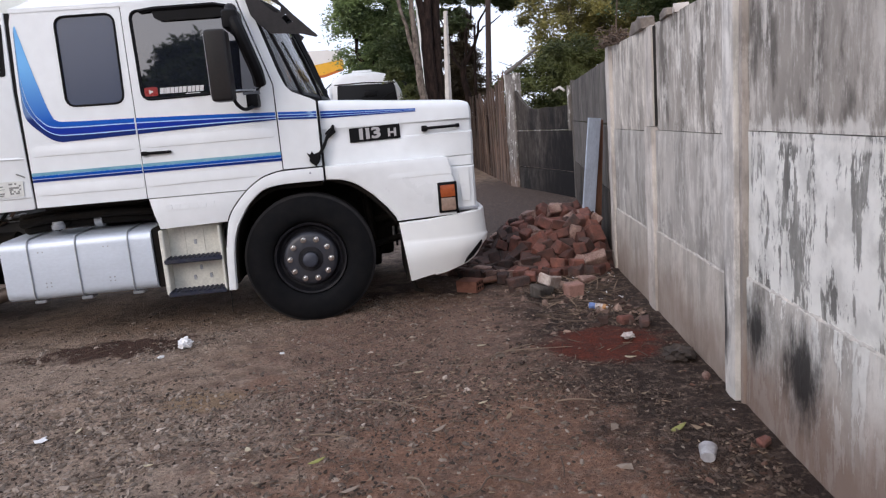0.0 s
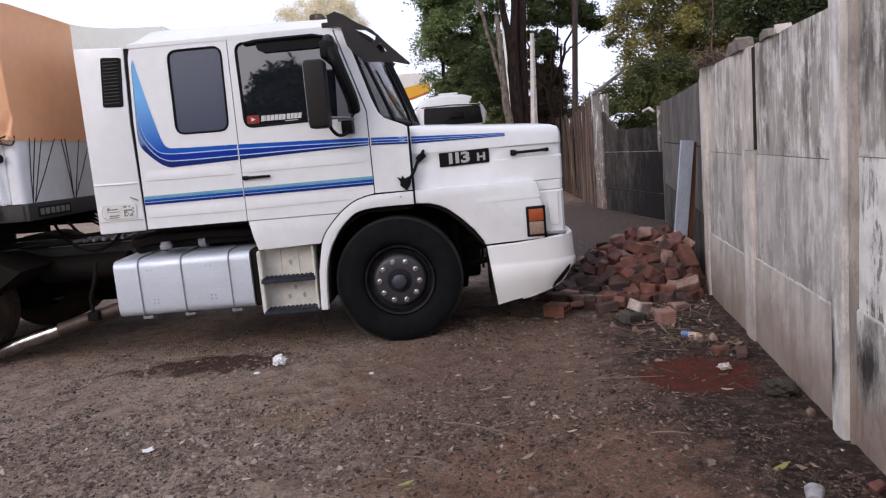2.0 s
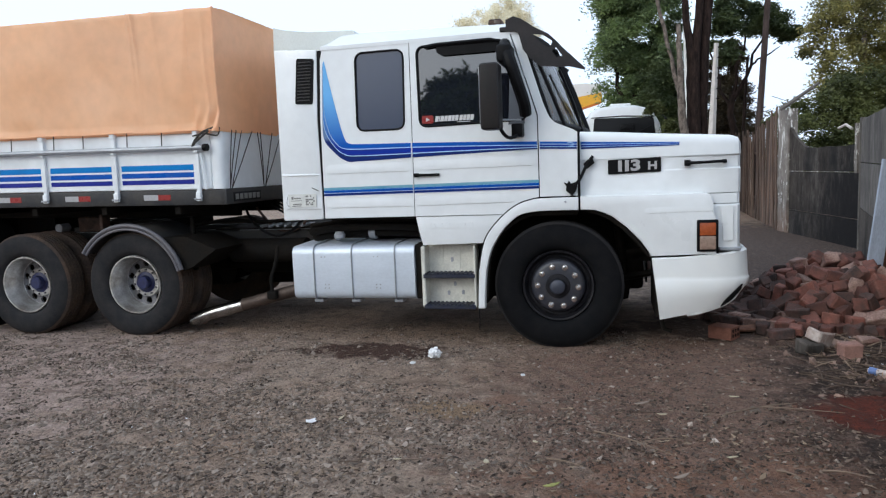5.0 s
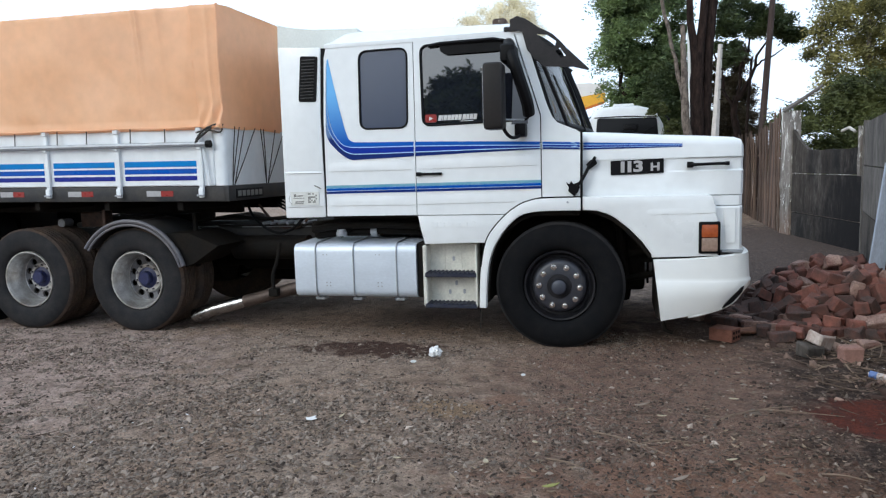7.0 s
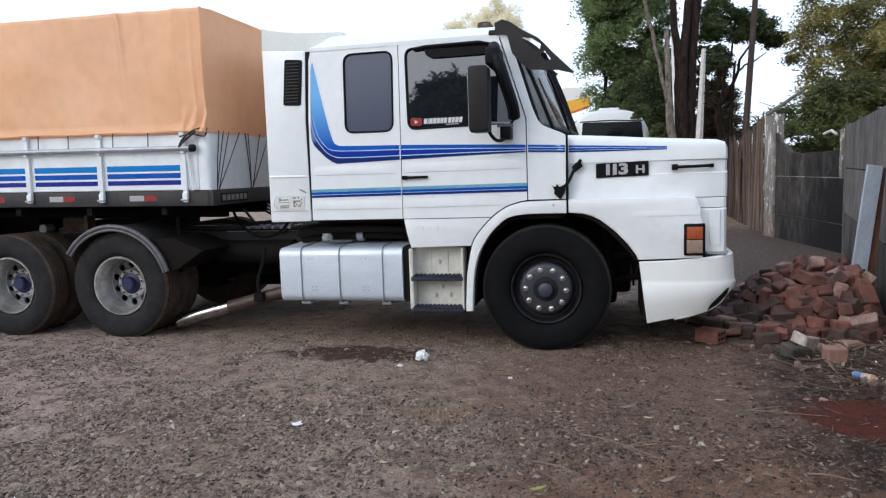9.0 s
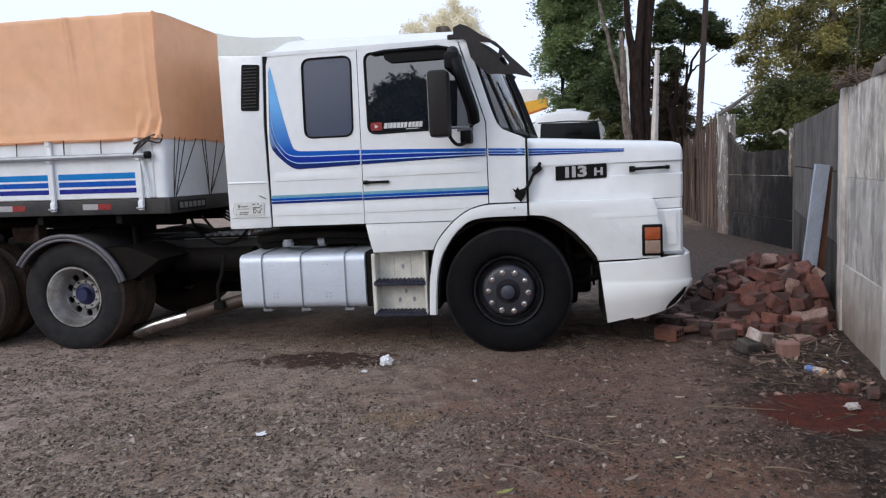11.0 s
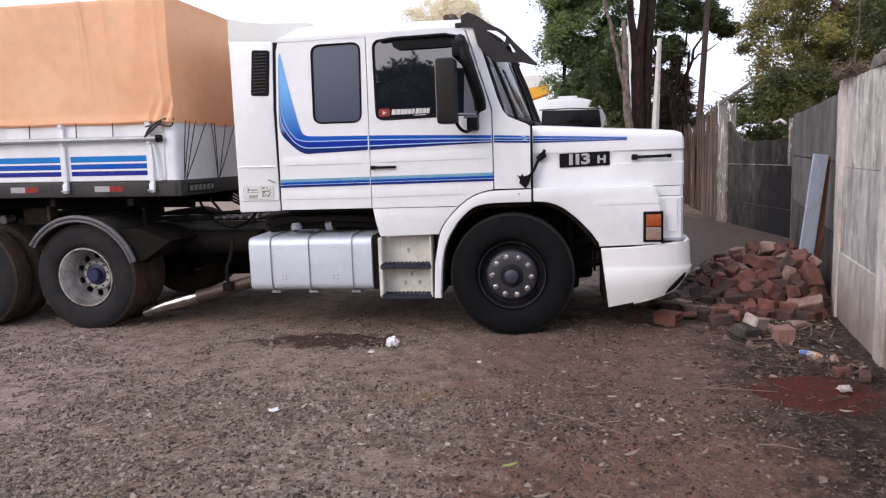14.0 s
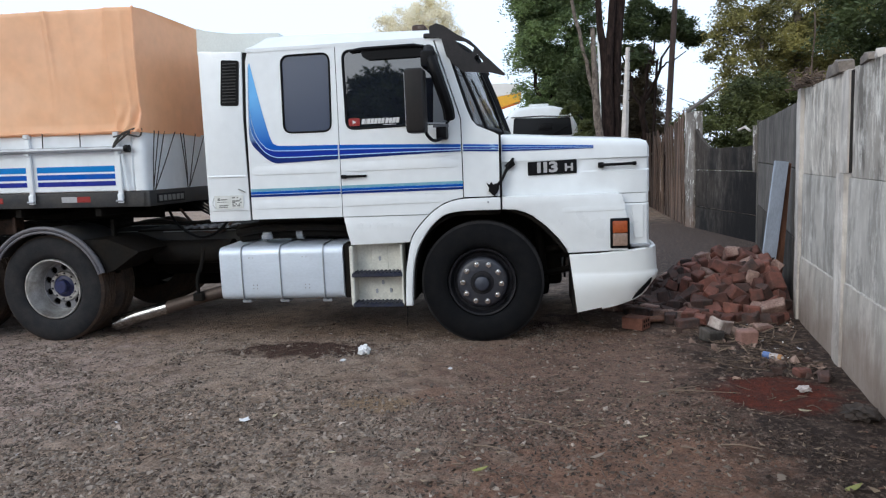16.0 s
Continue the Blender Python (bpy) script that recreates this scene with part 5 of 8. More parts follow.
# -- cab: roof, back, screen
def roof():
    bm = bmesh.new()
    nx, ny = 26, 40
    g = []
    for i in range(nx + 1):
        u = i / nx
        x = -1.985 + u * 1.73
        row = []
        for j in range(ny + 1):
            v = abs(2 * j / ny - 1)
            crown = (0.175 - 0.05 * u) * (1 - v ** 7) * min(1, (u / 0.08 + 0.004)) ** 0.5
            row.append(bm.verts.new((x, -0.006 + 2.452 * j / ny, 2.606 + 0.004 * u + crown)))
        g.append(row)
    for i in range(nx):
        for j in range(ny):
            bm.faces.new((g[i][j], g[i + 1][j], g[i + 1][j + 1], g[i][j + 1]))
    r = bmesh.ops.extrude_face_region(bm, geom=bm.faces[:])
    for v in r["geom"]:
        if isinstance(v, bmesh.types.BMVert):
            v.co.z -= 0.03
    return bm


roof_ob = part("cab_roof", roof(), WHITE, truck, "", 50)
for y in (-0.004, 2.43):
    part("gutter", tube([(-1.975, y + 0.006, 2.590), (-1.2, y + 0.006, 2.603), (-0.30, y + 0.006, 2.606)], 0.007, 6), BLACK, roof_ob)
rl = part("roof_lamp", box(-0.575, -0.455, 0.36, 0.60, 2.705, 2.79, 0.03, 4), RUSTSTEEL, roof_ob, "small brown roof lamp", 50)
part("lamp_lens", box(-0.52, -0.465, 0.352, 0.37, 2.715, 2.775, 0.008, 2), mat("brown_lamp_lens", (0.05, 0.03, 0.02), 0.25, var=0.2), rl)
part("roof_rail", tube(smooth_path([(-1.5, 0.5, 2.738), (-1.3, 0.5, 2.752), (-0.7, 0.5, 2.758), (-0.45, 0.5, 2.748)], 4), 0.006, 5), BLACK, roof_ob)
part("cab_back", box(-2.03, -1.99, 0.05, 2.39, 1.12, 2.58, 0.01, 1), WHITE, truck)
part("cab_floor", box(-2.0, 0.15, 0.06, 2.38, 1.10, 1.16, 0.005, 1), CHASSIS, truck)
part("cab_firewall", box(0.13, 0.17, 0.06, 2.38, 1.1, 1.75, 0.005, 1), CHASSIS, truck)
part("dashboard", box(-0.28, 0.12, 0.08, 2.36, 1.45, 1.80, 0.06, 3), BLACK, truck)
for y in (0.35, 1.55):
    part("cab_seat", box(-1.0, -0.85, y, y + 0.5, 1.3, 2.25, 0.05, 2), BLACK, truck)
part("roof_deflector", plate([(-2.532, 2.62), (-2.522, 2.852), (-2.44, 2.828), (-2.346, 2.810), (-2.182, 2.787), (-1.966, 2.777), (-1.76, 2.768), (-1.7, 2.62)], 0.22, 2.22), mat("pale_fibreglass", (0.66, 0.69, 0.66), 0.5, var=0.1, scale=3), truck, "pale fibreglass roof deflector")


def screen_shape(off=0.0, thick=0.006):
    """The raked windscreen, wrapping round at its ends."""
    bm = bmesh.new()
    nu, nv = 24, 8
    g = []
    for i in range(nu + 1):
        u = i / nu * 2 - 1
        wrap = 0.27 * (1 - abs(u) ** 2.6)
        row = []
        for j in range(nv + 1):
            v = j / nv
            x0, z0 = -0.035, 1.862
            x1, z1 = -0.262, 2.585
            row.append(bm.verts.new((x0 + (x1 - x0) * v + wrap * (1 - 0.35 * v) + off, 1.22 + u * 1.19, z0 + (z1 - z0) * v - 0.05 * (1 - v) * (1 - abs(u) ** 3))))
        g.append(row)
    for i in range(nu):
        for j in range(nv):
            bm.faces.new((g[i][j], g[i + 1][j], g[i + 1][j + 1], g[i][j + 1]))
    edge = [tuple(v.co) for v in [r[0] for r in g] + g[-1][1:] + [r[-1] for r in g[::-1]][1:] + g[0][::-1][1:-1]]
    r = bmesh.ops.extrude_face_region(bm, geom=bm.faces[:])
    for v in r["geom"]:
        if isinstance(v, bmesh.types.BMVert):
            v.co.x += thick
    return bm, edge


def screen_band(v0):
    """A thin dark strip behind the top of the windscreen, from v0 of its height upwards, in place of the visor's shade.
    """
    bm, nu = bmesh.new(), 24
    rows = []
    for i in range(nu + 1):
        u = i / nu * 2 - 1
        wrap = 0.27 * (1 - abs(u) ** 2.6)
        rows.append([bm.verts.new((-0.035 - 0.227 * v + wrap * (1 - 0.35 * v) - d, 1.22 + u * 1.17, 1.862 + 0.723 * v - 0.05 * (1 - v) * (1 - abs(u) ** 3))) for v, d in ((v0, 0.02), (0.99, 0.02), (0.99, 0.024), (v0, 0.024))])
    for p, q in zip(rows, rows[1:]):
        for k in range(4):
            bm.faces.new((p[k], q[k], q[(k + 1) % 4], p[(k + 1) % 4]))
    bm.faces.new(rows[0]), bm.faces.new(rows[-1][::-1])
    return bm


bm, edge = screen_shape()
scr = part("windscreen", bm, SCREEN, truck, "dark windscreen with a black rubber surround", 60)
part("screen_gasket", tube(edge, 0.028, 6, closed=True), BLACK, scr)
part("centre_mullion", tube([(0.225, 1.22, 1.80), (0.09, 1.22, 2.19), (-0.07, 1.22, 2.58)], 0.045, 6), BLACK, scr)
# added black strip: the shade below the visor, made as a part
part("visor_shade_strip", screen_band(0.60), BLACK, scr, "dark strip standing in for visor shade on the windscreen", 60)
part("wiper_arm", tube(smooth_path([(0.20, 0.55, 1.80), (0.13, 0.50, 2.05), (0.02, 0.46, 2.33)], 4), 0.014, 6), BLACK, scr)
part("wiper_arm", tube(smooth_path([(0.08, 0.10, 1.83), (0.0, 0.06, 2.05), (-0.12, 0.05, 2.35)], 4), 0.016, 6), BLACK, scr)


def visor():
    """Black sun visor over the screen: a curved lip with side cheeks whose plastic has broken away in places."""
    v = part("sun_visor", bmesh.new(), VISORBLACK, truck, "cracked black plastic sun visor")
    cheek = [(-0.366, 2.60), (-0.368, 2.69), (-0.305, 2.715), (-0.22, 2.675), (-0.14, 2.616), (-0.029, 2.557), (0.03, 2.50), (0.082, 2.441), (0.258, 2.268), (0.245, 2.258), (0.13, 2.29), (0.051, 2.293), (0.0, 2.30), (-0.097, 2.306), (-0.18, 2.38), (-0.232, 2.446), (-0.268, 2.586), (-0.30, 2.60)]
    h1 = [(-0.159, 2.565), (-0.073, 2.552), (0.002, 2.498), (-0.012, 2.452), (-0.05, 2.462), (-0.10, 2.50)]
    h2 = [(-0.004, 2.418), (0.029, 2.446), (0.076, 2.38), (0.035, 2.366)]
    bm = plate(cheek, -0.03, -0.018, [h1, h2])
    part("visor_cheek", bm, VISORBLACK, v)
    stub = [(-0.36, 2.60), (-0.30, 2.725), (-0.15, 2.69), (0.0, 2.58), (-0.10, 2.46), (-0.24, 2.50), (-0.32, 2.56)]
    part("visor_cheek", mirrored(plate(stub, -0.03, -0.018)), VISORBLACK, v)
    bm = bmesh.new()
    g = []
    line = [(-0.305, 2.715), (-0.24, 2.69), (-0.18, 2.65), (-0.13, 2.615), (-0.08, 2.585)]
    for i in range(21):
        u = i / 20 * 2 - 1
        bow = 0.05 * (1 - u * u)
        g.append([bm.verts.new((x + bow * (0.3 + k * 0.18), 1.22 + u * 1.24, z)) for k, (x, z) in enumerate(line)])
    for i in range(20):
        for j in range(4):
            if i < 8 and j > 0:
                continue
            bm.faces.new((g[i][j], g[i + 1][j], g[i + 1][j + 1], g[i][j + 1]))
    r = bmesh.ops.extrude_face_region(bm, geom=bm.faces[:])
    for q in r["geom"]:
        if isinstance(q, bmesh.types.BMVert):
            q.co += Vector((-0.006, 0, -0.008))
    part("visor_lip", bm, VISORBLACK, v, "", 50)
    part("visor_tab", box(-0.42, -0.30, -0.02, 0.02, 2.60, 2.64, 0.008, 1), VISORBLACK, v)


visor()

# -- near-side mirror, its arms, and the window's wind deflector
part("quarter_pane", plate([(-0.37, 1.86), (-0.235, 1.86), (-0.275, 2.28), (-0.345, 2.36)], -0.009, -0.003), QUARTER, truck, "quarter window with the sky's reflection painted pale")
mir = part("door_mirror", box(-0.53, -0.378, -0.43, -0.23, 1.805, 2.312, 0.03, 3), MIRRORBLACK, truck, "tall black door mirror")
part("mirror_glass", box(-0.534, -0.531, -0.41, -0.25, 1.84, 2.28, 0.001, 1), glass("mirror_glass", (0.6, 0.6, 0.6), 0.05), mir)
part("mirror_arm", tube(smooth_path([(-0.38, -0.02, 2.50), (-0.36, -0.14, 2.46), (-0.32, -0.24, 2.36), (-0.27, -0.24, 2.2), (-0.22, -0.18, 2.02), (-0.215, -0.12, 1.93)], 6), 0.05, 10, radii=None), BLACK, mir, "black shrouded mirror arm")
part("mirror_hood", box(-0.42, -0.30, -0.26, -0.02, 2.33, 2.47, 0.03, 3), BLACK, mir)
part("lower_arm", tube(smooth_path([(-0.40, -0.30, 1.88), (-0.385, -0.30, 1.80), (-0.34, -0.24, 1.745), (-0.29, -0.14, 1.76), (-0.27, -0.02, 1.80)], 5), 0.014, 8), BLACK, mir)
part("arm_bracket", box(-0.33, -0.24, -0.14, -0.0, 1.755, 1.86, 0.015, 2), BLACK, mir)
part("arm_bar", tube([(-0.42, -0.28, 1.885), (-0.25, -0.14, 1.885)], 0.008, 6), STEEL, mir)
part("wind_deflector", plate(rounded([(-0.955, 2.522), (-0.42, 2.545), (-0.375, 2.46), (-0.507, 2.452), (-0.90, 2.450), (-0.945, 2.475)], 0.012, 3), -0.035, -0.015), BLACK, truck, "black plastic wind deflector")
part("deflector_edge", tube([(-1.05, -0.015, 2.53), (-0.95, -0.035, 2.54), (-0.5, -0.04, 2.545), (-0.37, -0.02, 2.52), (-0.30, -0.02, 2.30), (-0.215, -0.02, 1.98)], 0.017, 6), BLACK, truck)

# -- bonnet, grille side, front wings, bumper
def loft(rings, bm=None, caps=True):
    bm = bm or bmesh.new()
    vs = [[bm.verts.new(p) for p in r] for r in rings]
    for A, B in zip(vs, vs[1:]):
        for k in range(len(A)):
            bm.faces.new((A[k], A[(k + 1) % len(A)], B[(k + 1) % len(A)], B[k]))
    if caps:
        bm.faces.new(vs[0][::-1]), bm.faces.new(vs[-1])
    return bm


def bonnet_ring(x, z0, z1, side, r=0.07, crown=0.05, dip=0.0):
    """Cross outline of the bonnet; dip: depth of the long hollow along its side."""
    if dip < 0:
        line = [(side, z0), (side, z1)]
    else:
        line = [(side, z0), (side - 0.004, 1.436), (side + dip, 1.448), (side + dip, 1.538), (side - 0.006, 1.549), (side, z1)]
    both = line + [(1.22, z1 + crown)] + [(2.44 - y, z) for y, z in line[::-1]]
    top = len(line) - 1
    out = []
    for k, p in enumerate(both):
        if k in (top, top + 1, top + 2):
            a, b, c = (np.array(both[q], float) for q in (k - 1, k, k + 1))
            ra = min(r, np.linalg.norm(a - b) * 0.45, np.linalg.norm(c - b) * 0.45)
            u, v = b + (a - b) / np.linalg.norm(a - b) * ra, b + (c - b) / np.linalg.norm(c - b) * ra
            out += [tuple((1 - t) ** 2 * u + 2 * t * (1 - t) * b + t * t * v) for t in np.linspace(0, 1, 6)]
        else:
            out.append(p)
    return [(x, y, z) for y, z in out]


bon = part("bonnet", loft([bonnet_ring(x, 1.25, z, s, dip=d) for x, z, s, d in ((0.197, 1.777, 0.075, 0.0), (0.5, 1.757, 0.075, 0.0), (0.84, 1.729, 0.074, 0.0), (0.95, 1.722, 0.073, 0.006), (1.2, 1.705, 0.072, 0.016), (1.36, 1.694, 0.082, 0.02), (1.415, 1.676, 0.105, 0.02), (1.437, 1.64, 0.145, 0.02))]), WHITE, truck, "white bonnet with model badge", 30)
part("grille_step", loft([bonnet_ring(x, 1.166, 1.246, s, 0.012, 0.0, -1) for x, s in ((1.05, 0.084), (1.36, 0.084), (1.405, 0.098), (1.428, 0.13))]), WHITE, bon)
part("grille_step", loft([bonnet_ring(x, 0.815, 1.160, s, 0.02, 0.0, -1) for x, s in ((1.05, 0.062), (1.36, 0.062), (1.405, 0.076), (1.428, 0.11))]), WHITE, bon)
for k in range(6):
    part("grille_slat", box(1.418, 1.435, 0.35, 2.09, 0.90 + k * 0.1, 0.94 + k * 0.1, 0.006, 1), BLACK, bon)
badge = part("model_badge", plate(rounded([(0.420, 1.422), (0.832, 1.432), (0.831, 1.547), (0.420, 1.537)], 0.006, 2), 0.060, 0.073), BLACK, bon, "black model badge with silver numbers")
lean = Matrix(((1, 0, 0, 0), (0, 0, -1, 0), (0.025, 1, 0, 0), (0, 0, 0, 1)))
for dx, ch in ((0.468, "1"), (0.522, "1"), (0.590, "3")):
    text_part("badge_digit", ch, 0.118, Matrix.Translation((dx + 0.004, 0.058, 1.445 + (dx - 0.45) * 0.025)) @ lean, BADGESILVER, badge, stretch=1.42)
text_part("badge_letter", "H", 0.086, Matrix.Translation((0.728, 0.058, 1.453)) @ lean, BADGESILVER, badge, stretch=1.2)
lat = part("bonnet_latch", tube([(1.02, 0.05, 1.490), (1.05, 0.04, 1.490), (1.29, 0.04, 1.494), (1.315, 0.05, 1.494)], 0.012, 8), BLACK, bon, "black bonnet latch handle")
part("latch_boss", box(1.008, 1.055, 0.036, 0.09, 1.466, 1.514, 0.01, 2), BLACK, lat)
part("latch_boss", box(1.292, 1.322, 0.038, 0.095, 1.478, 1.51, 0.008, 2), BLACK, lat)
# rubber bonnet catch across the seam
cat = part("bonnet_catch", tube(smooth_path([(0.30, 0.045, 1.575), (0.245, 0.02, 1.49), (0.20, -0.01, 1.40), (0.155, -0.02, 1.345)], 4), 0.013, 7), BLACK, bon, "black rubber bonnet catch")
part("catch_end", plate([(0.225, 1.515), (0.255, 1.475), (0.315, 1.52), (0.30, 1.555), (0.262, 1.55)], 0.03, 0.075), BLACK, cat)
part("catch_end", plate([(0.068, 1.375), (0.09, 1.335), (0.085, 1.305), (0.135, 1.26), (0.165, 1.30), (0.178, 1.335), (0.165, 1.375), (0.125, 1.36), (0.11, 1.385), (0.095, 1.36)], -0.022, 0.002), BLACK, cat)

WING = [(0.197, 1.256), (1.16, 1.256), (1.195, 1.243), (1.208, 1.20), (1.216, 1.118), (1.236, 1.06), (1.238, 0.772), (0.742, 0.757), (0.732, 0.79), (0.665, 0.885), (0.56, 0.995), (0.45, 1.083), (0.385, 1.115), (0.31, 1.138), (0.197, 1.147)]
for far in (False, True):
    turn = mirrored if far else (lambda b: b)
    wing = part("front_wing", turn(plate(WING, -0.02, 0.10, bevel=0.022)), WHITE, truck, "white front wing", 50)
    part("pressed_ledge", turn(crease(0.70, 1.214, 1.103, 1.112, -0.02, 0.0035, 0.07)), WHITE, wing)
    lamp = part("corner_lamp", turn(box(1.092, 1.252, -0.036, 0.03, 0.793, 1.045, 0.012, 2)), BLACK, wing, "corner lamp with orange and clear lenses")
    part("orange_lens", turn(box(1.112, 1.232, -0.044, -0.030, 0.922, 1.022, 0.008, 2)), ORANGE, lamp)
    part("clear_lens", turn(box(1.112, 1.232, -0.044, -0.030, 0.812, 0.918, 0.008, 2)), CLEAR, lamp)
    part("grille_inset", turn(plate(rounded([(1.30, 0.87), (1.37, 0.87), (1.37, 1.15), (1.28, 1.15)], 0.015, 3), 0.052, 0.060)), WHITE, bon)
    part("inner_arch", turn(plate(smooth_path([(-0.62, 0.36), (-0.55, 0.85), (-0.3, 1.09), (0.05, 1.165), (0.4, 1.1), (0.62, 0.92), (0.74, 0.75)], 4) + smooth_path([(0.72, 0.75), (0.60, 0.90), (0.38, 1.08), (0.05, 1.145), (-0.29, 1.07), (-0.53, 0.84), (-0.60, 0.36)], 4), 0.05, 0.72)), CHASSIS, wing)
    # added dark sheet that keeps the space behind wheel and bumper in shade
    part("arch_shade_sheet", turn(plate([(-0.68, 0.30), (-0.60, 0.9), (-0.3, 1.12), (0.05, 1.18), (0.45, 1.1), (1.30, 1.2), (1.36, 0.66), (0.66, 0.62), (0.58, 0.30)], 0.70, 0.73)), CHASSIS, wing)
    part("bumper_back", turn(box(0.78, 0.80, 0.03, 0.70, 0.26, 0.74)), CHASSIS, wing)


def bumper():
    """Deep white bumper wrapping round both corners, cut up at its lower front."""
    rings = []
    prof = [(0.745, 0.01), (0.735, -0.010), (0.60, -0.018), (0.572, -0.021), (0.562, -0.027), (0.40, -0.020), (0.24, 0.015), (0.24, 0.06), (0.70, 0.06)]
    outline = [(0.752, -0.02, 0, 1), (1.0, -0.02, 0.04, 1), (1.22, -0.01, 0.09, 1), (1.36, 0.03, 0.15, 1), (1.44, 0.10, 0.195, 1), (1.485, 0.21, 0.215, 1), (1.50, 0.45, 0.22, 1), (1.51, 1.22, 0.22, 1)]
    outline = outline + [(x, 2.44 - y, l, s) for x, y, l, s in outline[-2::-1]]
    n = len(outline)
    for k, (x, y, lift, s) in enumerate(outline):
        p0, p1 = outline[max(k - 1, 0)], outline[min(k + 1, n - 1)]
        t = Vector((p1[0] - p0[0], p1[1] - p0[1], 0)).normalized()
        out = Vector((t.y, -t.x, 0))
        ring = []
        back = 0.05 * max(0, (x - 0.9) / 0.6)
        for z, d in prof:
            zz = z + lift * max(0.0, 0.565 - z) / 0.325 + (back if z > 0.65 else 0)
            ring.append(tuple(Vector((x + (0.12 * (0.745 - zz) if k == 0 or k == n - 1 else 0), y, zz)) - out * d * 1.3))
        rings.append(ring)
    return loft(rings)


bum = part("front_bumper", bumper(), BUMPERWHITE, truck, "white wraparound front bumper with scuffed corner", 50)
part("bumper_step", box(1.27, 1.43, 0.05, 2.39, 0.79, 0.818, 0.006, 1), STEEL, bum)
slot = part("bumper_scuff", plate(rounded([(1.235, 0.372), (1.33, 0.415), (1.42, 0.492), (1.438, 0.54), (1.365, 0.486), (1.27, 0.415)], 0.008, 3), 0.0, 0.012), BLACK, bum, "black scuffed slot in the bumper corner")
slot.matrix_basis = Matrix.Translation((1.34, 0, 0)) @ Matrix.Rotation(radians(30), 4, "Z") @ Matrix.Translation((-1.33, -0.02, -0.01))
part("bumper_lower_lip", tube(smooth_path([(1.02, 0.02, 0.278), (1.12, 0.02, 0.30), (1.28, 0.04, 0.352), (1.38, 0.10, 0.40), (1.43, 0.20, 0.435)], 5), 0.014, 8), BUMPERWHITE, bum)
# unseen underbody bulk, added to keep light off the ground below
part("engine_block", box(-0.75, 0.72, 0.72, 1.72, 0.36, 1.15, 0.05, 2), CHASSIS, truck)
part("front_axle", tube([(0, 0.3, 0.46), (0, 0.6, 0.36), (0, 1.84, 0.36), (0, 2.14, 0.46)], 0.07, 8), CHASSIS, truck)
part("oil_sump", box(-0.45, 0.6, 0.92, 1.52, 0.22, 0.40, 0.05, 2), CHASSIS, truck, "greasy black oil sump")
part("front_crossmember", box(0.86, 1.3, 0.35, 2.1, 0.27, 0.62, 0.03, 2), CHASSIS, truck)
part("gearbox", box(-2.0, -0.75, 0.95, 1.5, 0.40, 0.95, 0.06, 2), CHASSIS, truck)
part("light_block_box", box(-2.3, -0.9, 1.8, 2.38, 0.36, 0.95, 0.03, 2), CHASSIS, truck)
for dy, dz, r in ((0.20, 1.02, 0.035), (0.30, 0.97, 0.05), (0.24, 1.075, 0.018)):
    part("under_cab_pipe", tube(smooth_path([(-2.3, dy + 0.1, dz - 0.04), (-2.0, dy, dz), (-1.6, dy, dz + 0.01), (-1.25, dy + 0.05, dz - 0.01)], 4), r, 10), CHASSIS, truck)
part("pipe_clamp", tube([(-1.72, 0.30, 0.97), (-1.66, 0.30, 0.97)], 0.062, 14), STEEL, truck)
part("pipe_clamp", tube([(-2.05, 0.30, 0.965), (-2.01, 0.30, 0.966)], 0.060, 14), CHASSIS, truck)
part("air_hose", tube(smooth_path([(-2.42, 0.55, 1.25), (-2.55, 0.5, 1.02), (-2.8, 0.55, 0.93), (-3.05, 0.6, 1.05), (-3.2, 0.7, 1.22)], 5), 0.014, 7), BLACK, truck)
part("air_hose", tube(smooth_path([(-2.42, 0.75, 1.3), (-2.6, 0.72, 1.0), (-2.9, 0.78, 0.98), (-3.15, 0.85, 1.2)], 5), 0.014, 7), RUSTSTEEL, truck)
part("valve_body", tube([(-5.22, 0.55, 1.06), (-5.22, 0.42, 1.06)], 0.045, 12), DISCGREY, truck, "dirty grey brake valve")
part("bracket", box(-4.62, -4.58, 0.30, 0.42, 0.98, 1.20, 0.006, 1), RUSTSTEEL, truck)
part("bracket", box(-3.60, -3.56, 0.32, 0.36, 0.62, 1.15, 0.006, 1), CHASSIS, truck)
part("tow_hook", tube([(0.83, 0.2, 0.22), (0.86, 0.2, 0.12), (0.92, 0.2, 0.10)], 0.018, 8), CHASSIS, truck)
part("steering_arm", tube([(0.15, 0.55, 0.42), (0.85, 0.6, 0.55)], 0.03, 8), CHASSIS, truck)
part("shock_absorber", tube([(0.55, 0.6, 0.40), (0.5, 0.62, 0.95)], 0.04, 10), CHASSIS, truck)

# -- far-side tank, an unseen box added to close light gaps, other dark gear between the rails
part("fuel_tank", plate(rounded([(1.82, 0.395), (1.82, 0.885), (2.44, 0.875), (2.44, 0.395)], 0.075, 5), -2.375, -1.20, axis="x", bevel=0.012), ALU, truck, "silver aluminium fuel tank")
part("light_block_box", box(-3.45, -2.45, 1.68, 2.36, 0.27, 0.98, 0.03, 2), CHASSIS, truck, "unseen black box added to block light under the truck")
part("air_tank", tube([(-3.5, 1.2, 0.62), (-2.5, 1.2, 0.62)], 0.15, 16), CHASSIS, truck)
part("prop_shaft", tube([(-0.7, 1.22, 0.72), (-4.0, 1.22, 0.55)], 0.06, 12), CHASSIS, truck)
part("differential", tube([(-4.3, 1.22, 0.52), (-3.75, 1.22, 0.53)], 0.2, 14), CHASSIS, truck)
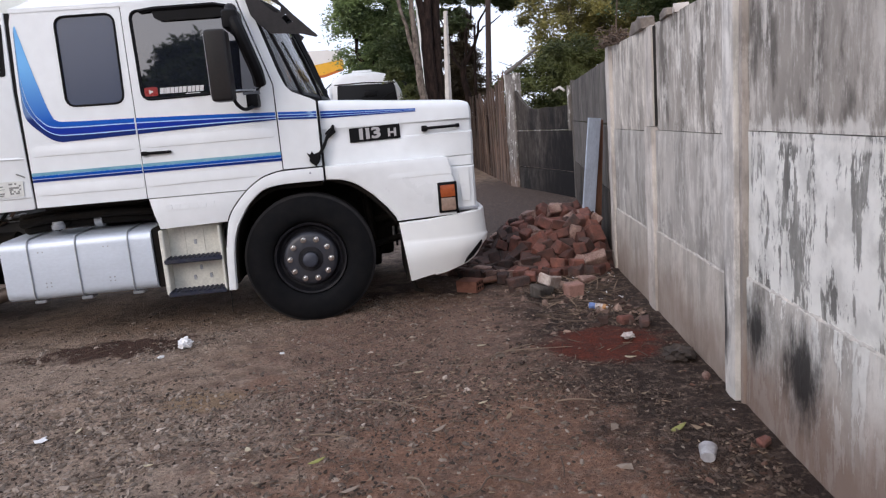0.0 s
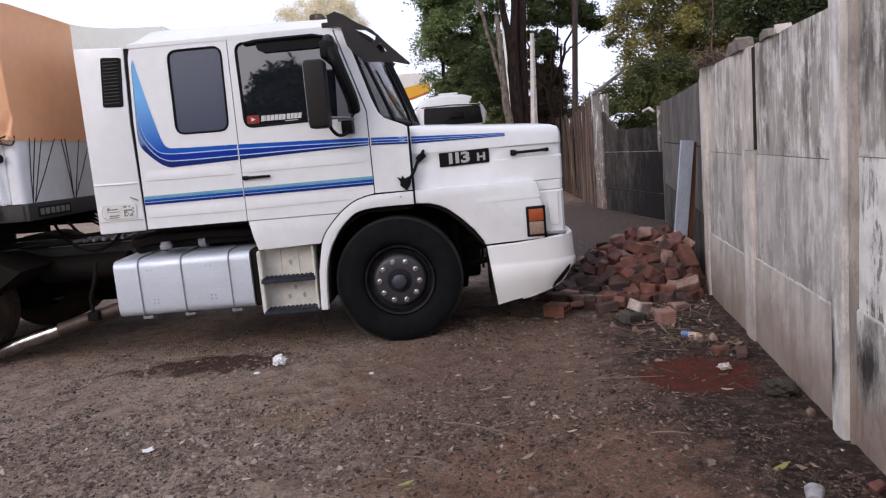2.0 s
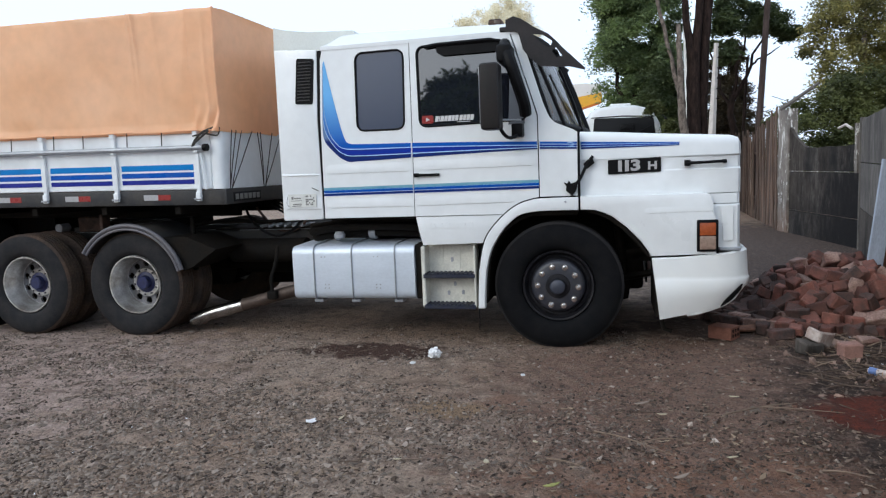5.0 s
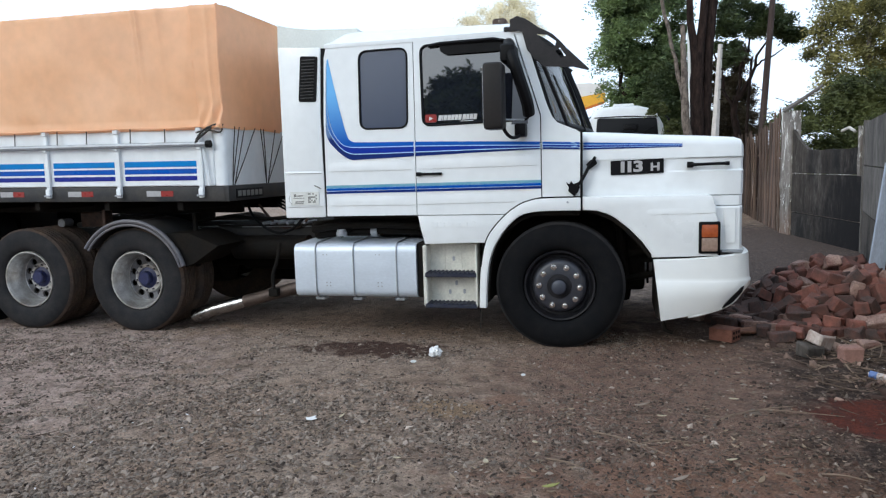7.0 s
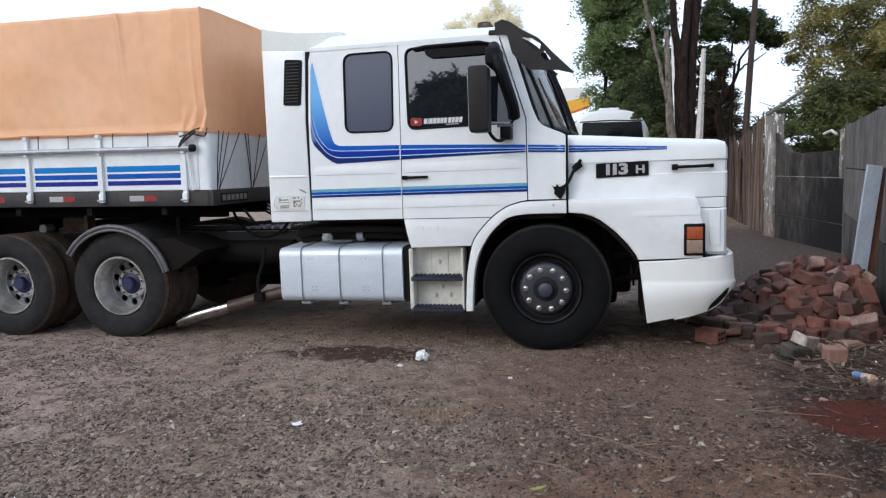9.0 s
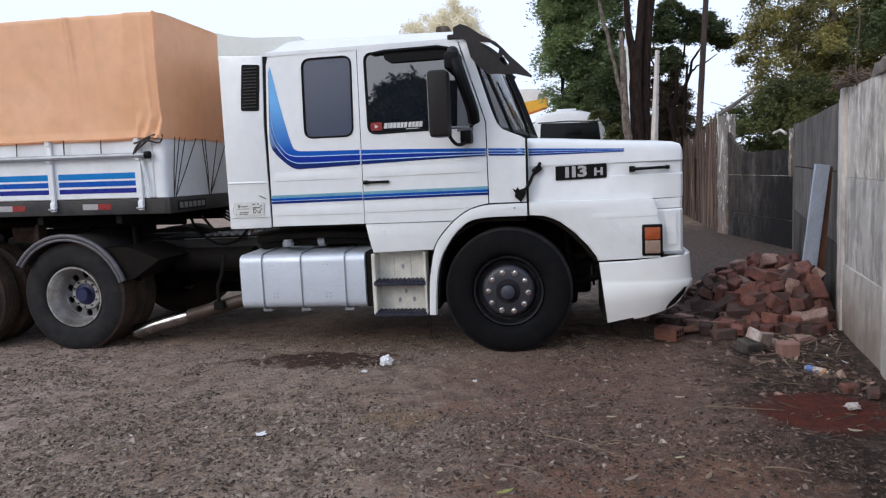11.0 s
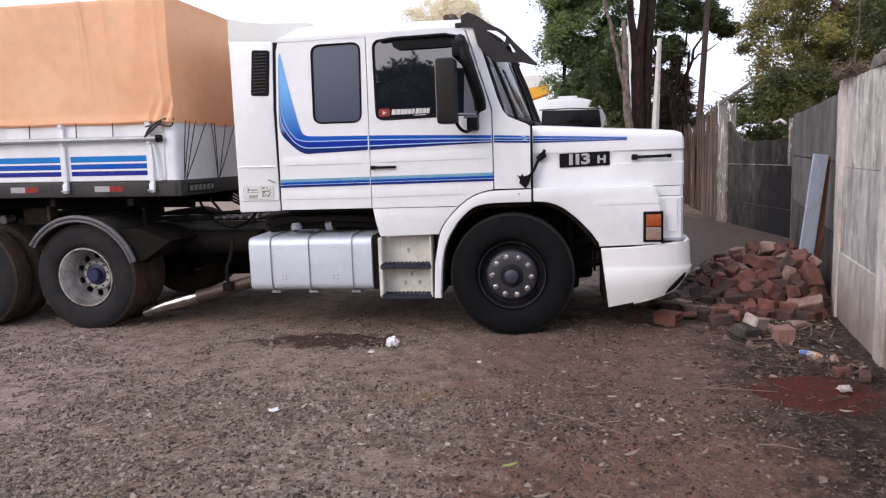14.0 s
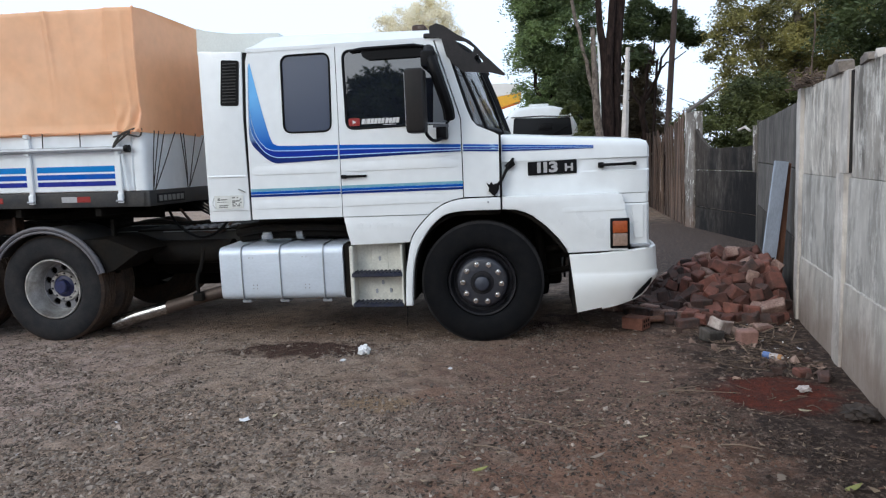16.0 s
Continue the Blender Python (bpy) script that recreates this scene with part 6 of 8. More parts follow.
for k in range(4):
    part("air_hose", tube(smooth_path([(-2.5, 0.95 + 0.12 * k, 1.5), (-2.75, 0.95 + 0.1 * k, 1.12), (-3.05, 0.98 + 0.1 * k, 1.22), (-3.1, 1.0 + 0.1 * k, 1.3)], 5), 0.012, 6), BLACK, truck)

# ---- grain trailer coupled to the tractor ----
TX = -3.0   # front face
trailer = thing("grain_trailer", (-7.5, 1.22, 0), "white drop-side grain trailer with blue stripes and an orange tarpaulin", "trailer")
TILT_T = Matrix.Translation((TX, 0, 1.35)) @ Matrix.Rotation(radians(0.8), 4, "Y") @ Matrix.Translation((-TX, 0, -1.35))


def tpart(name, bm, mt, label="", parent=None, smooth=35):
    bmesh.ops.transform(bm, matrix=TILT_T, verts=bm.verts)
    return part(name, bm, mt, parent or trailer, label, smooth)


TE = -12.4
Y0, Y1 = -0.06, 2.50
tpart("floor_frame", box(TE, TX, Y0 + 0.05, Y1 - 0.05, 1.27, 1.37, 0.01, 1), CHASSIS)
for y in (Y0, Y1 - 0.05):
    tpart("side_rail", box(TE, TX + 0.03, y, y + 0.05, 1.278, 1.415, 0.008, 2), RAILBLACK, "black steel side rail with reflectors")
fr = tpart("front_rail", box(TX - 0.02, TX + 0.05, Y0, Y1, 1.278, 1.42, 0.012, 2), RAILBLACK)
plq = tpart("maker_plate", box(TX + 0.05, TX + 0.056, 0.06, 0.575, 1.30, 1.388, 0.002, 1), BLACK, "small maker's plate with blank blocks", fr)
for k in range(6):
    tpart("plate_block", box(TX + 0.057, TX + 0.059, 0.085 + k * 0.08, 0.145 + k * 0.08, 1.318, 1.37, 0.001, 1), GREYPRINT, "", plq)
for y in (0.75, 1.61):
    tpart("main_beam", box(TE, TX - 0.3, y, y + 0.08, 0.98 if y < 0 else 1.12, 1.268, 0.008, 1), CHASSIS)
for k in range(12):
    x = TX - 0.5 - k * 0.8
    tpart("cross_beam", box(x - 0.03, x + 0.03, Y0 + 0.06, Y1 - 0.06, 1.19, 1.266, 0.004, 1), CHASSIS)
tpart("king_pin_plate", box(-5.3, -4.0, 0.8, 1.64, 1.105, 1.13, 0.004, 1), CHASSIS)
for y in (0.45, 1.9):
    tpart("landing_leg", box(-7.55, -7.4, y, y + 0.13, 0.35, 1.27, 0.01, 1), CHASSIS)

# drop sides: boards between posts
posts = [-3.212, -4.08, -4.872, -5.72, -6.12, -6.95, -7.78, -8.61, -9.44, -10.27, -11.1, -11.93]
for y, out in ((Y0, -1), (Y1, 1)):
    ya, yb = (y, y + 0.035) if out < 0 else (y - 0.035, y)
    side = tpart("drop_side", box(TE, TX - 0.09, ya, yb, 1.42, 1.93, 0.008, 1), TRAILER_WHITE, "white drop-side boards with blue stripes")
    if out > 0:
        continue
    for k, x in enumerate(posts):
        tpart("stanchion", box(x - 0.021, x + 0.021, Y0 - 0.030, Y0, 1.345, 1.95, 0.007, 2), TRAILER_WHITE, "", side)
        tpart("hinge", box(x - 0.024, x + 0.024, Y0 - 0.045, Y0 - 0.01, 1.315, 1.40, 0.010, 2), TRAILER_WHITE, "", side)
        tpart("hinge_pin", tube([(x - 0.035, Y0 - 0.045, 1.335), (x + 0.035, Y0 - 0.045, 1.335)], 0.010, 6), STEEL, "", side)
        tpart("latch_head", box(x - 0.026, x + 0.026, Y0 - 0.045, Y0 + 0.01, 1.905, 1.955, 0.01, 2), TRAILER_WHITE, "", side)
        if k + 1 < len(posts) and posts[k] - posts[k + 1] > 0.6:
            xa, xb = posts[k + 1] + 0.055, x - 0.055
            for z0, z1, mt in ((1.597, 1.650, AZURE), (1.533, 1.579, BLUE), (1.472, 1.514, VIOLET)):
                tpart("stripe", box(xa, xb, Y0 - 0.003, Y0, z0, z1), mt, "", side)
            for f in (0.14, 0.62):
                xs = xa + (xb - xa) * f
                tpart("tie_cord", tube([(xs, Y0 - 0.03, 1.95), (xs + 0.004, Y0 - 0.045, 1.80)], 0.005, 5), ROPE, "", side)
            tpart("reflector_white", box(xb - 0.54, xb - 0.39, Y0 - 0.003, Y0, 1.325, 1.376), REFL, "", side)
            tpart("reflector_red", box(xb - 0.388, xb - 0.258, Y0 - 0.003, Y0, 1.325, 1.376), RED, "", side)
    for xa, xb in ((-3.10, -5.60), (-6.0, -9.0), (-9.1, -12.3)):
        tpart("rope_rail", tube([(xa, Y0 - 0.045, 1.797), (xb, Y0 - 0.045, 1.797)], 0.024, 8), STEEL, "grey tubular rope rail", side)
        tpart("rail_end", tube([(xa + 0.015, Y0 - 0.045, 1.797), (xa - 0.025, Y0 - 0.045, 1.797)], 0.034, 10), BLACK, "", side)
    for x in posts[:8]:
        tpart("rail_bracket", box(x - 0.02, x + 0.02, Y0 - 0.05, Y0 - 0.02, 1.75, 1.82, 0.005, 1), TRAILER_WHITE, "", side)
    for x0 in (-3.20, -5.72):
        tpart("brace", tube([(x0 + 0.03, Y0 - 0.03, 1.75), (x0 + 0.07, Y0 - 0.03, 1.42)], 0.012, 5), TRAILER_WHITE, "", side)
# front board with rounded corner posts
fb = tpart("front_board", plate(rounded([(TX - 0.10, Y0 - 0.005), (TX + 0.03, Y0 - 0.005), (TX + 0.03, Y1 + 0.005), (TX - 0.10, Y1 + 0.005)], 0.09, 6), 1.422, 1.95, axis="z"), TRAILER_WHITE, "white front board of the trailer", smooth=50)
rnd = random.Random(11)
for ya, tips in ((0.04, (0.06, 0.14)), (0.07, (0.24, 0.44)), (0.69, (0.60, 0.66)), (0.72, (0.86, 1.06)), (1.45, (1.36, 1.52)), (1.9, (1.82, 2.12))):
    for yb in tips:
        tpart("tie_rope", tube([(TX + 0.036, ya, 1.42), (TX + 0.045, (ya + yb) / 2, 1.66), (TX + 0.042, yb + (0.05 if yb > ya else 0), 1.958)], 0.0045, 5), ROPE, "", fb)


def tarp():
    """One folded sheet over the load: rounded edges, a doubled flap and folds near the front corner, slack hem."""
    bm = bmesh.new()
    NV = 36
    z0, z1 = 1.938, 3.03
    ya, yb = Y0 - 0.02, Y1 + 0.02
    # cross outline from near hem, up, over the top, down to the far hem
    line = [(0, z0 + (z1 - z0) * k / NV) for k in range(NV + 1)] + [(k / 14, z1) for k in range(1, 14)] + [(1, z1 - (z1 - z0) * k / NV) for k in range(NV + 1)]
    xs = list(np.linspace(TX + 0.03, TX - 1.6, 150)) + list(np.linspace(TX - 1.62, TX - 3.4, 70)) + list(np.linspace(TX - 3.5, TE, 60))
    g = []
    for i, x in enumerate(xs):
        row = []
        for j, (u, z) in enumerate(line):
            y = ya + (yb - ya) * u
            h = (z - z0) / (z1 - z0)
            dx = TX + 0.03 - x
            bulge = 0.02 * math.sin(math.pi * h) * math.sin(dx * 3.7 + 0.5) + 0.025 * noise.noise((x * 0.9, z * 0.8, u * 2)) + 0.012 * noise.noise((x * 2.5, z * 2.5, 5 + u))
            bulge += 0.009 * noise.noise((x * 5.0 + z * 3.0, z * 4.0 - x, 3 + u)) * (1.2 - h) + 0.008 * noise.noise((x * 1.3, z * 9.0, 8)) * max(0, 1 - h * 3)
            fold = 0.0
            for c, wd, am, sl in ((0.07, 0.022, 0.020, 0.03), (0.40, 0.10, 0.022, -0.16), (0.50, 0.05, 0.026, 0.10), (0.76, 0.020, 0.026, 0.05), (0.83, 0.02, 0.022, 0.02), (1.3, 0.16, 0.012, -0.3), (2.4, 0.2, 0.014, 0.3), (3.3, 0.12, 0.012, -0.2)):
                q = (dx - c - sl * h) / wd
                fold += am * math.exp(-abs(q) ** 1.3) * (0.25 + 0.75 * (1 - h) if c < 0.4 else 0.08 + 0.92 * h ** 1.6)
            if dx < 0.225 + 0.03 * h:
                fold += 0.016  # the flap folded round the corner lies over the side sheet
            low = max(0.0, 1 - dx / 0.30) * max(0.0, 1 - h / 0.25)
            fold += 0.035 * low * math.sin((dx * 1.2 + h * 0.6) * 45)
            hem = 0.010 * noise.noise((x * 4, 1.5, u)) * max(0, 1 - h * 6) + (0.010 if h < 0.045 else 0)
            if u in (0, 1):
                yy = y + (-1 if u == 0 else 1) * (bulge + fold + hem)
                zz = z + (0.003 * math.sin(dx * 7.5) + 0.004 * noise.noise((dx * 2.2, 4, 4))) * max(0, 1 - h * 5)
            else:
                yy, zz = y, z + 0.02 * noise.noise((x * 0.8, y * 0.8, 2))
            if h >= 0.999 and u in (0, 1):
                zz -= 0.02
                yy += 0.012 * (1 if u == 0 else -1)
            row.append(bm.verts.new((x, yy, zz)))
        g.append(row)
    for i in range(len(xs) - 1):
        for j in range(len(line) - 1):
            bm.faces.new((g[i][j], g[i + 1][j], g[i + 1][j + 1], g[i][j + 1]))
    for r, sgn in ((g[0], 1), (g[-1], -1)):
        near, far = r[:NV + 1], r[:-(NV + 2):-1]
        prev = near
        for k in range(1, 15):
            u = k / 14
            if k < 14:
                row = []
                for q in range(NV):
                    a, c = near[q].co, far[q].co
                    y = a.y + (c.y - a.y) * u
                    z = a.z + (c.z - a.z) * u
                    b = sgn * (0.03 * math.sin(math.pi * q / NV) * math.sin(math.pi * u) + 0.022 * noise.noise((y * 2.2, z * 2.2, 9)))
                    row.append(bm.verts.new((a.x + b, y, z - (0.008 * math.sin(y * 8) if q == 0 else 0))))
                row.append(r[NV + k])
            else:
                row = far
            for q in range(NV):
                bm.faces.new((prev[q], prev[q + 1], row[q + 1], row[q]))
            prev = row
    return bm, [tuple(v.co) for v in g[0][:NV + 1]]


sheet, corner = tarp()
tp = tpart("tarpaulin", sheet, TARP, "faded orange tarpaulin over the load", smooth=50)
tpart("tarp_seam", tube([(x + 0.004, y - 0.002, z) for x, y, z in corner], 0.013, 7), TARP, "", tp)
tpart("hem_cord", tube([(TX + 0.04 - k * 0.1, Y0 - 0.05, 1.950 + 0.004 * math.sin(k * 0.8)) for k in range(94)], 0.007, 5), TARP, "", tp)
tpart("corner_knot", tube(smooth_path([(TX - 0.02, Y0 - 0.04, 1.97), (TX - 0.12, Y0 - 0.06, 1.93), (TX - 0.2, Y0 - 0.06, 1.86), (TX - 0.24, Y0 - 0.055, 1.78), (TX - 0.2, Y0 - 0.06, 1.84), (TX - 0.06, Y0 - 0.06, 1.94)], 4), 0.010, 6), ROPE, "", tp)
tpart("corner_knot", tube(smooth_path([(TX + 0.03, Y0 - 0.02, 1.97), (TX + 0.02, Y0 - 0.045, 1.90), (TX - 0.1, Y0 - 0.06, 1.92), (TX - 0.22, Y0 - 0.055, 1.90)], 4), 0.008, 6), ROPE, "", tp)
for wx in (-10.2, -11.45):
    wheel_parts("wheel", wx, 0.0, False, trailer)
    wheel_parts("wheel", wx, 2.44, False, trailer, True)
    part("axle", tube([(wx, 0.3, 0.512), (wx, 2.1, 0.512)], 0.07, 10), CHASSIS, trailer)
for y in (0.75, 1.61):
    part("axle_hanger", box(-11.9, -9.8, y, y + 0.08, 0.56, 1.16, 0.01, 1), CHASSIS, trailer)
part("tool_box", box(-9.3, -6.6, 1.3, 1.9, 0.55, 1.25, 0.03, 2), CHASSIS, trailer, "long black tool box under the trailer")
part("spare_wheel", tube([(-6.9, 0.9, 0.85), (-6.9, 1.2, 0.85)], 0.36, 28), RUBBER, trailer)
part("side_guard", box(-9.6, -6.3, 2.3, 2.34, 0.55, 1.1, 0.01, 1), CHASSIS, trailer)

# ---- trees and what stands behind ----
def leaf_mesh(name, clumps, per, size, material, parent, seed, flat=0.6):
    """Many small leaves in uneven clumps: clumps are (centre, radius)."""
    rg = np.random.default_rng(seed)
    C = np.array([c for c, r in clumps], float)
    R = np.array([r for c, r in clumps], float)
    idx = np.repeat(np.arange(len(C)), per)
    n = len(idx)
    d = rg.normal(size=(n, 3)) * 0.52
    d[:, 2] *= flat
    d[:, 2] -= 0.25 * (d[:, 0] ** 2 + d[:, 1] ** 2)
    p = C[idx] + d * R[idx][:, None]
    a = rg.normal(size=(n, 3))
    a[:, 2] *= 0.5
    a /= np.linalg.norm(a, axis=1)[:, None]
    b = rg.normal(size=(n, 3))
    b -= a * (a * b).sum(1)[:, None]
    b /= np.linalg.norm(b, axis=1)[:, None]
    s = size * (0.6 + 0.8 * rg.random(n))[:, None]
    v = np.stack([p - a * s, p + b * s * 0.38, p + a * s, p - b * s * 0.38], 1).reshape(-1, 3)
    return raw_mesh(name, v.tolist(), np.arange(4 * n).reshape(-1, 4).tolist(), material, parent)


def limb(a, c, r0, r1, bend, seed, n=6):
    rnd = random.Random(seed)
    A, C = Vector(a), Vector(c)
    pts, rad = [], []
    for k in range(n + 1):
        u = k / n
        w = math.sin(math.pi * u) * bend
        pts.append(A.lerp(C, u) + Vector((rnd.uniform(-w, w), rnd.uniform(-w, w), 0)))
        rad.append(r0 + (r1 - r0) * u)
    return pts, rad


def tree(at, limbs, clumps, per, size, bark, leaf, label, seed, name="tree", group=""):
    """limbs: (from, to, radius at foot, radius at tip, bend); clumps: (centre, radius). All in world metres."""
    t = thing(name, at, label, "tree" if name == "tree" else "bush")
    tagged(t, label, "tree" if name == "tree" else "bush", group)
    bm = bmesh.new()
    for k, (a, c, r0, r1, bend) in enumerate(limbs):
        pts, rad = limb(a, c, r0, r1, bend, seed * 31 + k)
        tube(pts, 0.1, 9, bm, radii=rad)
    part("trunk", bm, bark, t, "", 60)
    leaf_mesh("crown", clumps, per, size, leaf, t, seed)
    return t


def cloud(centre, spread, count, r, seed):
    """Clump centres scattered through an egg-shaped crown, uneven at the rim."""
    rnd = random.Random(seed)
    out = []
    while len(out) < count:
        p = Vector((rnd.uniform(-1, 1), rnd.uniform(-1, 1), rnd.uniform(-1, 1)))
        if p.length < 1 and p.length > 0.25:
            out.append(((centre[0] + p.x * spread[0], centre[1] + p.y * spread[1], centre[2] + p.z * spread[2]), r * rnd.uniform(0.6, 1.3)))
    return out


# dark group with several bare trunks, and feathery green crown beside it
tree((2.60, 14, 0),
     [((2.62, 14, 0), (2.59, 14, 2.8), 0.19, 0.175, 0.02), ((2.59, 14, 2.8), (2.57, 14, 4.3), 0.175, 0.165, 0.02), ((2.54, 14, 4.1), (2.40, 14, 5.1), 0.12, 0.09, 0.02), ((2.40, 14, 5.1), (2.22, 14, 7.5), 0.09, 0.06, 0.04),
      ((2.62, 14, 4.1), (2.76, 14, 5.8), 0.12, 0.095, 0.02), ((2.76, 14, 5.8), (2.95, 14, 8.5), 0.075, 0.05, 0.04), ((2.81, 14.15, 0), (2.81, 14.15, 2.8), 0.15, 0.14, 0.02), ((2.81, 14.15, 2.8), (2.87, 14.15, 4.4), 0.14, 0.125, 0.02), ((2.87, 14.15, 4.4), (3.0, 14.15, 5.8), 0.125, 0.115, 0.02), ((3.03, 14.15, 5.8), (3.2, 14.15, 8.2), 0.10, 0.06, 0.04),
      ((2.85, 14.1, 4.3), (2.88, 14.1, 6.4), 0.07, 0.05, 0.03)],
     cloud((2.9, 14.5, 9.0), (1.8, 1.6, 1.8), 30, 0.7, 1) + cloud((3.45, 14.8, 5.0), (0.32, 0.4, 1.0), 16, 0.22, 71) + cloud((2.1, 14.6, 6.6), (0.7, 0.6, 0.6), 14, 0.35, 72), 300, 0.07, BARK, LEAF_DARK, "tall dark-barked tree with several trunks", 1)
tree((2.36, 13.7, 0), [((2.40, 13.7, 0), (2.34, 13.7, 2.1), 0.12, 0.11, 0.02), ((2.34, 13.7, 2.1), (2.25, 13.7, 3.1), 0.11, 0.10, 0.02), ((2.25, 13.7, 3.1), (2.21, 13.7, 4.1), 0.10, 0.075, 0.02), ((2.21, 13.7, 4.1), (2.18, 13.7, 4.98), 0.075, 0.06, 0.02), ((2.20, 13.75, 3.3), (1.90, 13.75, 4.55), 0.06, 0.05, 0.03), ((1.90, 13.75, 4.55), (1.66, 13.75, 5.7), 0.05, 0.045, 0.03), ((1.66, 13.75, 5.7), (1.45, 13.75, 6.8), 0.045, 0.03, 0.04)],
     cloud((1.5, 13.9, 6.9), (0.9, 0.9, 0.6), 12, 0.42, 2) + cloud((1.95, 13.9, 4.2), (0.10, 0.12, 0.35), 5, 0.14, 73), 250, 0.06, PALEBARK, LEAF_A, "slim tree with pale lichened bark", 2)
tree((1.1, 19.6, 0), [((1.1, 19.6, 0), (1.05, 19.6, 3.5), 0.18, 0.12, 0.05), ((1.05, 19.6, 3.3), (0.2, 19.6, 5.8), 0.09, 0.03, 0.1), ((1.05, 19.6, 3.3), (1.9, 19.6, 5.6), 0.09, 0.03, 0.1)],
     cloud((1.35, 19.6, 5.7), (1.45, 1.2, 2.5), 130, 0.38, 3) + cloud((1.85, 19.8, 3.6), (1.5, 0.9, 1.2), 70, 0.36, 13) + cloud((1.1, 19.6, 7.2), (1.1, 1.2, 1.0), 45, 0.36, 23), 500, 0.058, BARK, LEAF_A, "feathery bright green tree beyond the trucks", 3)
tree((4.0, 17, 0), [((4.0, 17, 0), (4.0, 17, 3.4), 0.14, 0.09, 0.1), ((4.0, 17, 3.2), (5.0, 17, 5.2), 0.07, 0.02, 0.12), ((4.0, 17, 3.0), (4.4, 17, 5.4), 0.06, 0.02, 0.15), ((4.0, 17, 2.8), (3.3, 17, 5.0), 0.06, 0.02, 0.12), ((4.5, 17, 4.2), (5.3, 17, 4.7), 0.035, 0.012, 0.1)],
     cloud((4.95, 17, 5.45), (0.72, 0.6, 0.42), 30, 0.22, 4) + cloud((5.5, 17, 5.1), (0.32, 0.3, 0.16), 8, 0.14, 64) + cloud((4.1, 17, 6.0), (0.5, 0.6, 0.35), 12, 0.22, 14), 420, 0.05, BARK, LEAF_DARK, "sparse dark tree with bare twisted branches", 4)
# reddish brown scrub below it
tree((3.7, 18.5, 0), [((3.7, 18.5, 0), (3.7, 18.5, 1.6), 0.07, 0.03, 0.1)], cloud((3.9, 18.5, 2.0), (1.3, 1.0, 1.5), 60, 0.32, 5) + cloud((4.2, 18.5, 3.1), (0.5, 0.6, 1.2), 48, 0.26, 55) + cloud((3.7, 17.9, 3.4), (0.35, 0.5, 1.4), 30, 0.26, 56) + cloud((4.0, 17.9, 4.5), (0.45, 0.5, 0.8), 20, 0.20, 57), 400, 0.045, BARK, leaves("brownish_scrub", (0.030, 0.022, 0.015), (0.13, 0.10, 0.055)), "dense brownish scrub behind the trunks", 5, "bush")
tree((1.5, 21, 0), [((1.5, 21, 0), (1.5, 21, 1.4), 0.07, 0.03, 0.1)], cloud((1.6, 21, 1.9), (2.2, 1.0, 1.7), 70, 0.40, 6) + cloud((2.2, 18.4, 3.5), (0.75, 0.5, 1.25), 60, 0.30, 66), 400, 0.05, BARK, LEAF_DARK, "dense dark green bush", 6, "bush")
# green mass beyond the concrete wall
tree((8.2, 15.5, 0), [((8.2, 15.5, 0), (8.0, 15.5, 5.5), 0.20, 0.10, 0.1), ((7.0, 15, 0), (6.9, 15, 5.0), 0.07, 0.05, 0.05), ((8.9, 15, 0), (8.8, 15, 5.4), 0.06, 0.05, 0.05)],
     cloud((7.5, 15.5, 4.6), (1.9, 1.4, 2.4), 115, 0.36, 7) + cloud((9.6, 15.5, 5.0), (2.4, 1.4, 2.6), 120, 0.38, 17), 430, 0.05, PALEBARK, LEAF_B, "broad olive-green tree beyond the wall", 7)
tree((6.9, 13, 0), [((6.9, 13, 0), (6.9, 13, 1.5), 0.08, 0.03, 0.1)], cloud((6.5, 13.4, 2.1), (2.1, 1.0, 1.35), 130, 0.34, 8), 520, 0.045, BARK, LEAF_OLIVE, "dark shrub looking over the broken wall", 8, "bush")
tree((9.5, 11, 0), [((9.5, 11, 0), (9.3, 11, 5.0), 0.16, 0.07, 0.1)], cloud((9.6, 11, 4.4), (2.6, 1.4, 2.0), 130, 0.42, 9), 420, 0.055, PALEBARK, LEAF_DARK, "dark green tree close behind the wall", 9)
# pale tree far behind the cab roof, its sunlight painted into the leaf colour
tree((-7.0, 41, 0), [((-7, 41, 0), (-7, 41, 9), 0.3, 0.12, 0.1)], cloud((-6.7, 41, 10.4), (3.0, 1.8, 2.3), 80, 0.5, 10), 380, 0.075, PALEBARK, LEAF_PALE, "tree top far behind, sunlight painted into its pale leaves", 10)
# trees on the other side of the yard, behind the camera
for k, (x, y, h, w) in enumerate(((-6.3, -27, 6.0, 1.9), (-9.0, -28, 4.4, 2.0), (-3.8, -28, 4.7, 1.9), (3.6, -29, 5.0, 3.0), (9.5, -30, 5.4, 3.4), (-14.0, -32, 5.0, 3.4))):
    tree((x, y, 0), [((x, y, 0), (x, y, h * 0.6), 0.25, 0.1, 0.1)], cloud((x, y, h * 0.60), (w, 1.6, h * 0.42), 110, 0.6, 40 + k), 160, 0.19, BARK, LEAF_DARK, "broad dark tree across the yard", 40 + k, "tree", "trees across the yard")
hedge = thing("far_hedge", (0, -34, 0), "low hedge along the far side of the yard", "hedge", kind="stuff")
leaf_mesh("hedge_leaves", [((x, -34 + 0.5 * math.sin(x), 1.4 + 0.5 * math.sin(x * 0.7)), 1.6) for x in range(-40, 41, 1)], 120, 0.25, LEAF_DARK, hedge, 60)
back_hedge = thing("far_hedge", (0, 60, 0), "distant line of dark scrub", "hedge", kind="stuff")
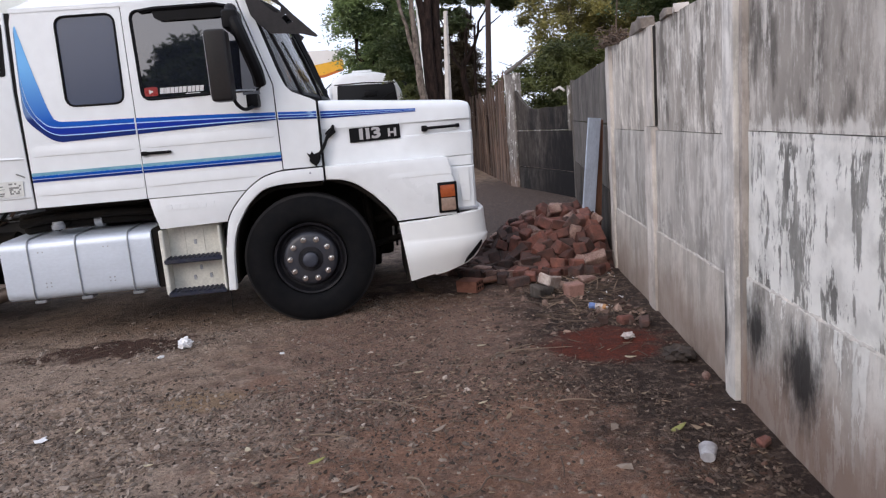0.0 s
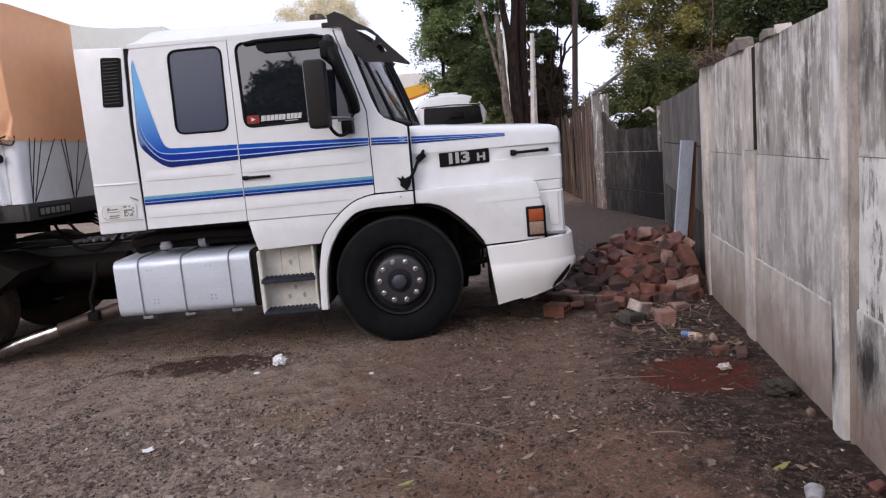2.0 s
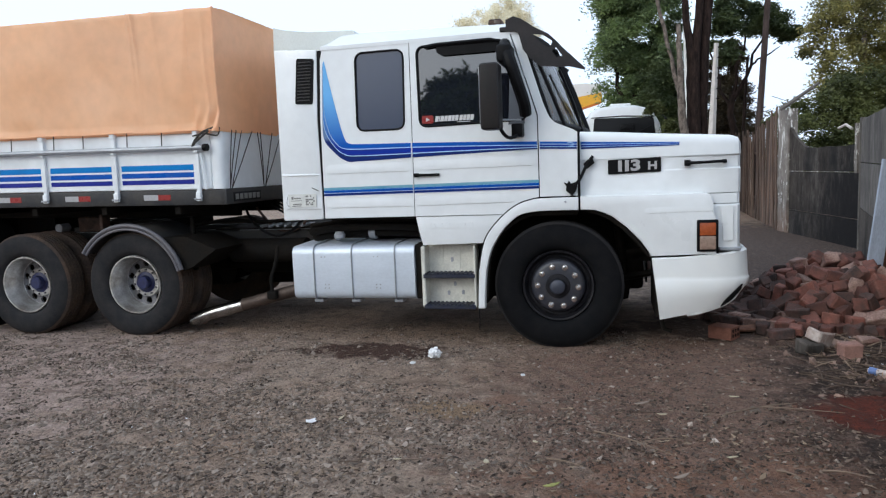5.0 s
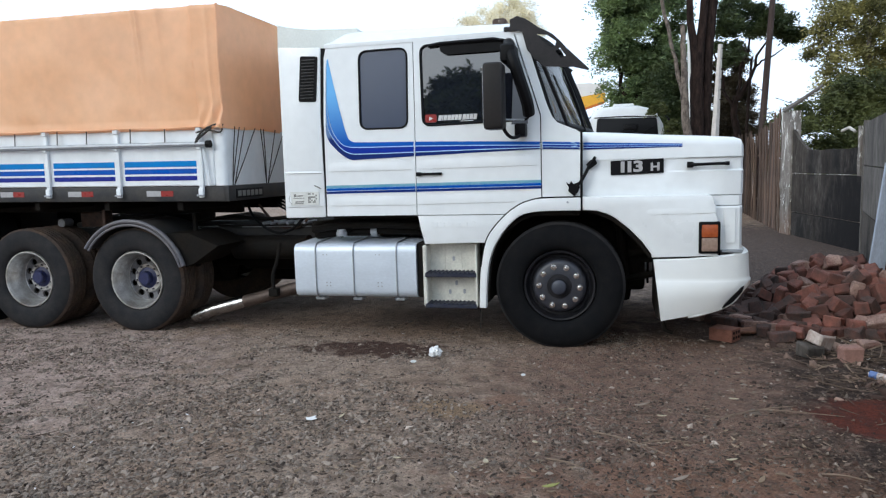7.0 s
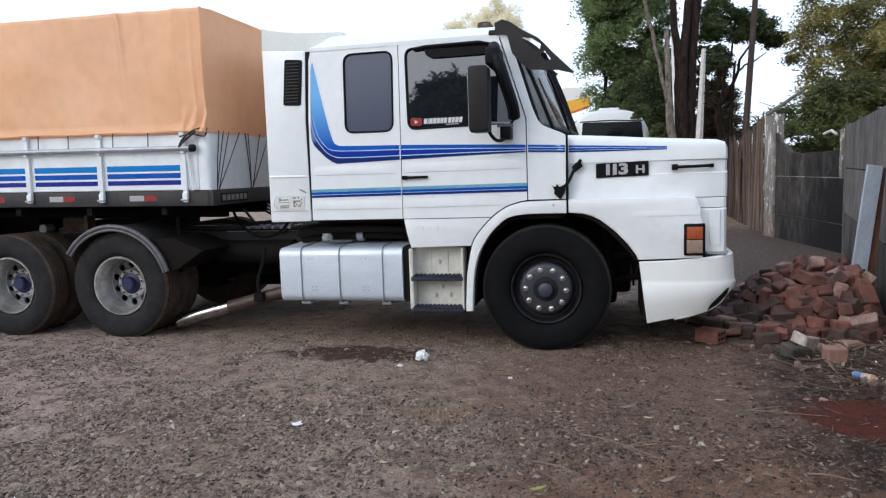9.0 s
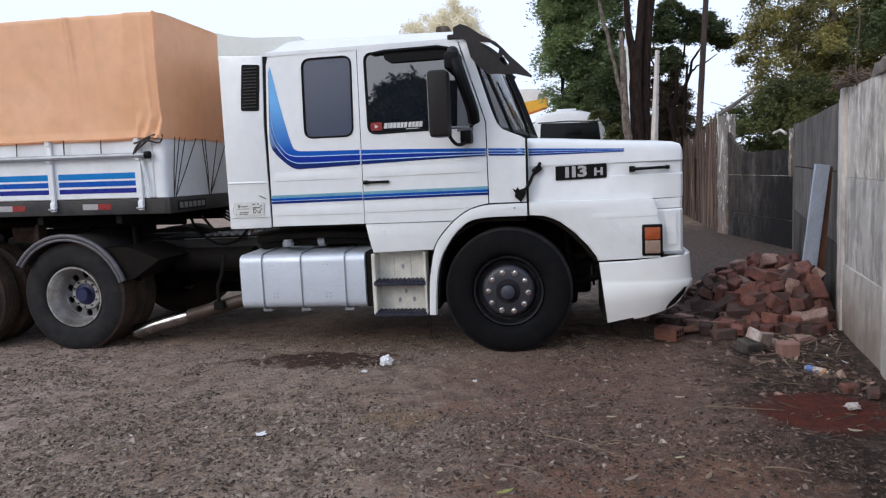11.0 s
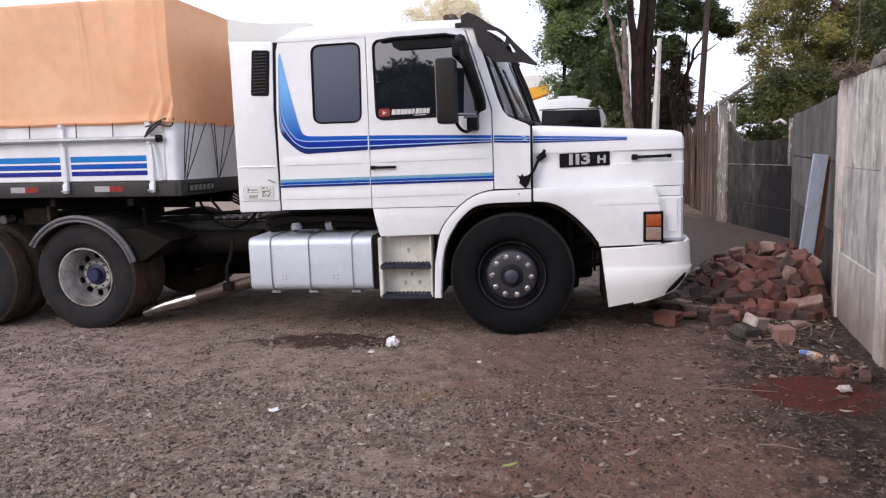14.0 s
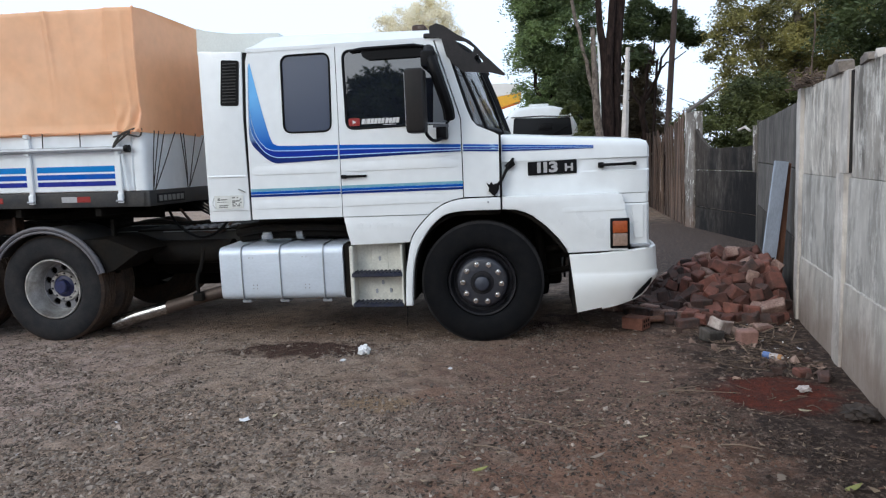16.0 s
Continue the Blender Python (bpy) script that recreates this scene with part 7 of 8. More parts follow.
leaf_mesh("hedge_leaves", [((x, 60 + 2 * math.sin(x), 0.9 + 0.3 * math.sin(x * 0.7)), 1.2) for x in range(-60, 20, 1)], 70, 0.25, LEAF_DARK, back_hedge, 61)


tree((2.35, 15.3, 0), [((2.35, 15.3, 0), (2.2, 15.3, 2.3), 0.03, 0.01, 0.05)], cloud((2.15, 15.3, 2.35), (0.35, 0.3, 0.5), 14, 0.2, 12) + cloud((1.72, 15.4, 2.98), (0.26, 0.2, 0.16), 9, 0.11, 15), 260, 0.045, BARK, LEAF_OLIVE, "small leafy sapling beside the white truck", 12, "bush")


def pole(name, a, c, r0, r1, mt, label, sides=10):
    bm = tube([a, ((a[0] + c[0]) / 2, (a[1] + c[1]) / 2, (a[2] + c[2]) / 2), c], r0, sides, radii=[r0, (r0 + r1) / 2, r1])
    return tagged(mesh_object(name, bm, mt, 50), label, "pole")


pole("utility_pole", (4.43, 16, 0), (4.97, 16, 9.5), 0.10, 0.065, POLEWOOD, "tall brown wooden utility pole")
pp = thing("concrete_post", (3.1, 13.2, 0), "slim pale concrete post with bolt holes", "post")
part("shaft", tube([(2.85, 13.2, 0), (2.945, 13.2, 2.3), (3.035, 13.2, 4.36)], 0.1, 4, radii=[0.115, 0.088, 0.055]), POLEPALE, pp)
for k in range(6):
    part("bolt", tube([(3.02 + k * 0.008, 13.12, 3.0 + k * 0.25), (3.12 + k * 0.008, 13.1, 3.0 + k * 0.25)], 0.015, 6), CHASSIS, pp)
pole("dark_post", (4.12, 16.5, 0), (4.34, 16.5, 4.4), 0.05, 0.035, BARK, "short dark wooden post")
pole("pale_mast", (2.80, 16.5, 0), (2.52, 16.5, 9.0), 0.085, 0.075, MASTWHITE, "pale mast seen between the trunks")
wire = tube(smooth_path([(4.9, 16, 3.2), (6.2, 16, 2.9), (9.0, 16, 3.6)], 6), 0.008, 4)
tagged(mesh_object("cable", wire, CHASSIS), "thin dark overhead cable", "cable")


def white_truck():
    """A white cab-over truck parked further back, seen over the bonnet."""
    t = thing("cabover_truck", (0.9, 17, 0), "white cab-over truck parked behind the bonneted one", "truck")
    front = [(-0.30, 1.0), (-0.31, 2.2), (-0.28, 2.80), (-0.16, 3.03), (0.10, 3.16), (0.5, 3.205), (1.15, 3.19), (1.50, 3.10), (1.72, 2.93), (1.88, 2.62), (1.96, 2.2), (1.98, 1.0)]
    bm = bmesh.new()
    rings = []
    for y, f in ((15.96, 0.90), (15.99, 0.955), (16.06, 0.985), (16.2, 1.0), (18.0, 1.0)):
        rings.append([bm.verts.new((0.83 + (x - 0.83) * f, y, 1.9 + (z - 1.9) * f)) for x, z in front])
    for a, c in zip(rings, rings[1:]):
        for k in range(len(front)):
            bm.faces.new((a[k], a[(k + 1) % len(front)], c[(k + 1) % len(front)], c[k]))
    bm.faces.new(rings[0]), bm.faces.new(rings[-1][::-1])
    part("cab_body", bm, WHITE, t, "", 50)
    part("roof_hatch", box(0.45, 1.05, 16.3, 17.2, 3.19, 3.27, 0.03, 2), WHITE, t)
    part("windscreen", plate(rounded([(-0.06, 2.30), (1.74, 2.27), (1.68, 2.80), (-0.02, 2.84)], 0.06, 3), 15.93, 15.99), DARKGLASS, t, "dark windscreen")
    part("screen_line", tube([(-0.10, 15.95, 2.86), (0.8, 15.95, 2.875), (1.70, 15.95, 2.82)], 0.016, 5), BLACK, t)
    part("lower_front", box(-0.15, 1.85, 15.9, 15.96, 0.9, 2.2, 0.03, 2), WHITE, t)
    part("bumper", box(-0.2, 2.0, 15.85, 16.1, 0.4, 0.88, 0.05, 2), WHITE, t)
    for x in (-0.42, 1.97):
        part("mirror", box(x, x + 0.1, 15.72, 15.9, 2.2, 2.75, 0.03, 2), BLACK, t)
        part("mirror_bracket", tube([(x + 0.05, 15.8, 2.75), (0.83 + (x - 0.78) * 0.86, 15.95, 2.9)], 0.018, 5), BLACK, t)
    part("dash_clutter", box(0.75, 1.15, 15.90, 15.95, 2.45, 2.62, 0.04, 2), BLACK, t)
    for k in range(2):
        part("wiper", tube([(0.4 + 0.7 * k, 15.9, 2.3), (0.9 + 0.7 * k, 15.9, 2.55)], 0.015, 5), BLACK, t)
    for x in (-0.1, 1.6):
        for y in (16.5, 19.5):
            part("tyre", tube([(x, y, 0.5), (x + 0.3, y, 0.5)], 0.5, 24), RUBBER, t)
    part("chassis", box(0.4, 1.4, 16.2, 21, 0.6, 0.9, 0.02, 1), CHASSIS, t)


white_truck()


def canopy():
    t = thing("yard_canopy", (-3.5, 28, 0), "white canopy roof with a yellow edge band", "canopy")
    part("roof_slab", plate([(-9, 26), (0.05, 26), (-0.2, 32), (-9, 32)], 4.80, 4.95, axis="z"), CANOPYWHITE, t)
    part("fascia_edge", plate([(-9, 3.55), (-0.76, 3.84), (0.02, 4.06), (0.12, 4.15), (0.06, 4.17), (-0.76, 3.94), (-9, 3.65)], 25.86, 26.0), CANOPYORANGE, t, "orange lower edge")
    part("fascia_band", plate([(-9, 3.66), (-0.76, 3.945), (0.06, 4.175), (0.13, 4.22), (0.10, 4.55), (-1.2, 4.36), (-9, 4.1)], 25.88, 26.0), CANOPY, t, "yellow edge band")
    part("fascia_white", plate([(-9, 4.11), (-1.2, 4.37), (0.10, 4.56), (0.06, 4.78), (-0.5, 4.98), (-9, 4.98)], 25.9, 26.0), CANOPYWHITE, t)
    for x in (-8, -2.5):
        part("column", box(x, x + 0.3, 28, 28.3, 0, 4.56, 0.02, 1), CANOPYWHITE, t)


canopy()

# ---- brick pile and litter ----
def brick_mesh(name, size, seed, mt, cut=0.0):
    bm = box(-size[0] / 2, size[0] / 2, -size[1] / 2, size[1] / 2, -size[2] / 2, size[2] / 2, 0.011, 1)
    rnd = random.Random(seed)
    off = Vector((rnd.random() * 9, rnd.random() * 9, rnd.random() * 9))
    for v in bm.verts:
        v.co += Vector((noise.noise(v.co * 13 + off), noise.noise(v.co * 11 - off), noise.noise(v.co * 12 + off * 2))) * 0.024
        if cut and v.co.x > size[0] * 0.5 - cut:
            v.co.x -= cut * rnd.uniform(0.3, 0.9)
    bmesh.ops.recalc_face_normals(bm, faces=bm.faces)
    me = bpy.data.meshes.new(name)
    bm.to_mesh(me)
    bm.free()
    me.materials.append(mt)
    return me


PC = (2.44, 1.58)


def pile_height(x, y):
    u, v = (x - PC[0]) / (1.02 if x < PC[0] else 0.95), (y - PC[1]) / 0.98
    r = math.hypot(u, v)
    wall = 0.12 * max(0, (x - 2.0))
    low = 0.35 + 0.65 * min(1.0, max(0.0, (x - 1.55) / 0.55))
    return max(0.0, 0.46 * low * (1 - r ** 1.15)) + (wall if r < 1 else 0)


def brick_pile():
    t = thing("brick_pile", (PC[0], PC[1], 0), "heap of broken red clay bricks against the wall", "brick pile")
    bm = bmesh.new()
    n = 34
    g = []
    for j in range(n + 1):
        row = []
        for i in range(n + 1):
            x, y = PC[0] - 1.15 + 1.9 * i / n, PC[1] - 1.05 + 2.1 * j / n
            lim = 2.275 + (y + 2.42) * 0.1665 - 0.01 if y < 0.55 else 2.80 + (y - 0.6) * 0.23
            x = min(x, lim)
            h = pile_height(x, y) * 0.82 - 0.05
            row.append(bm.verts.new((x, y, h + 0.03 * noise.noise((x * 9, y * 9, 1)))))
        g.append(row)
    for j in range(n):
        for i in range(n):
            bm.faces.new((g[j][i], g[j][i + 1], g[j + 1][i + 1], g[j + 1][i]))
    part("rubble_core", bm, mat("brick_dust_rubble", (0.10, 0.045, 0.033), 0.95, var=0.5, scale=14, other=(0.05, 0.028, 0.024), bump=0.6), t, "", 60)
    rnd = random.Random(21)
    forms = ((0.21, 0.122, 0.10), (0.19, 0.14, 0.108), (0.15, 0.125, 0.10), (0.17, 0.11, 0.09))
    stock = {m: [brick_mesh("brick", forms[k % 4], k + 30 * q, m, 0.05 if k % 3 == 0 else 0.015) for k in range(8)] for q, m in enumerate((BRICK, OLDBRICK, DARKBRICK))}
    made = []
    tries = 0
    while len(made) < 300 and tries < 9000:
        tries += 1
        a, r = rnd.random() * 6.283, math.sqrt(rnd.random()) * 1.12
        x, y = PC[0] + (1.12 if math.cos(a) < 0 else 0.8) * r * math.cos(a), PC[1] + 0.95 * r * math.sin(a)
        lim = 2.275 + (y + 2.42) * 0.1665 - 0.08 if y < 0.55 else 2.76 + (y - 0.6) * 0.23 - 0.05
        if x > lim or (x < 1.62 and y < 0.5) or (x < 1.3 and y < 0.75):
            continue
        h = pile_height(x, y)
        z = h + rnd.uniform(-0.03, 0.05)
        if any((x - p[0]) ** 2 + (y - p[1]) ** 2 + (z - p[2]) ** 2 < 0.104 ** 2 for p in made):
            continue
        made.append((x, y, z))
        # share of dark bricks: highest at the left, higher low down and at the back
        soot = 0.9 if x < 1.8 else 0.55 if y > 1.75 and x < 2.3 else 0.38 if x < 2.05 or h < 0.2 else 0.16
        pick = rnd.random()
        ob = new("brick", rnd.choice(stock[DARKBRICK if pick < soot else OLDBRICK if pick > 0.90 else BRICK]))
        ob.parent, ob.matrix_parent_inverse = t, t.matrix_basis.inverted()
        st = 35 if h > 0.06 else 8
        ob.matrix_basis = pose(x, y, max(z, 0.036), rnd.gauss(0, st), rnd.gauss(0, st), rnd.random() * 360)


brick_pile()


PALEMORTAR = mat("mortar_covered_brick", (0.50, 0.44, 0.40), 0.95, var=0.4, scale=14, other=(0.28, 0.20, 0.17), bump=0.6, bump_scale=60)


def loose_brick(x, y, z, rz, size, seed, mt, label, rx=0, ry=0):
    ob = new("loose_brick", brick_mesh("loose_brick", size, seed, mt, 0.01))
    ob.matrix_basis = pose(x, y, z, rx, ry, rz)
    tagged(ob, label, "brick", "loose bricks near the heap")
    return ob


hb = thing("hollow_brick", (1.36, 0.42, 0), "orange hollow clay brick lying on the ground", "brick")
part("brick_body", plate([(1.26, 0.0), (1.46, 0.0), (1.46, 0.105), (1.26, 0.105)], 0.34, 0.50, bevel=0.006), mat("orange_hollow_brick", (0.21, 0.088, 0.06), 0.9, var=0.3, scale=14, bump=0.3), hb)
for i in range(2):
    for j in range(3):
        part("brick_hole", plate(rounded([(0.365 + j * 0.045, 0.022 + i * 0.042), (0.39 + j * 0.045, 0.022 + i * 0.042), (0.39 + j * 0.045, 0.047 + i * 0.042), (0.365 + j * 0.045, 0.047 + i * 0.042)], 0.006, 2), 1.459, 1.4625, axis="x"), CHASSIS, hb)
hb.matrix_basis = Matrix.Translation((1.36, 0.42, 0)) @ Matrix.Rotation(radians(-34), 4, "Z")
loose_brick(1.91, -0.05, 0.050, 25, (0.17, 0.13, 0.10), 61, DARKCON, "dark grey concrete block piece on the ground", 4, 3)
loose_brick(2.00, 0.03, 0.112, 50, (0.21, 0.12, 0.10), 62, PALEMORTAR, "pale mortar-covered brick leaning on the block", 14, 18)
loose_brick(1.80, 0.40, 0.04, 15, (0.2, 0.10, 0.08), 71, DARKBRICK, "dark brown brick at the foot of the heap")
loose_brick(1.70, 0.62, 0.045, 75, (0.2, 0.10, 0.085), 72, DARKBRICK, "dark brown brick at the foot of the heap", 10)
loose_brick(2.42, 0.28, 0.03, 25, (0.15, 0.08, 0.05), 73, OLDBRICK, "pale brick piece among the debris", 8)
loose_brick(2.16, -0.15, 0.055, 8, (0.14, 0.12, 0.11), 63, mat("pale_orange_brick", (0.30, 0.165, 0.135), 0.9, var=0.3, scale=12, bump=0.4), "pale orange brick half on the ground")
loose_brick(2.2, 0.02, 0.04, 35, (0.18, 0.1, 0.07), 64, OLDBRICK, "mortar-stained brick on the ground", 12)
loose_brick(2.36, -1.16, 0.03, 70, (0.11, 0.08, 0.06), 65, DARKBRICK, "small red brick fragment by the wall")
loose_brick(2.27, -1.04, 0.025, 20, (0.12, 0.06, 0.05), 66, BRICK, "brick fragment beside the red soil")
loose_brick(2.14, -3.02, 0.02, 20, (0.07, 0.05, 0.045), 67, BRICK, "small red brick chip by the wall foot")
loose_brick(2.285, -2.19, 0.02, 40, (0.05, 0.042, 0.035), 75, OLDBRICK, "pale brick chip by the wall foot")
loose_brick(1.95, 0.52, 0.05, 70, (0.19, 0.1, 0.08), 68, BRICK, "red brick at the foot of the heap")
loose_brick(1.55, 0.62, 0.03, 15, (0.26, 0.12, 0.03), 69, RUSTWOOD, "flat dark slab under the bumper corner")

# crumpled paper, plastic cup, bottle, leaves
def crumple(name, at, size, mt, label, seed, flat=1.0):
    bm = bmesh.new()
    bmesh.ops.create_icosphere(bm, subdivisions=3, radius=size)
    off = Vector((seed, seed * 2.3, 1))
    for v in bm.verts:
        d = v.co.normalized()
        v.co *= 0.65 + 0.7 * abs(noise.noise(d * 2.2 + off)) + 0.35 * noise.noise(d * 5 + off)
        v.co.z = max(v.co.z * flat + size * 0.35, 0.0)
    ob = mesh_object(name, bm, mt, 25)
    ob.location = at
    ob.matrix_basis = Matrix.Translation(at)
    tagged(ob, label, "litter", "paper scraps" if name == "paper_scrap" else "")


crumple("debris_lump", (2.30, -1.84, 0.0), 0.11, mat("grey_rag_debris", (0.060, 0.045, 0.038), 0.95, var=0.5, scale=18, other=(0.03, 0.024, 0.021), bump=0.6), "grey lump of cloth and rubble by the wall foot", 11, 0.45)
crumple("crumpled_paper", (-0.975, -0.39, 0.0), 0.06, PAPER, "crumpled white paper on the gravel", 3)
crumple("paper_scrap", (-1.10, -0.62, 0.0), 0.028, PAPER, "small white paper scrap", 5, 0.4)
crumple("paper_scrap", (-0.20, -0.85, 0.0), 0.02, PAPER, "small white paper scrap", 6, 0.4)
crumple("plastic_scrap", (2.16, -1.36, 0.0), 0.05, PALEPLASTIC, "pale scrap of plastic on red soil", 8, 0.4)
bm = plate([(-0.034, -0.02), (-0.005, -0.027), (0.03, -0.022), (0.022, 0.002), (0.034, 0.022), (-0.01, 0.018), (-0.03, 0.026)], 0.0, 0.003, axis="z")
for v in bm.verts:
    v.co.z += 0.012 * noise.noise(v.co * 40) + 5 * v.co.x ** 2
sc = mesh_object("paper_square", bm, PAPER)
sc.matrix_basis = pose(-1.377, -1.942, 0.006, 6, -4, 35)
tagged(sc, "small square of white paper on the gravel", "litter")
CUPPLASTIC = mat("cloudy_plastic", (0.42, 0.41, 0.42), 0.3, var=0.25, scale=18, other=(0.26, 0.25, 0.26))
cup = thing("plastic_cup", (1.86, -3.06, 0), "crushed translucent plastic cup lying on the ground", "cup")
bm = bmesh.new()
ax = Vector((0.45, 0.89, 0)).normalized()
sd = Vector((ax.y, -ax.x, 0))
vs = []
for k in range(9):
    u = k / 8
    c = Vector((1.84, -3.10, 0.03)) + ax * u * 0.10
    vs.append([bm.verts.new(c + (sd * math.cos(a) + Vector((0, 0, 0.75)) * math.sin(a)) * (0.030 + 0.010 * u + 0.004 * noise.noise((u * 5, a * 2, 1)))) for a in np.linspace(0, 2 * math.pi, 20, endpoint=False)])
for A, B in zip(vs, vs[1:]):
    for k in range(20):
        bm.faces.new((A[k], A[(k + 1) % 20], B[(k + 1) % 20], B[k]))
bm.faces.new(vs[0][::-1])
part("cup_wall", bm, CUPPLASTIC, cup, "", 60)
bot = thing("plastic_bottle", (2.22, -0.63, 0), "flattened plastic bottle with a blue and orange label", "bottle")
def along_bottle(*ts):
    return [(2.15 + 0.12 * t, -0.57 - 0.10 * t, 0.026 - 0.004 * t) for t in ts]


part("bottle_body", tube(along_bottle(0, 0.15, 0.3, 0.75, 0.9, 1.0), 0.03, 14, radii=[0.016, 0.024, 0.022, 0.024, 0.013, 0.010]), PALEPLASTIC, bot, "", 60)
part("bottle_label", tube(along_bottle(0.05, 0.36), 0.0255, 14), BOTTLEBLUE, bot)
part("bottle_label", tube(along_bottle(0.62, 0.92), 0.0235, 14), YELLOW, bot)
CREAMLEAF = mat("bleached_cream_leaf", (0.50, 0.44, 0.31), 0.8, var=0.4, scale=30, other=(0.30, 0.24, 0.16), bump=0.1)
TANLEAF = mat("tan_dry_leaf", (0.27, 0.21, 0.165), 0.8, var=0.4, scale=30, other=(0.15, 0.11, 0.085), bump=0.1)
LEAVES = (
    (1.857, -2.771, 0.040, 20, GREENLEAF, "yellow-green leaf fallen on the soil"), (0.68, -3.15, 0.032, -40, CREAMLEAF, "bleached cream leaf on the soil"),
    (0.72, -1.59, 0.026, -30, CREAMLEAF, "bleached cream leaf on the soil"), (1.02, -2.18, 0.022, 0, CREAMLEAF, "bleached cream leaf on the soil"),
    (2.02, -1.76, 0.032, -50, CREAMLEAF, "bleached cream leaf on the red soil"), (0.75, -2.45, 0.036, 25, TANLEAF, "tan dry leaf on the soil"),
    (0.18, -3.00, 0.032, 35, TANLEAF, "tan dry leaf on the soil"), (0.31, -2.94, 0.034, 10, TANLEAF, "tan dry leaf on the soil"),
    (0.15, -2.63, 0.034, 15, GREENLEAF, "withered green leaf on the gravel"), (0.61, -1.41, 0.040, 5, TANLEAF, "tan dry leaf on the soil"),
    (1.18, -1.21, 0.028, -35, CREAMLEAF, "bleached cream leaf on the soil"), (0.02, -2.11, 0.024, -60, CREAMLEAF, "bleached cream leaf on the gravel"),
    (-0.20, -2.41, 0.034, -75, CREAMLEAF, "bleached cream leaf on the gravel"), (-0.67, -2.44, 0.022, -20, CREAMLEAF, "bleached cream leaf on the gravel"),
    (1.12, -2.40, 0.028, 60, DRYLEAF, "brown dry leaf on the soil"), (-1.20, -1.89, 0.022, 70, CREAMLEAF, "bleached cream leaf on the gravel"),
)
for x, y, sz, rz, mt, lb in LEAVES:
    sz *= 1.2
    bm = plate([(-sz, 0), (-sz * 0.5, -sz * 0.30), (sz * 0.1, -sz * 0.38), (sz * 0.7, -sz * 0.2), (sz * 1.1, 0), (sz * 0.6, sz * 0.26), (0, sz * 0.36), (-sz * 0.6, sz * 0.24)], 0.004, 0.007, axis="z")
    for v in bm.verts:
        v.co.z += 6 * v.co.y ** 2 + 4 * v.co.x ** 2 + 0.15 * v.co.x
    ob = mesh_object("fallen_leaf", bm, mt)
    ob.matrix_basis = pose(x, y, 0.009, 0, 0, rz)
    tagged(ob, lb, "leaf", "fallen leaves")


# gravel, litter and twigs, spread over the yard
def on_ground(rg, n, x0, x1, y0, y1, spare=0.97):
    x, y = rg.uniform(x0, x1, n), rg.uniform(y0, y1, n)
    wall_x = 2.275 + (y + 2.42) * 0.1665 - 0.03
    thin = np.array([noise.noise((a * 0.8, c * 0.8, 3.0)) for a, c in zip(x, y)])
    fine = np.array([noise.noise((a * 4.5, c * 4.5, 8.0)) for a, c in zip(x, y)])
    soft = np.clip((x + 0.9 - 0.6 * thin) / 1.1, 0, 1) * np.clip((0.6 - y) / 0.8, 0, 1)
    bare = np.clip((0.30 + 0.65 * thin + 0.45 * fine - 0.12 * y - 0.25) * (1 - spare * soft), 0.03, 1.0)
    rim = np.minimum(np.minimum(x - x0, x1 - x) / (x1 - x0), np.minimum(y - y0, y1 - y) / (y1 - y0)) / 0.12
    bare = bare * np.clip(rim, 0, 1)
    keep = (rg.random(n) < bare) & (x < wall_x) & ((((x - 1.98) / 0.36) ** 2 + ((y + 1.42) / 0.33) ** 2 > 1) | (rg.random(n) < 0.10)) & ((((x + 1.55) / 0.60) ** 2 + ((y + 0.24) / 0.20) ** 2 > 1) | (rg.random(n) < 0.45))
    return x[keep], y[keep]


def gravel(name, label, n, region, smin, smax, seed, mt, spare=0.97):
    rg = np.random.default_rng(seed)
    x, y = on_ground(rg, n, *region, spare)
    n = len(x)
    z = np.array([ground_height(a, c) for a, c in zip(x, y)])
    base = np.array([(1, 0.1, 0), (-0.9, -0.2, 0), (0.1, 0.8, 0), (-0.1, -0.85, 0), (0.35, -0.25, 1), (0.45, 0.4, 0.85), (-0.5, 0.3, 0.8)], float)
    tri = np.array([(0, 2, 5), (2, 6, 5), (2, 1, 6), (1, 4, 6), (1, 3, 4), (3, 0, 4), (0, 5, 4), (5, 6, 4)])
    s = smin + (smax - smin) * rg.random(n) ** 2.0
    v = base[None] * (0.6 + 0.7 * rg.random((n, 7, 1))) * s[:, None, None]
    v[:, :, 2] *= rg.uniform(0.3, 0.95, n)[:, None]
    v[:, :, 0] *= rg.uniform(0.9, 1.9, n)[:, None]
    v[:, :, 2] += v[:, :, 0] * rg.normal(0, 0.22, n)[:, None] + v[:, :, 1] * rg.normal(0, 0.22, n)[:, None]
    a = rg.uniform(0, 6.283, n)
    ca, sa = np.cos(a)[:, None], np.sin(a)[:, None]
    vx, vy = v[:, :, 0] * ca - v[:, :, 1] * sa, v[:, :, 0] * sa + v[:, :, 1] * ca
    v = np.stack([vx + x[:, None], vy + y[:, None], v[:, :, 2] + z[:, None] - 0.001], 2).reshape(-1, 3)
    f = (tri[None] + 7 * np.arange(n)[:, None, None]).reshape(-1, 3)
    ob = raw_mesh(name, v.tolist(), f.tolist(), mt)
    tagged(ob, label, "gravel", kind="stuff")


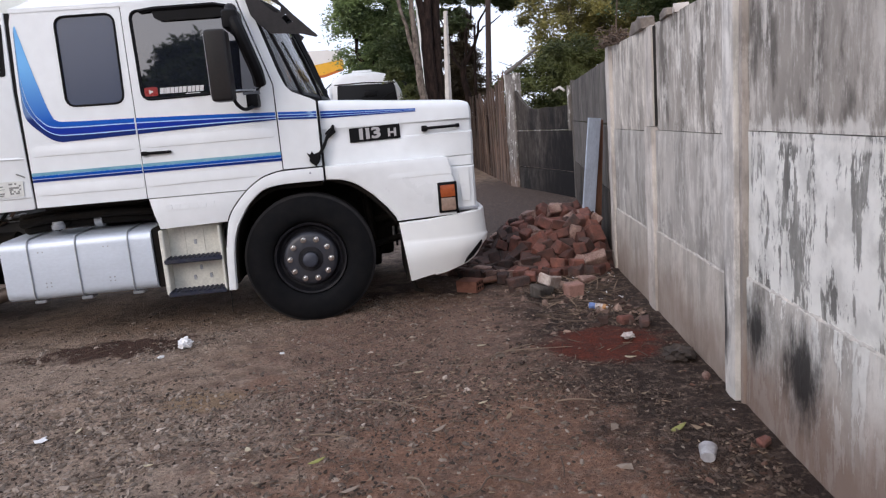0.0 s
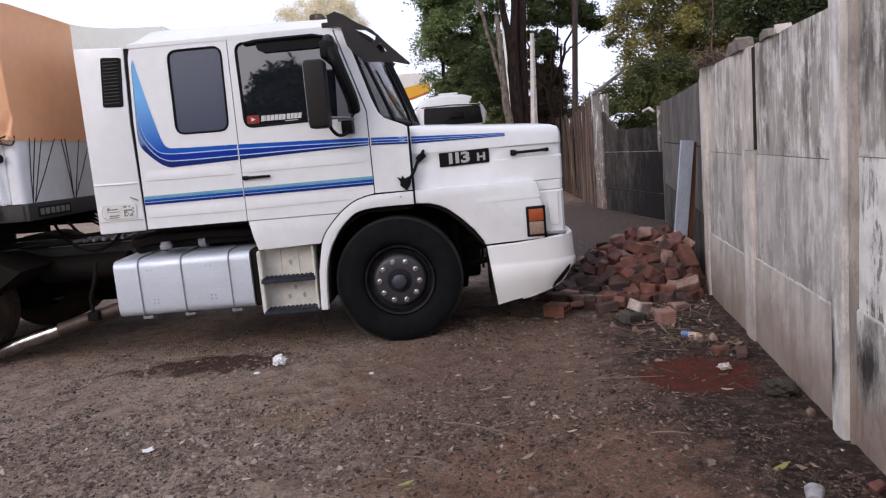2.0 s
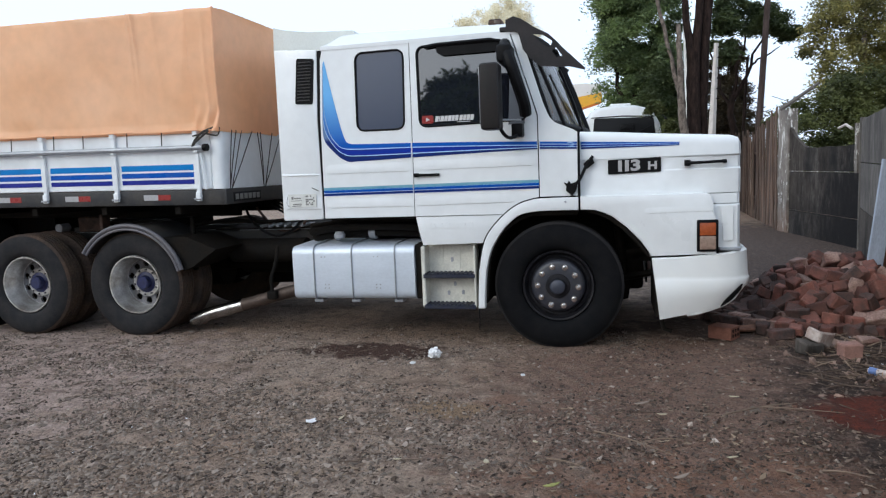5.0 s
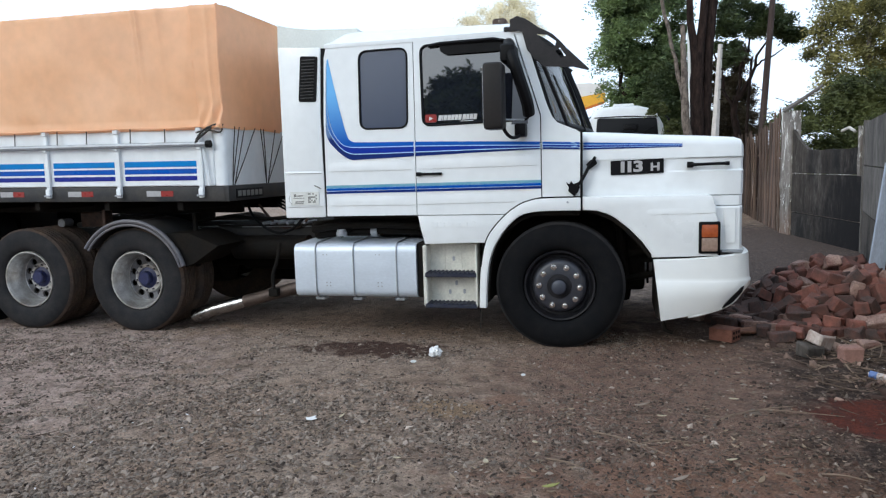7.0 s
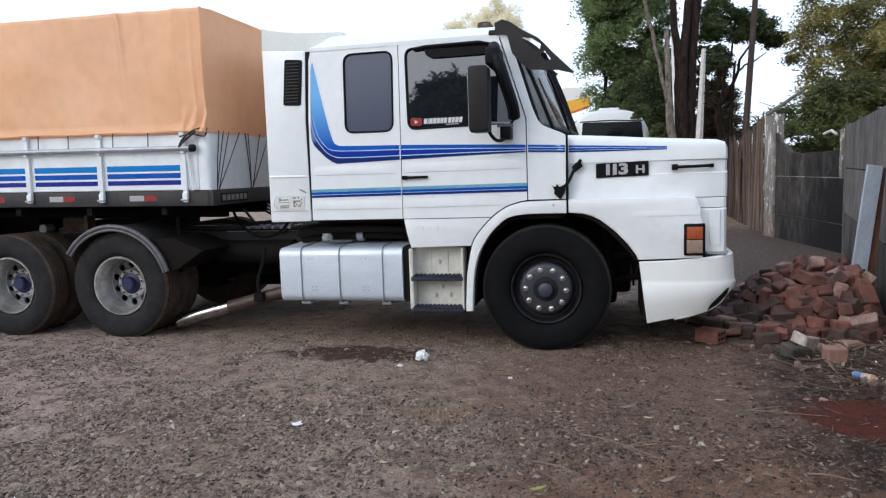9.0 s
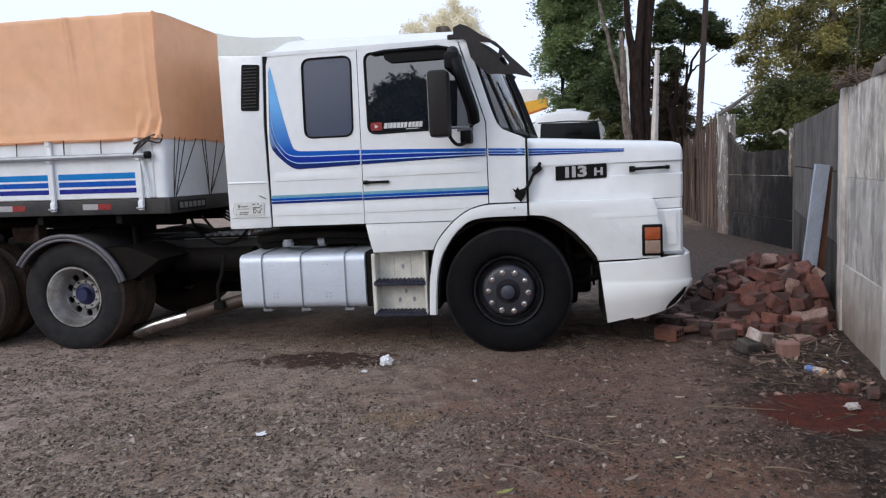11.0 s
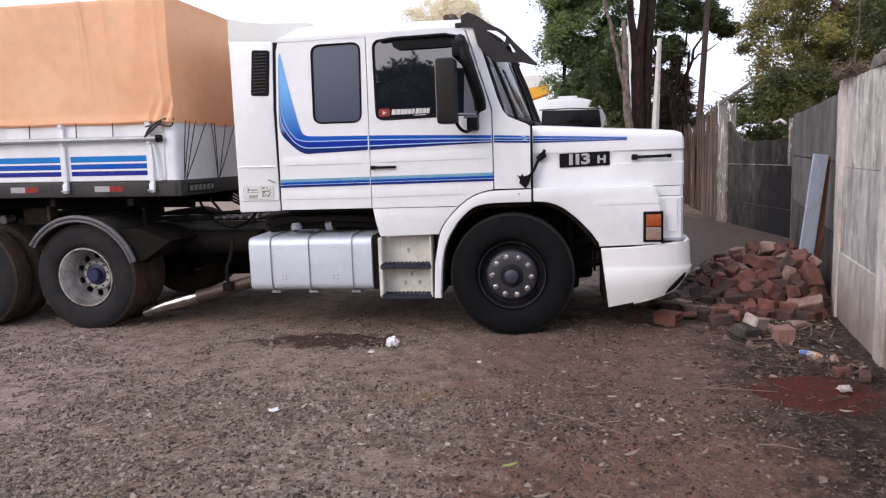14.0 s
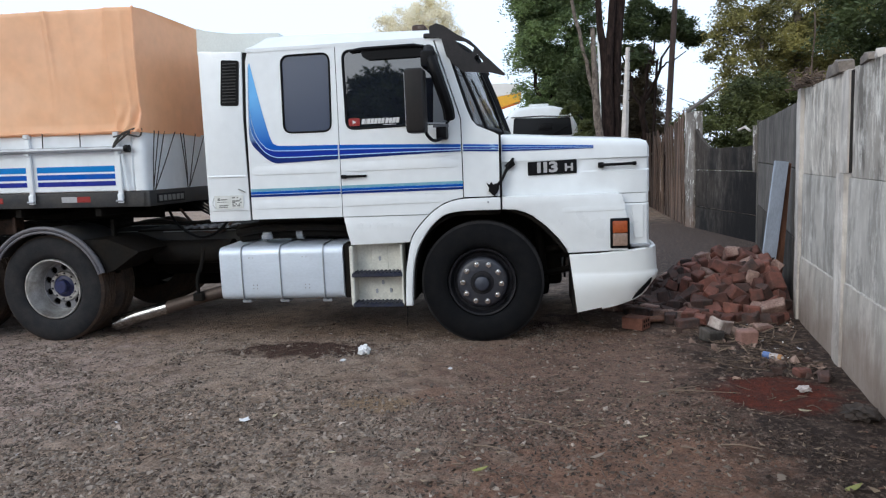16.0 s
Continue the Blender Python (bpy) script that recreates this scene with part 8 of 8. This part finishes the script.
def stone_material(name, dark, pale):
    m = bpy.data.materials.new(name)
    m.use_nodes = True
    n, l = m.node_tree.nodes, m.node_tree.links
    b = n["Principled BSDF"]
    b.inputs["Roughness"].default_value, b.inputs["Specular IOR Level"].default_value = 0.9, 0.3
    geo, mix = n.new("ShaderNodeNewGeometry"), n.new("ShaderNodeMix")
    pw = n.new("ShaderNodeMath")
    pw.operation, pw.inputs[1].default_value = "POWER", 1.6
    mix.data_type = "RGBA"
    mix.inputs[6].default_value, mix.inputs[7].default_value = (*dark, 1), (*pale, 1)
    l.new(geo.outputs["Random Per Island"], pw.inputs[0]), l.new(pw.outputs[0], mix.inputs["Factor"]), l.new(mix.outputs[2], b.inputs["Base Color"])
    return m


GRAVEL = stone_material("mixed_gravel", (0.115, 0.091, 0.074), (0.335, 0.275, 0.228))
DARKGRAVEL = stone_material("dark_soil_crumbs", (0.034, 0.025, 0.020), (0.185, 0.135, 0.105))
gravel("gravel", "fine mixed gravel strewn over the yard", 250000, (-7.5, 2.4, -4.6, 0.9), 0.0045, 0.018, 5, GRAVEL, 0.95)
gravel("dark_gravel", "fine dark gravel and soil crumbs", 140000, (-6.0, 3.3, -4.6, 0.9), 0.005, 0.016, 8, DARKGRAVEL, 0.1)
gravel("coarse_gravel", "coarser grey stones in the gravel", 5000, (-7.5, 3.2, -4.6, 0.9), 0.010, 0.030, 6, GRAVEL, 0.93)
gravel("pale_chips", "pale flat chips of stone and wood on the gravel", 1500, (-7.5, 2.2, -4.6, 0.9), 0.010, 0.026, 16, stone_material("pale_chip", (0.19, 0.14, 0.11), (0.50, 0.42, 0.36)), 0.5)
gravel("rubble_chips", "brick and mortar chips along the wall foot", 5000, (1.5, 3.1, -1.2, 1.1), 0.008, 0.05, 7, stone_material("brick_and_mortar_chips", (0.045, 0.026, 0.021), (0.36, 0.25, 0.20)), 0.1)
gravel("brick_chips", "scattered chips of brick and soil lumps", 2200, (1.1, 3.2, -4.6, -0.2), 0.008, 0.024, 9, stone_material("soil_and_brick_lumps", (0.030, 0.019, 0.015), (0.17, 0.095, 0.07)), 0.1)


def litter(name, label, n, region, size, seed, mt, slim=0.45, spare=0.2):
    rg = np.random.default_rng(seed)
    x, y = on_ground(rg, n, *region, spare)
    n = len(x)
    z = np.array([ground_height(a, c) for a, c in zip(x, y)]) + 0.014
    s = size * (0.4 + 1.0 * rg.random(n) ** 2)
    a = rg.uniform(0, 6.283, n)
    d = np.stack([np.cos(a), np.sin(a), rg.normal(0, 0.18, n)], 1) * s[:, None]
    w = np.stack([-np.sin(a), np.cos(a), rg.normal(0, 0.35, n)], 1) * (s * slim)[:, None]
    p = np.stack([x, y, z], 1)
    up = np.array([0, 0, 1.0]) * (s * 0.25)[:, None]
    v = np.stack([p - d + up, p - w * 0.9, p + d + up * 1.4, p + w * 0.9], 1).reshape(-1, 3)
    q = 4 * np.arange(n)[:, None]
    f = np.concatenate([q + np.array([0, 1, 2]), q + np.array([0, 2, 3])], 1).reshape(-1, 3)
    ob = raw_mesh(name, v.tolist(), f.tolist(), mt)
    tagged(ob, label, "leaf litter", kind="stuff")


litter("dry_leaves", "dry leaves and chaff scattered on the gravel", 14000, (-7.8, 3.4, -4.7, 1.3), 0.020, 31, LEAF_DRY, 0.34)
litter("rotting_leaves", "dark rotting leaves trodden into the soil", 20000, (-6.0, 3.4, -4.7, 1.3), 0.018, 34, LEAF_ROT, 0.4, 0.0)
litter("rotting_leaves", "thick dark leaf litter along the wall foot", 11000, (1.6, 3.4, -4.4, 1.2), 0.019, 32, LEAF_ROT, 0.42, 0.0)
litter("dry_leaves", "pale dry leaves along the wall foot", 700, (1.3, 3.4, -4.4, 1.2), 0.020, 35, LEAF_DRY, 0.4, 0.0)
litter("white_flecks", "tiny pale paper flecks in the gravel", 130, (-6.0, 2.8, -4.0, 0.5), 0.012, 33, PAPER, 0.7)
litter("wood_scraps", "torn cardboard and wood scraps in the debris", 90, (1.85, 2.8, -0.9, 0.6), 0.06, 37, LEAF_DRY, 0.24, 0.0)
litter("white_flecks", "torn white plastic bits in the debris", 420, (2.1, 2.85, -0.7, 0.7), 0.022, 36, PAPER, 0.6, 0.0)


def twigs(name, label, n, region, seed, length=(0.04, 0.2), thick=1.0, rise=0.006, mt=TWIG):
    rnd = random.Random(seed)
    bm = bmesh.new()
    for k in range(n):
        x, y = rnd.uniform(region[0], region[1]), rnd.uniform(region[2], region[3])
        if x > 2.275 + (y + 2.42) * 0.1665 - 0.12:
            continue
        a, ln, lift = rnd.random() * 6.283, rnd.uniform(*length), rise * rnd.random()
        pts = [(x + math.cos(a + 0.05 * j * math.sin(k)) * ln * j / 4, y + math.sin(a + 0.05 * j * math.sin(k)) * ln * j / 4, 0.008 + ground_height(x, y) + lift * j / 4) for j in range(5)]
        tube(pts, 0.002, 4, bm, radii=[q * thick for q in (0.0035, 0.003, 0.003, 0.0022, 0.001)])
    ob = mesh_object(name, bm, mt, 60)
    tagged(ob, label, "twigs", kind="stuff")


twigs("twigs", "thin dry twigs scattered on the gravel", 420, (-5.5, 2.6, -3.6, 0.6), 51)
twigs("twigs", "dry sticks heaped by the wall foot", 150, (1.8, 2.7, -0.9, 0.5), 52, (0.08, 0.26), 1.5, 0.04)
twigs("pale_sticks", "pale dry sticks and reed stalks in the debris", 34, (1.80, 2.65, -0.75, 0.35), 53, (0.06, 0.20), 1.9, 0.08, STICK)
twigs("pale_sticks", "short pale straws scattered on the soil", 150, (-4.0, 2.4, -3.6, 0.2), 54, (0.03, 0.09), 1.1, 0.006, STICK)
BRANCHES = (
    ("thin fallen branch on the gravel", (((1.05, -1.60), (1.11, -1.55), (1.32, -1.38), (1.52, -1.32)), ((1.32, -1.38), (1.47, -1.43), (1.75, -1.44)))),
    ("forked dry branch on the gravel", (((0.33, -1.91), (0.47, -2.0), (0.59, -2.06), (0.73, -2.22)), ((0.57, -2.05), (0.70, -2.0), (0.85, -1.98)), ((0.59, -2.06), (0.60, -2.16)))),
    ("short dark twig on the soil", (((1.23, -2.13), (1.31, -2.12), (1.38, -2.09)),)),
    ("short pale twig on the soil", (((1.20, -2.31), (1.25, -2.36), (1.29, -2.38)),)),
    ("thin straight twig on the soil", (((1.41, -2.28), (1.50, -2.31), (1.60, -2.33)),)),
    ("long curved twig on the soil", (((1.08, -3.09), (0.92, -3.0), (0.81, -3.11), (0.51, -3.13)), ((0.92, -3.0), (0.90, -2.9)))),
    ("thin straight twig on the gravel", (((0.10, -2.32), (0.20, -2.37), (0.29, -2.40)),)),
    ("bent twig on the gravel", (((-0.56, -3.02), (-0.57, -3.12), (-0.62, -3.23)),)),
    ("bent twig on the soil", (((0.56, -2.90), (0.61, -2.95), (0.64, -3.09)),)),
)
for words, stems in BRANCHES:
    x, y = stems[0][0]
    br = thing("fallen_branch", (x, y, 0), words, "branch", "fallen twigs")
    for k, line in enumerate(stems):
        pts = smooth_path([(px, py, 0.014 + 0.012 * (j % 2)) for j, (px, py) in enumerate(line)], 4)
        r = 0.006 if k == 0 else 0.0045
        part("side_twig" if k else "stem", tube(pts, r, 5, radii=[r * (1 - 0.6 * j / len(pts)) for j in range(len(pts))]), TWIG if "dark" in words or "curved" in words else STICK, br)
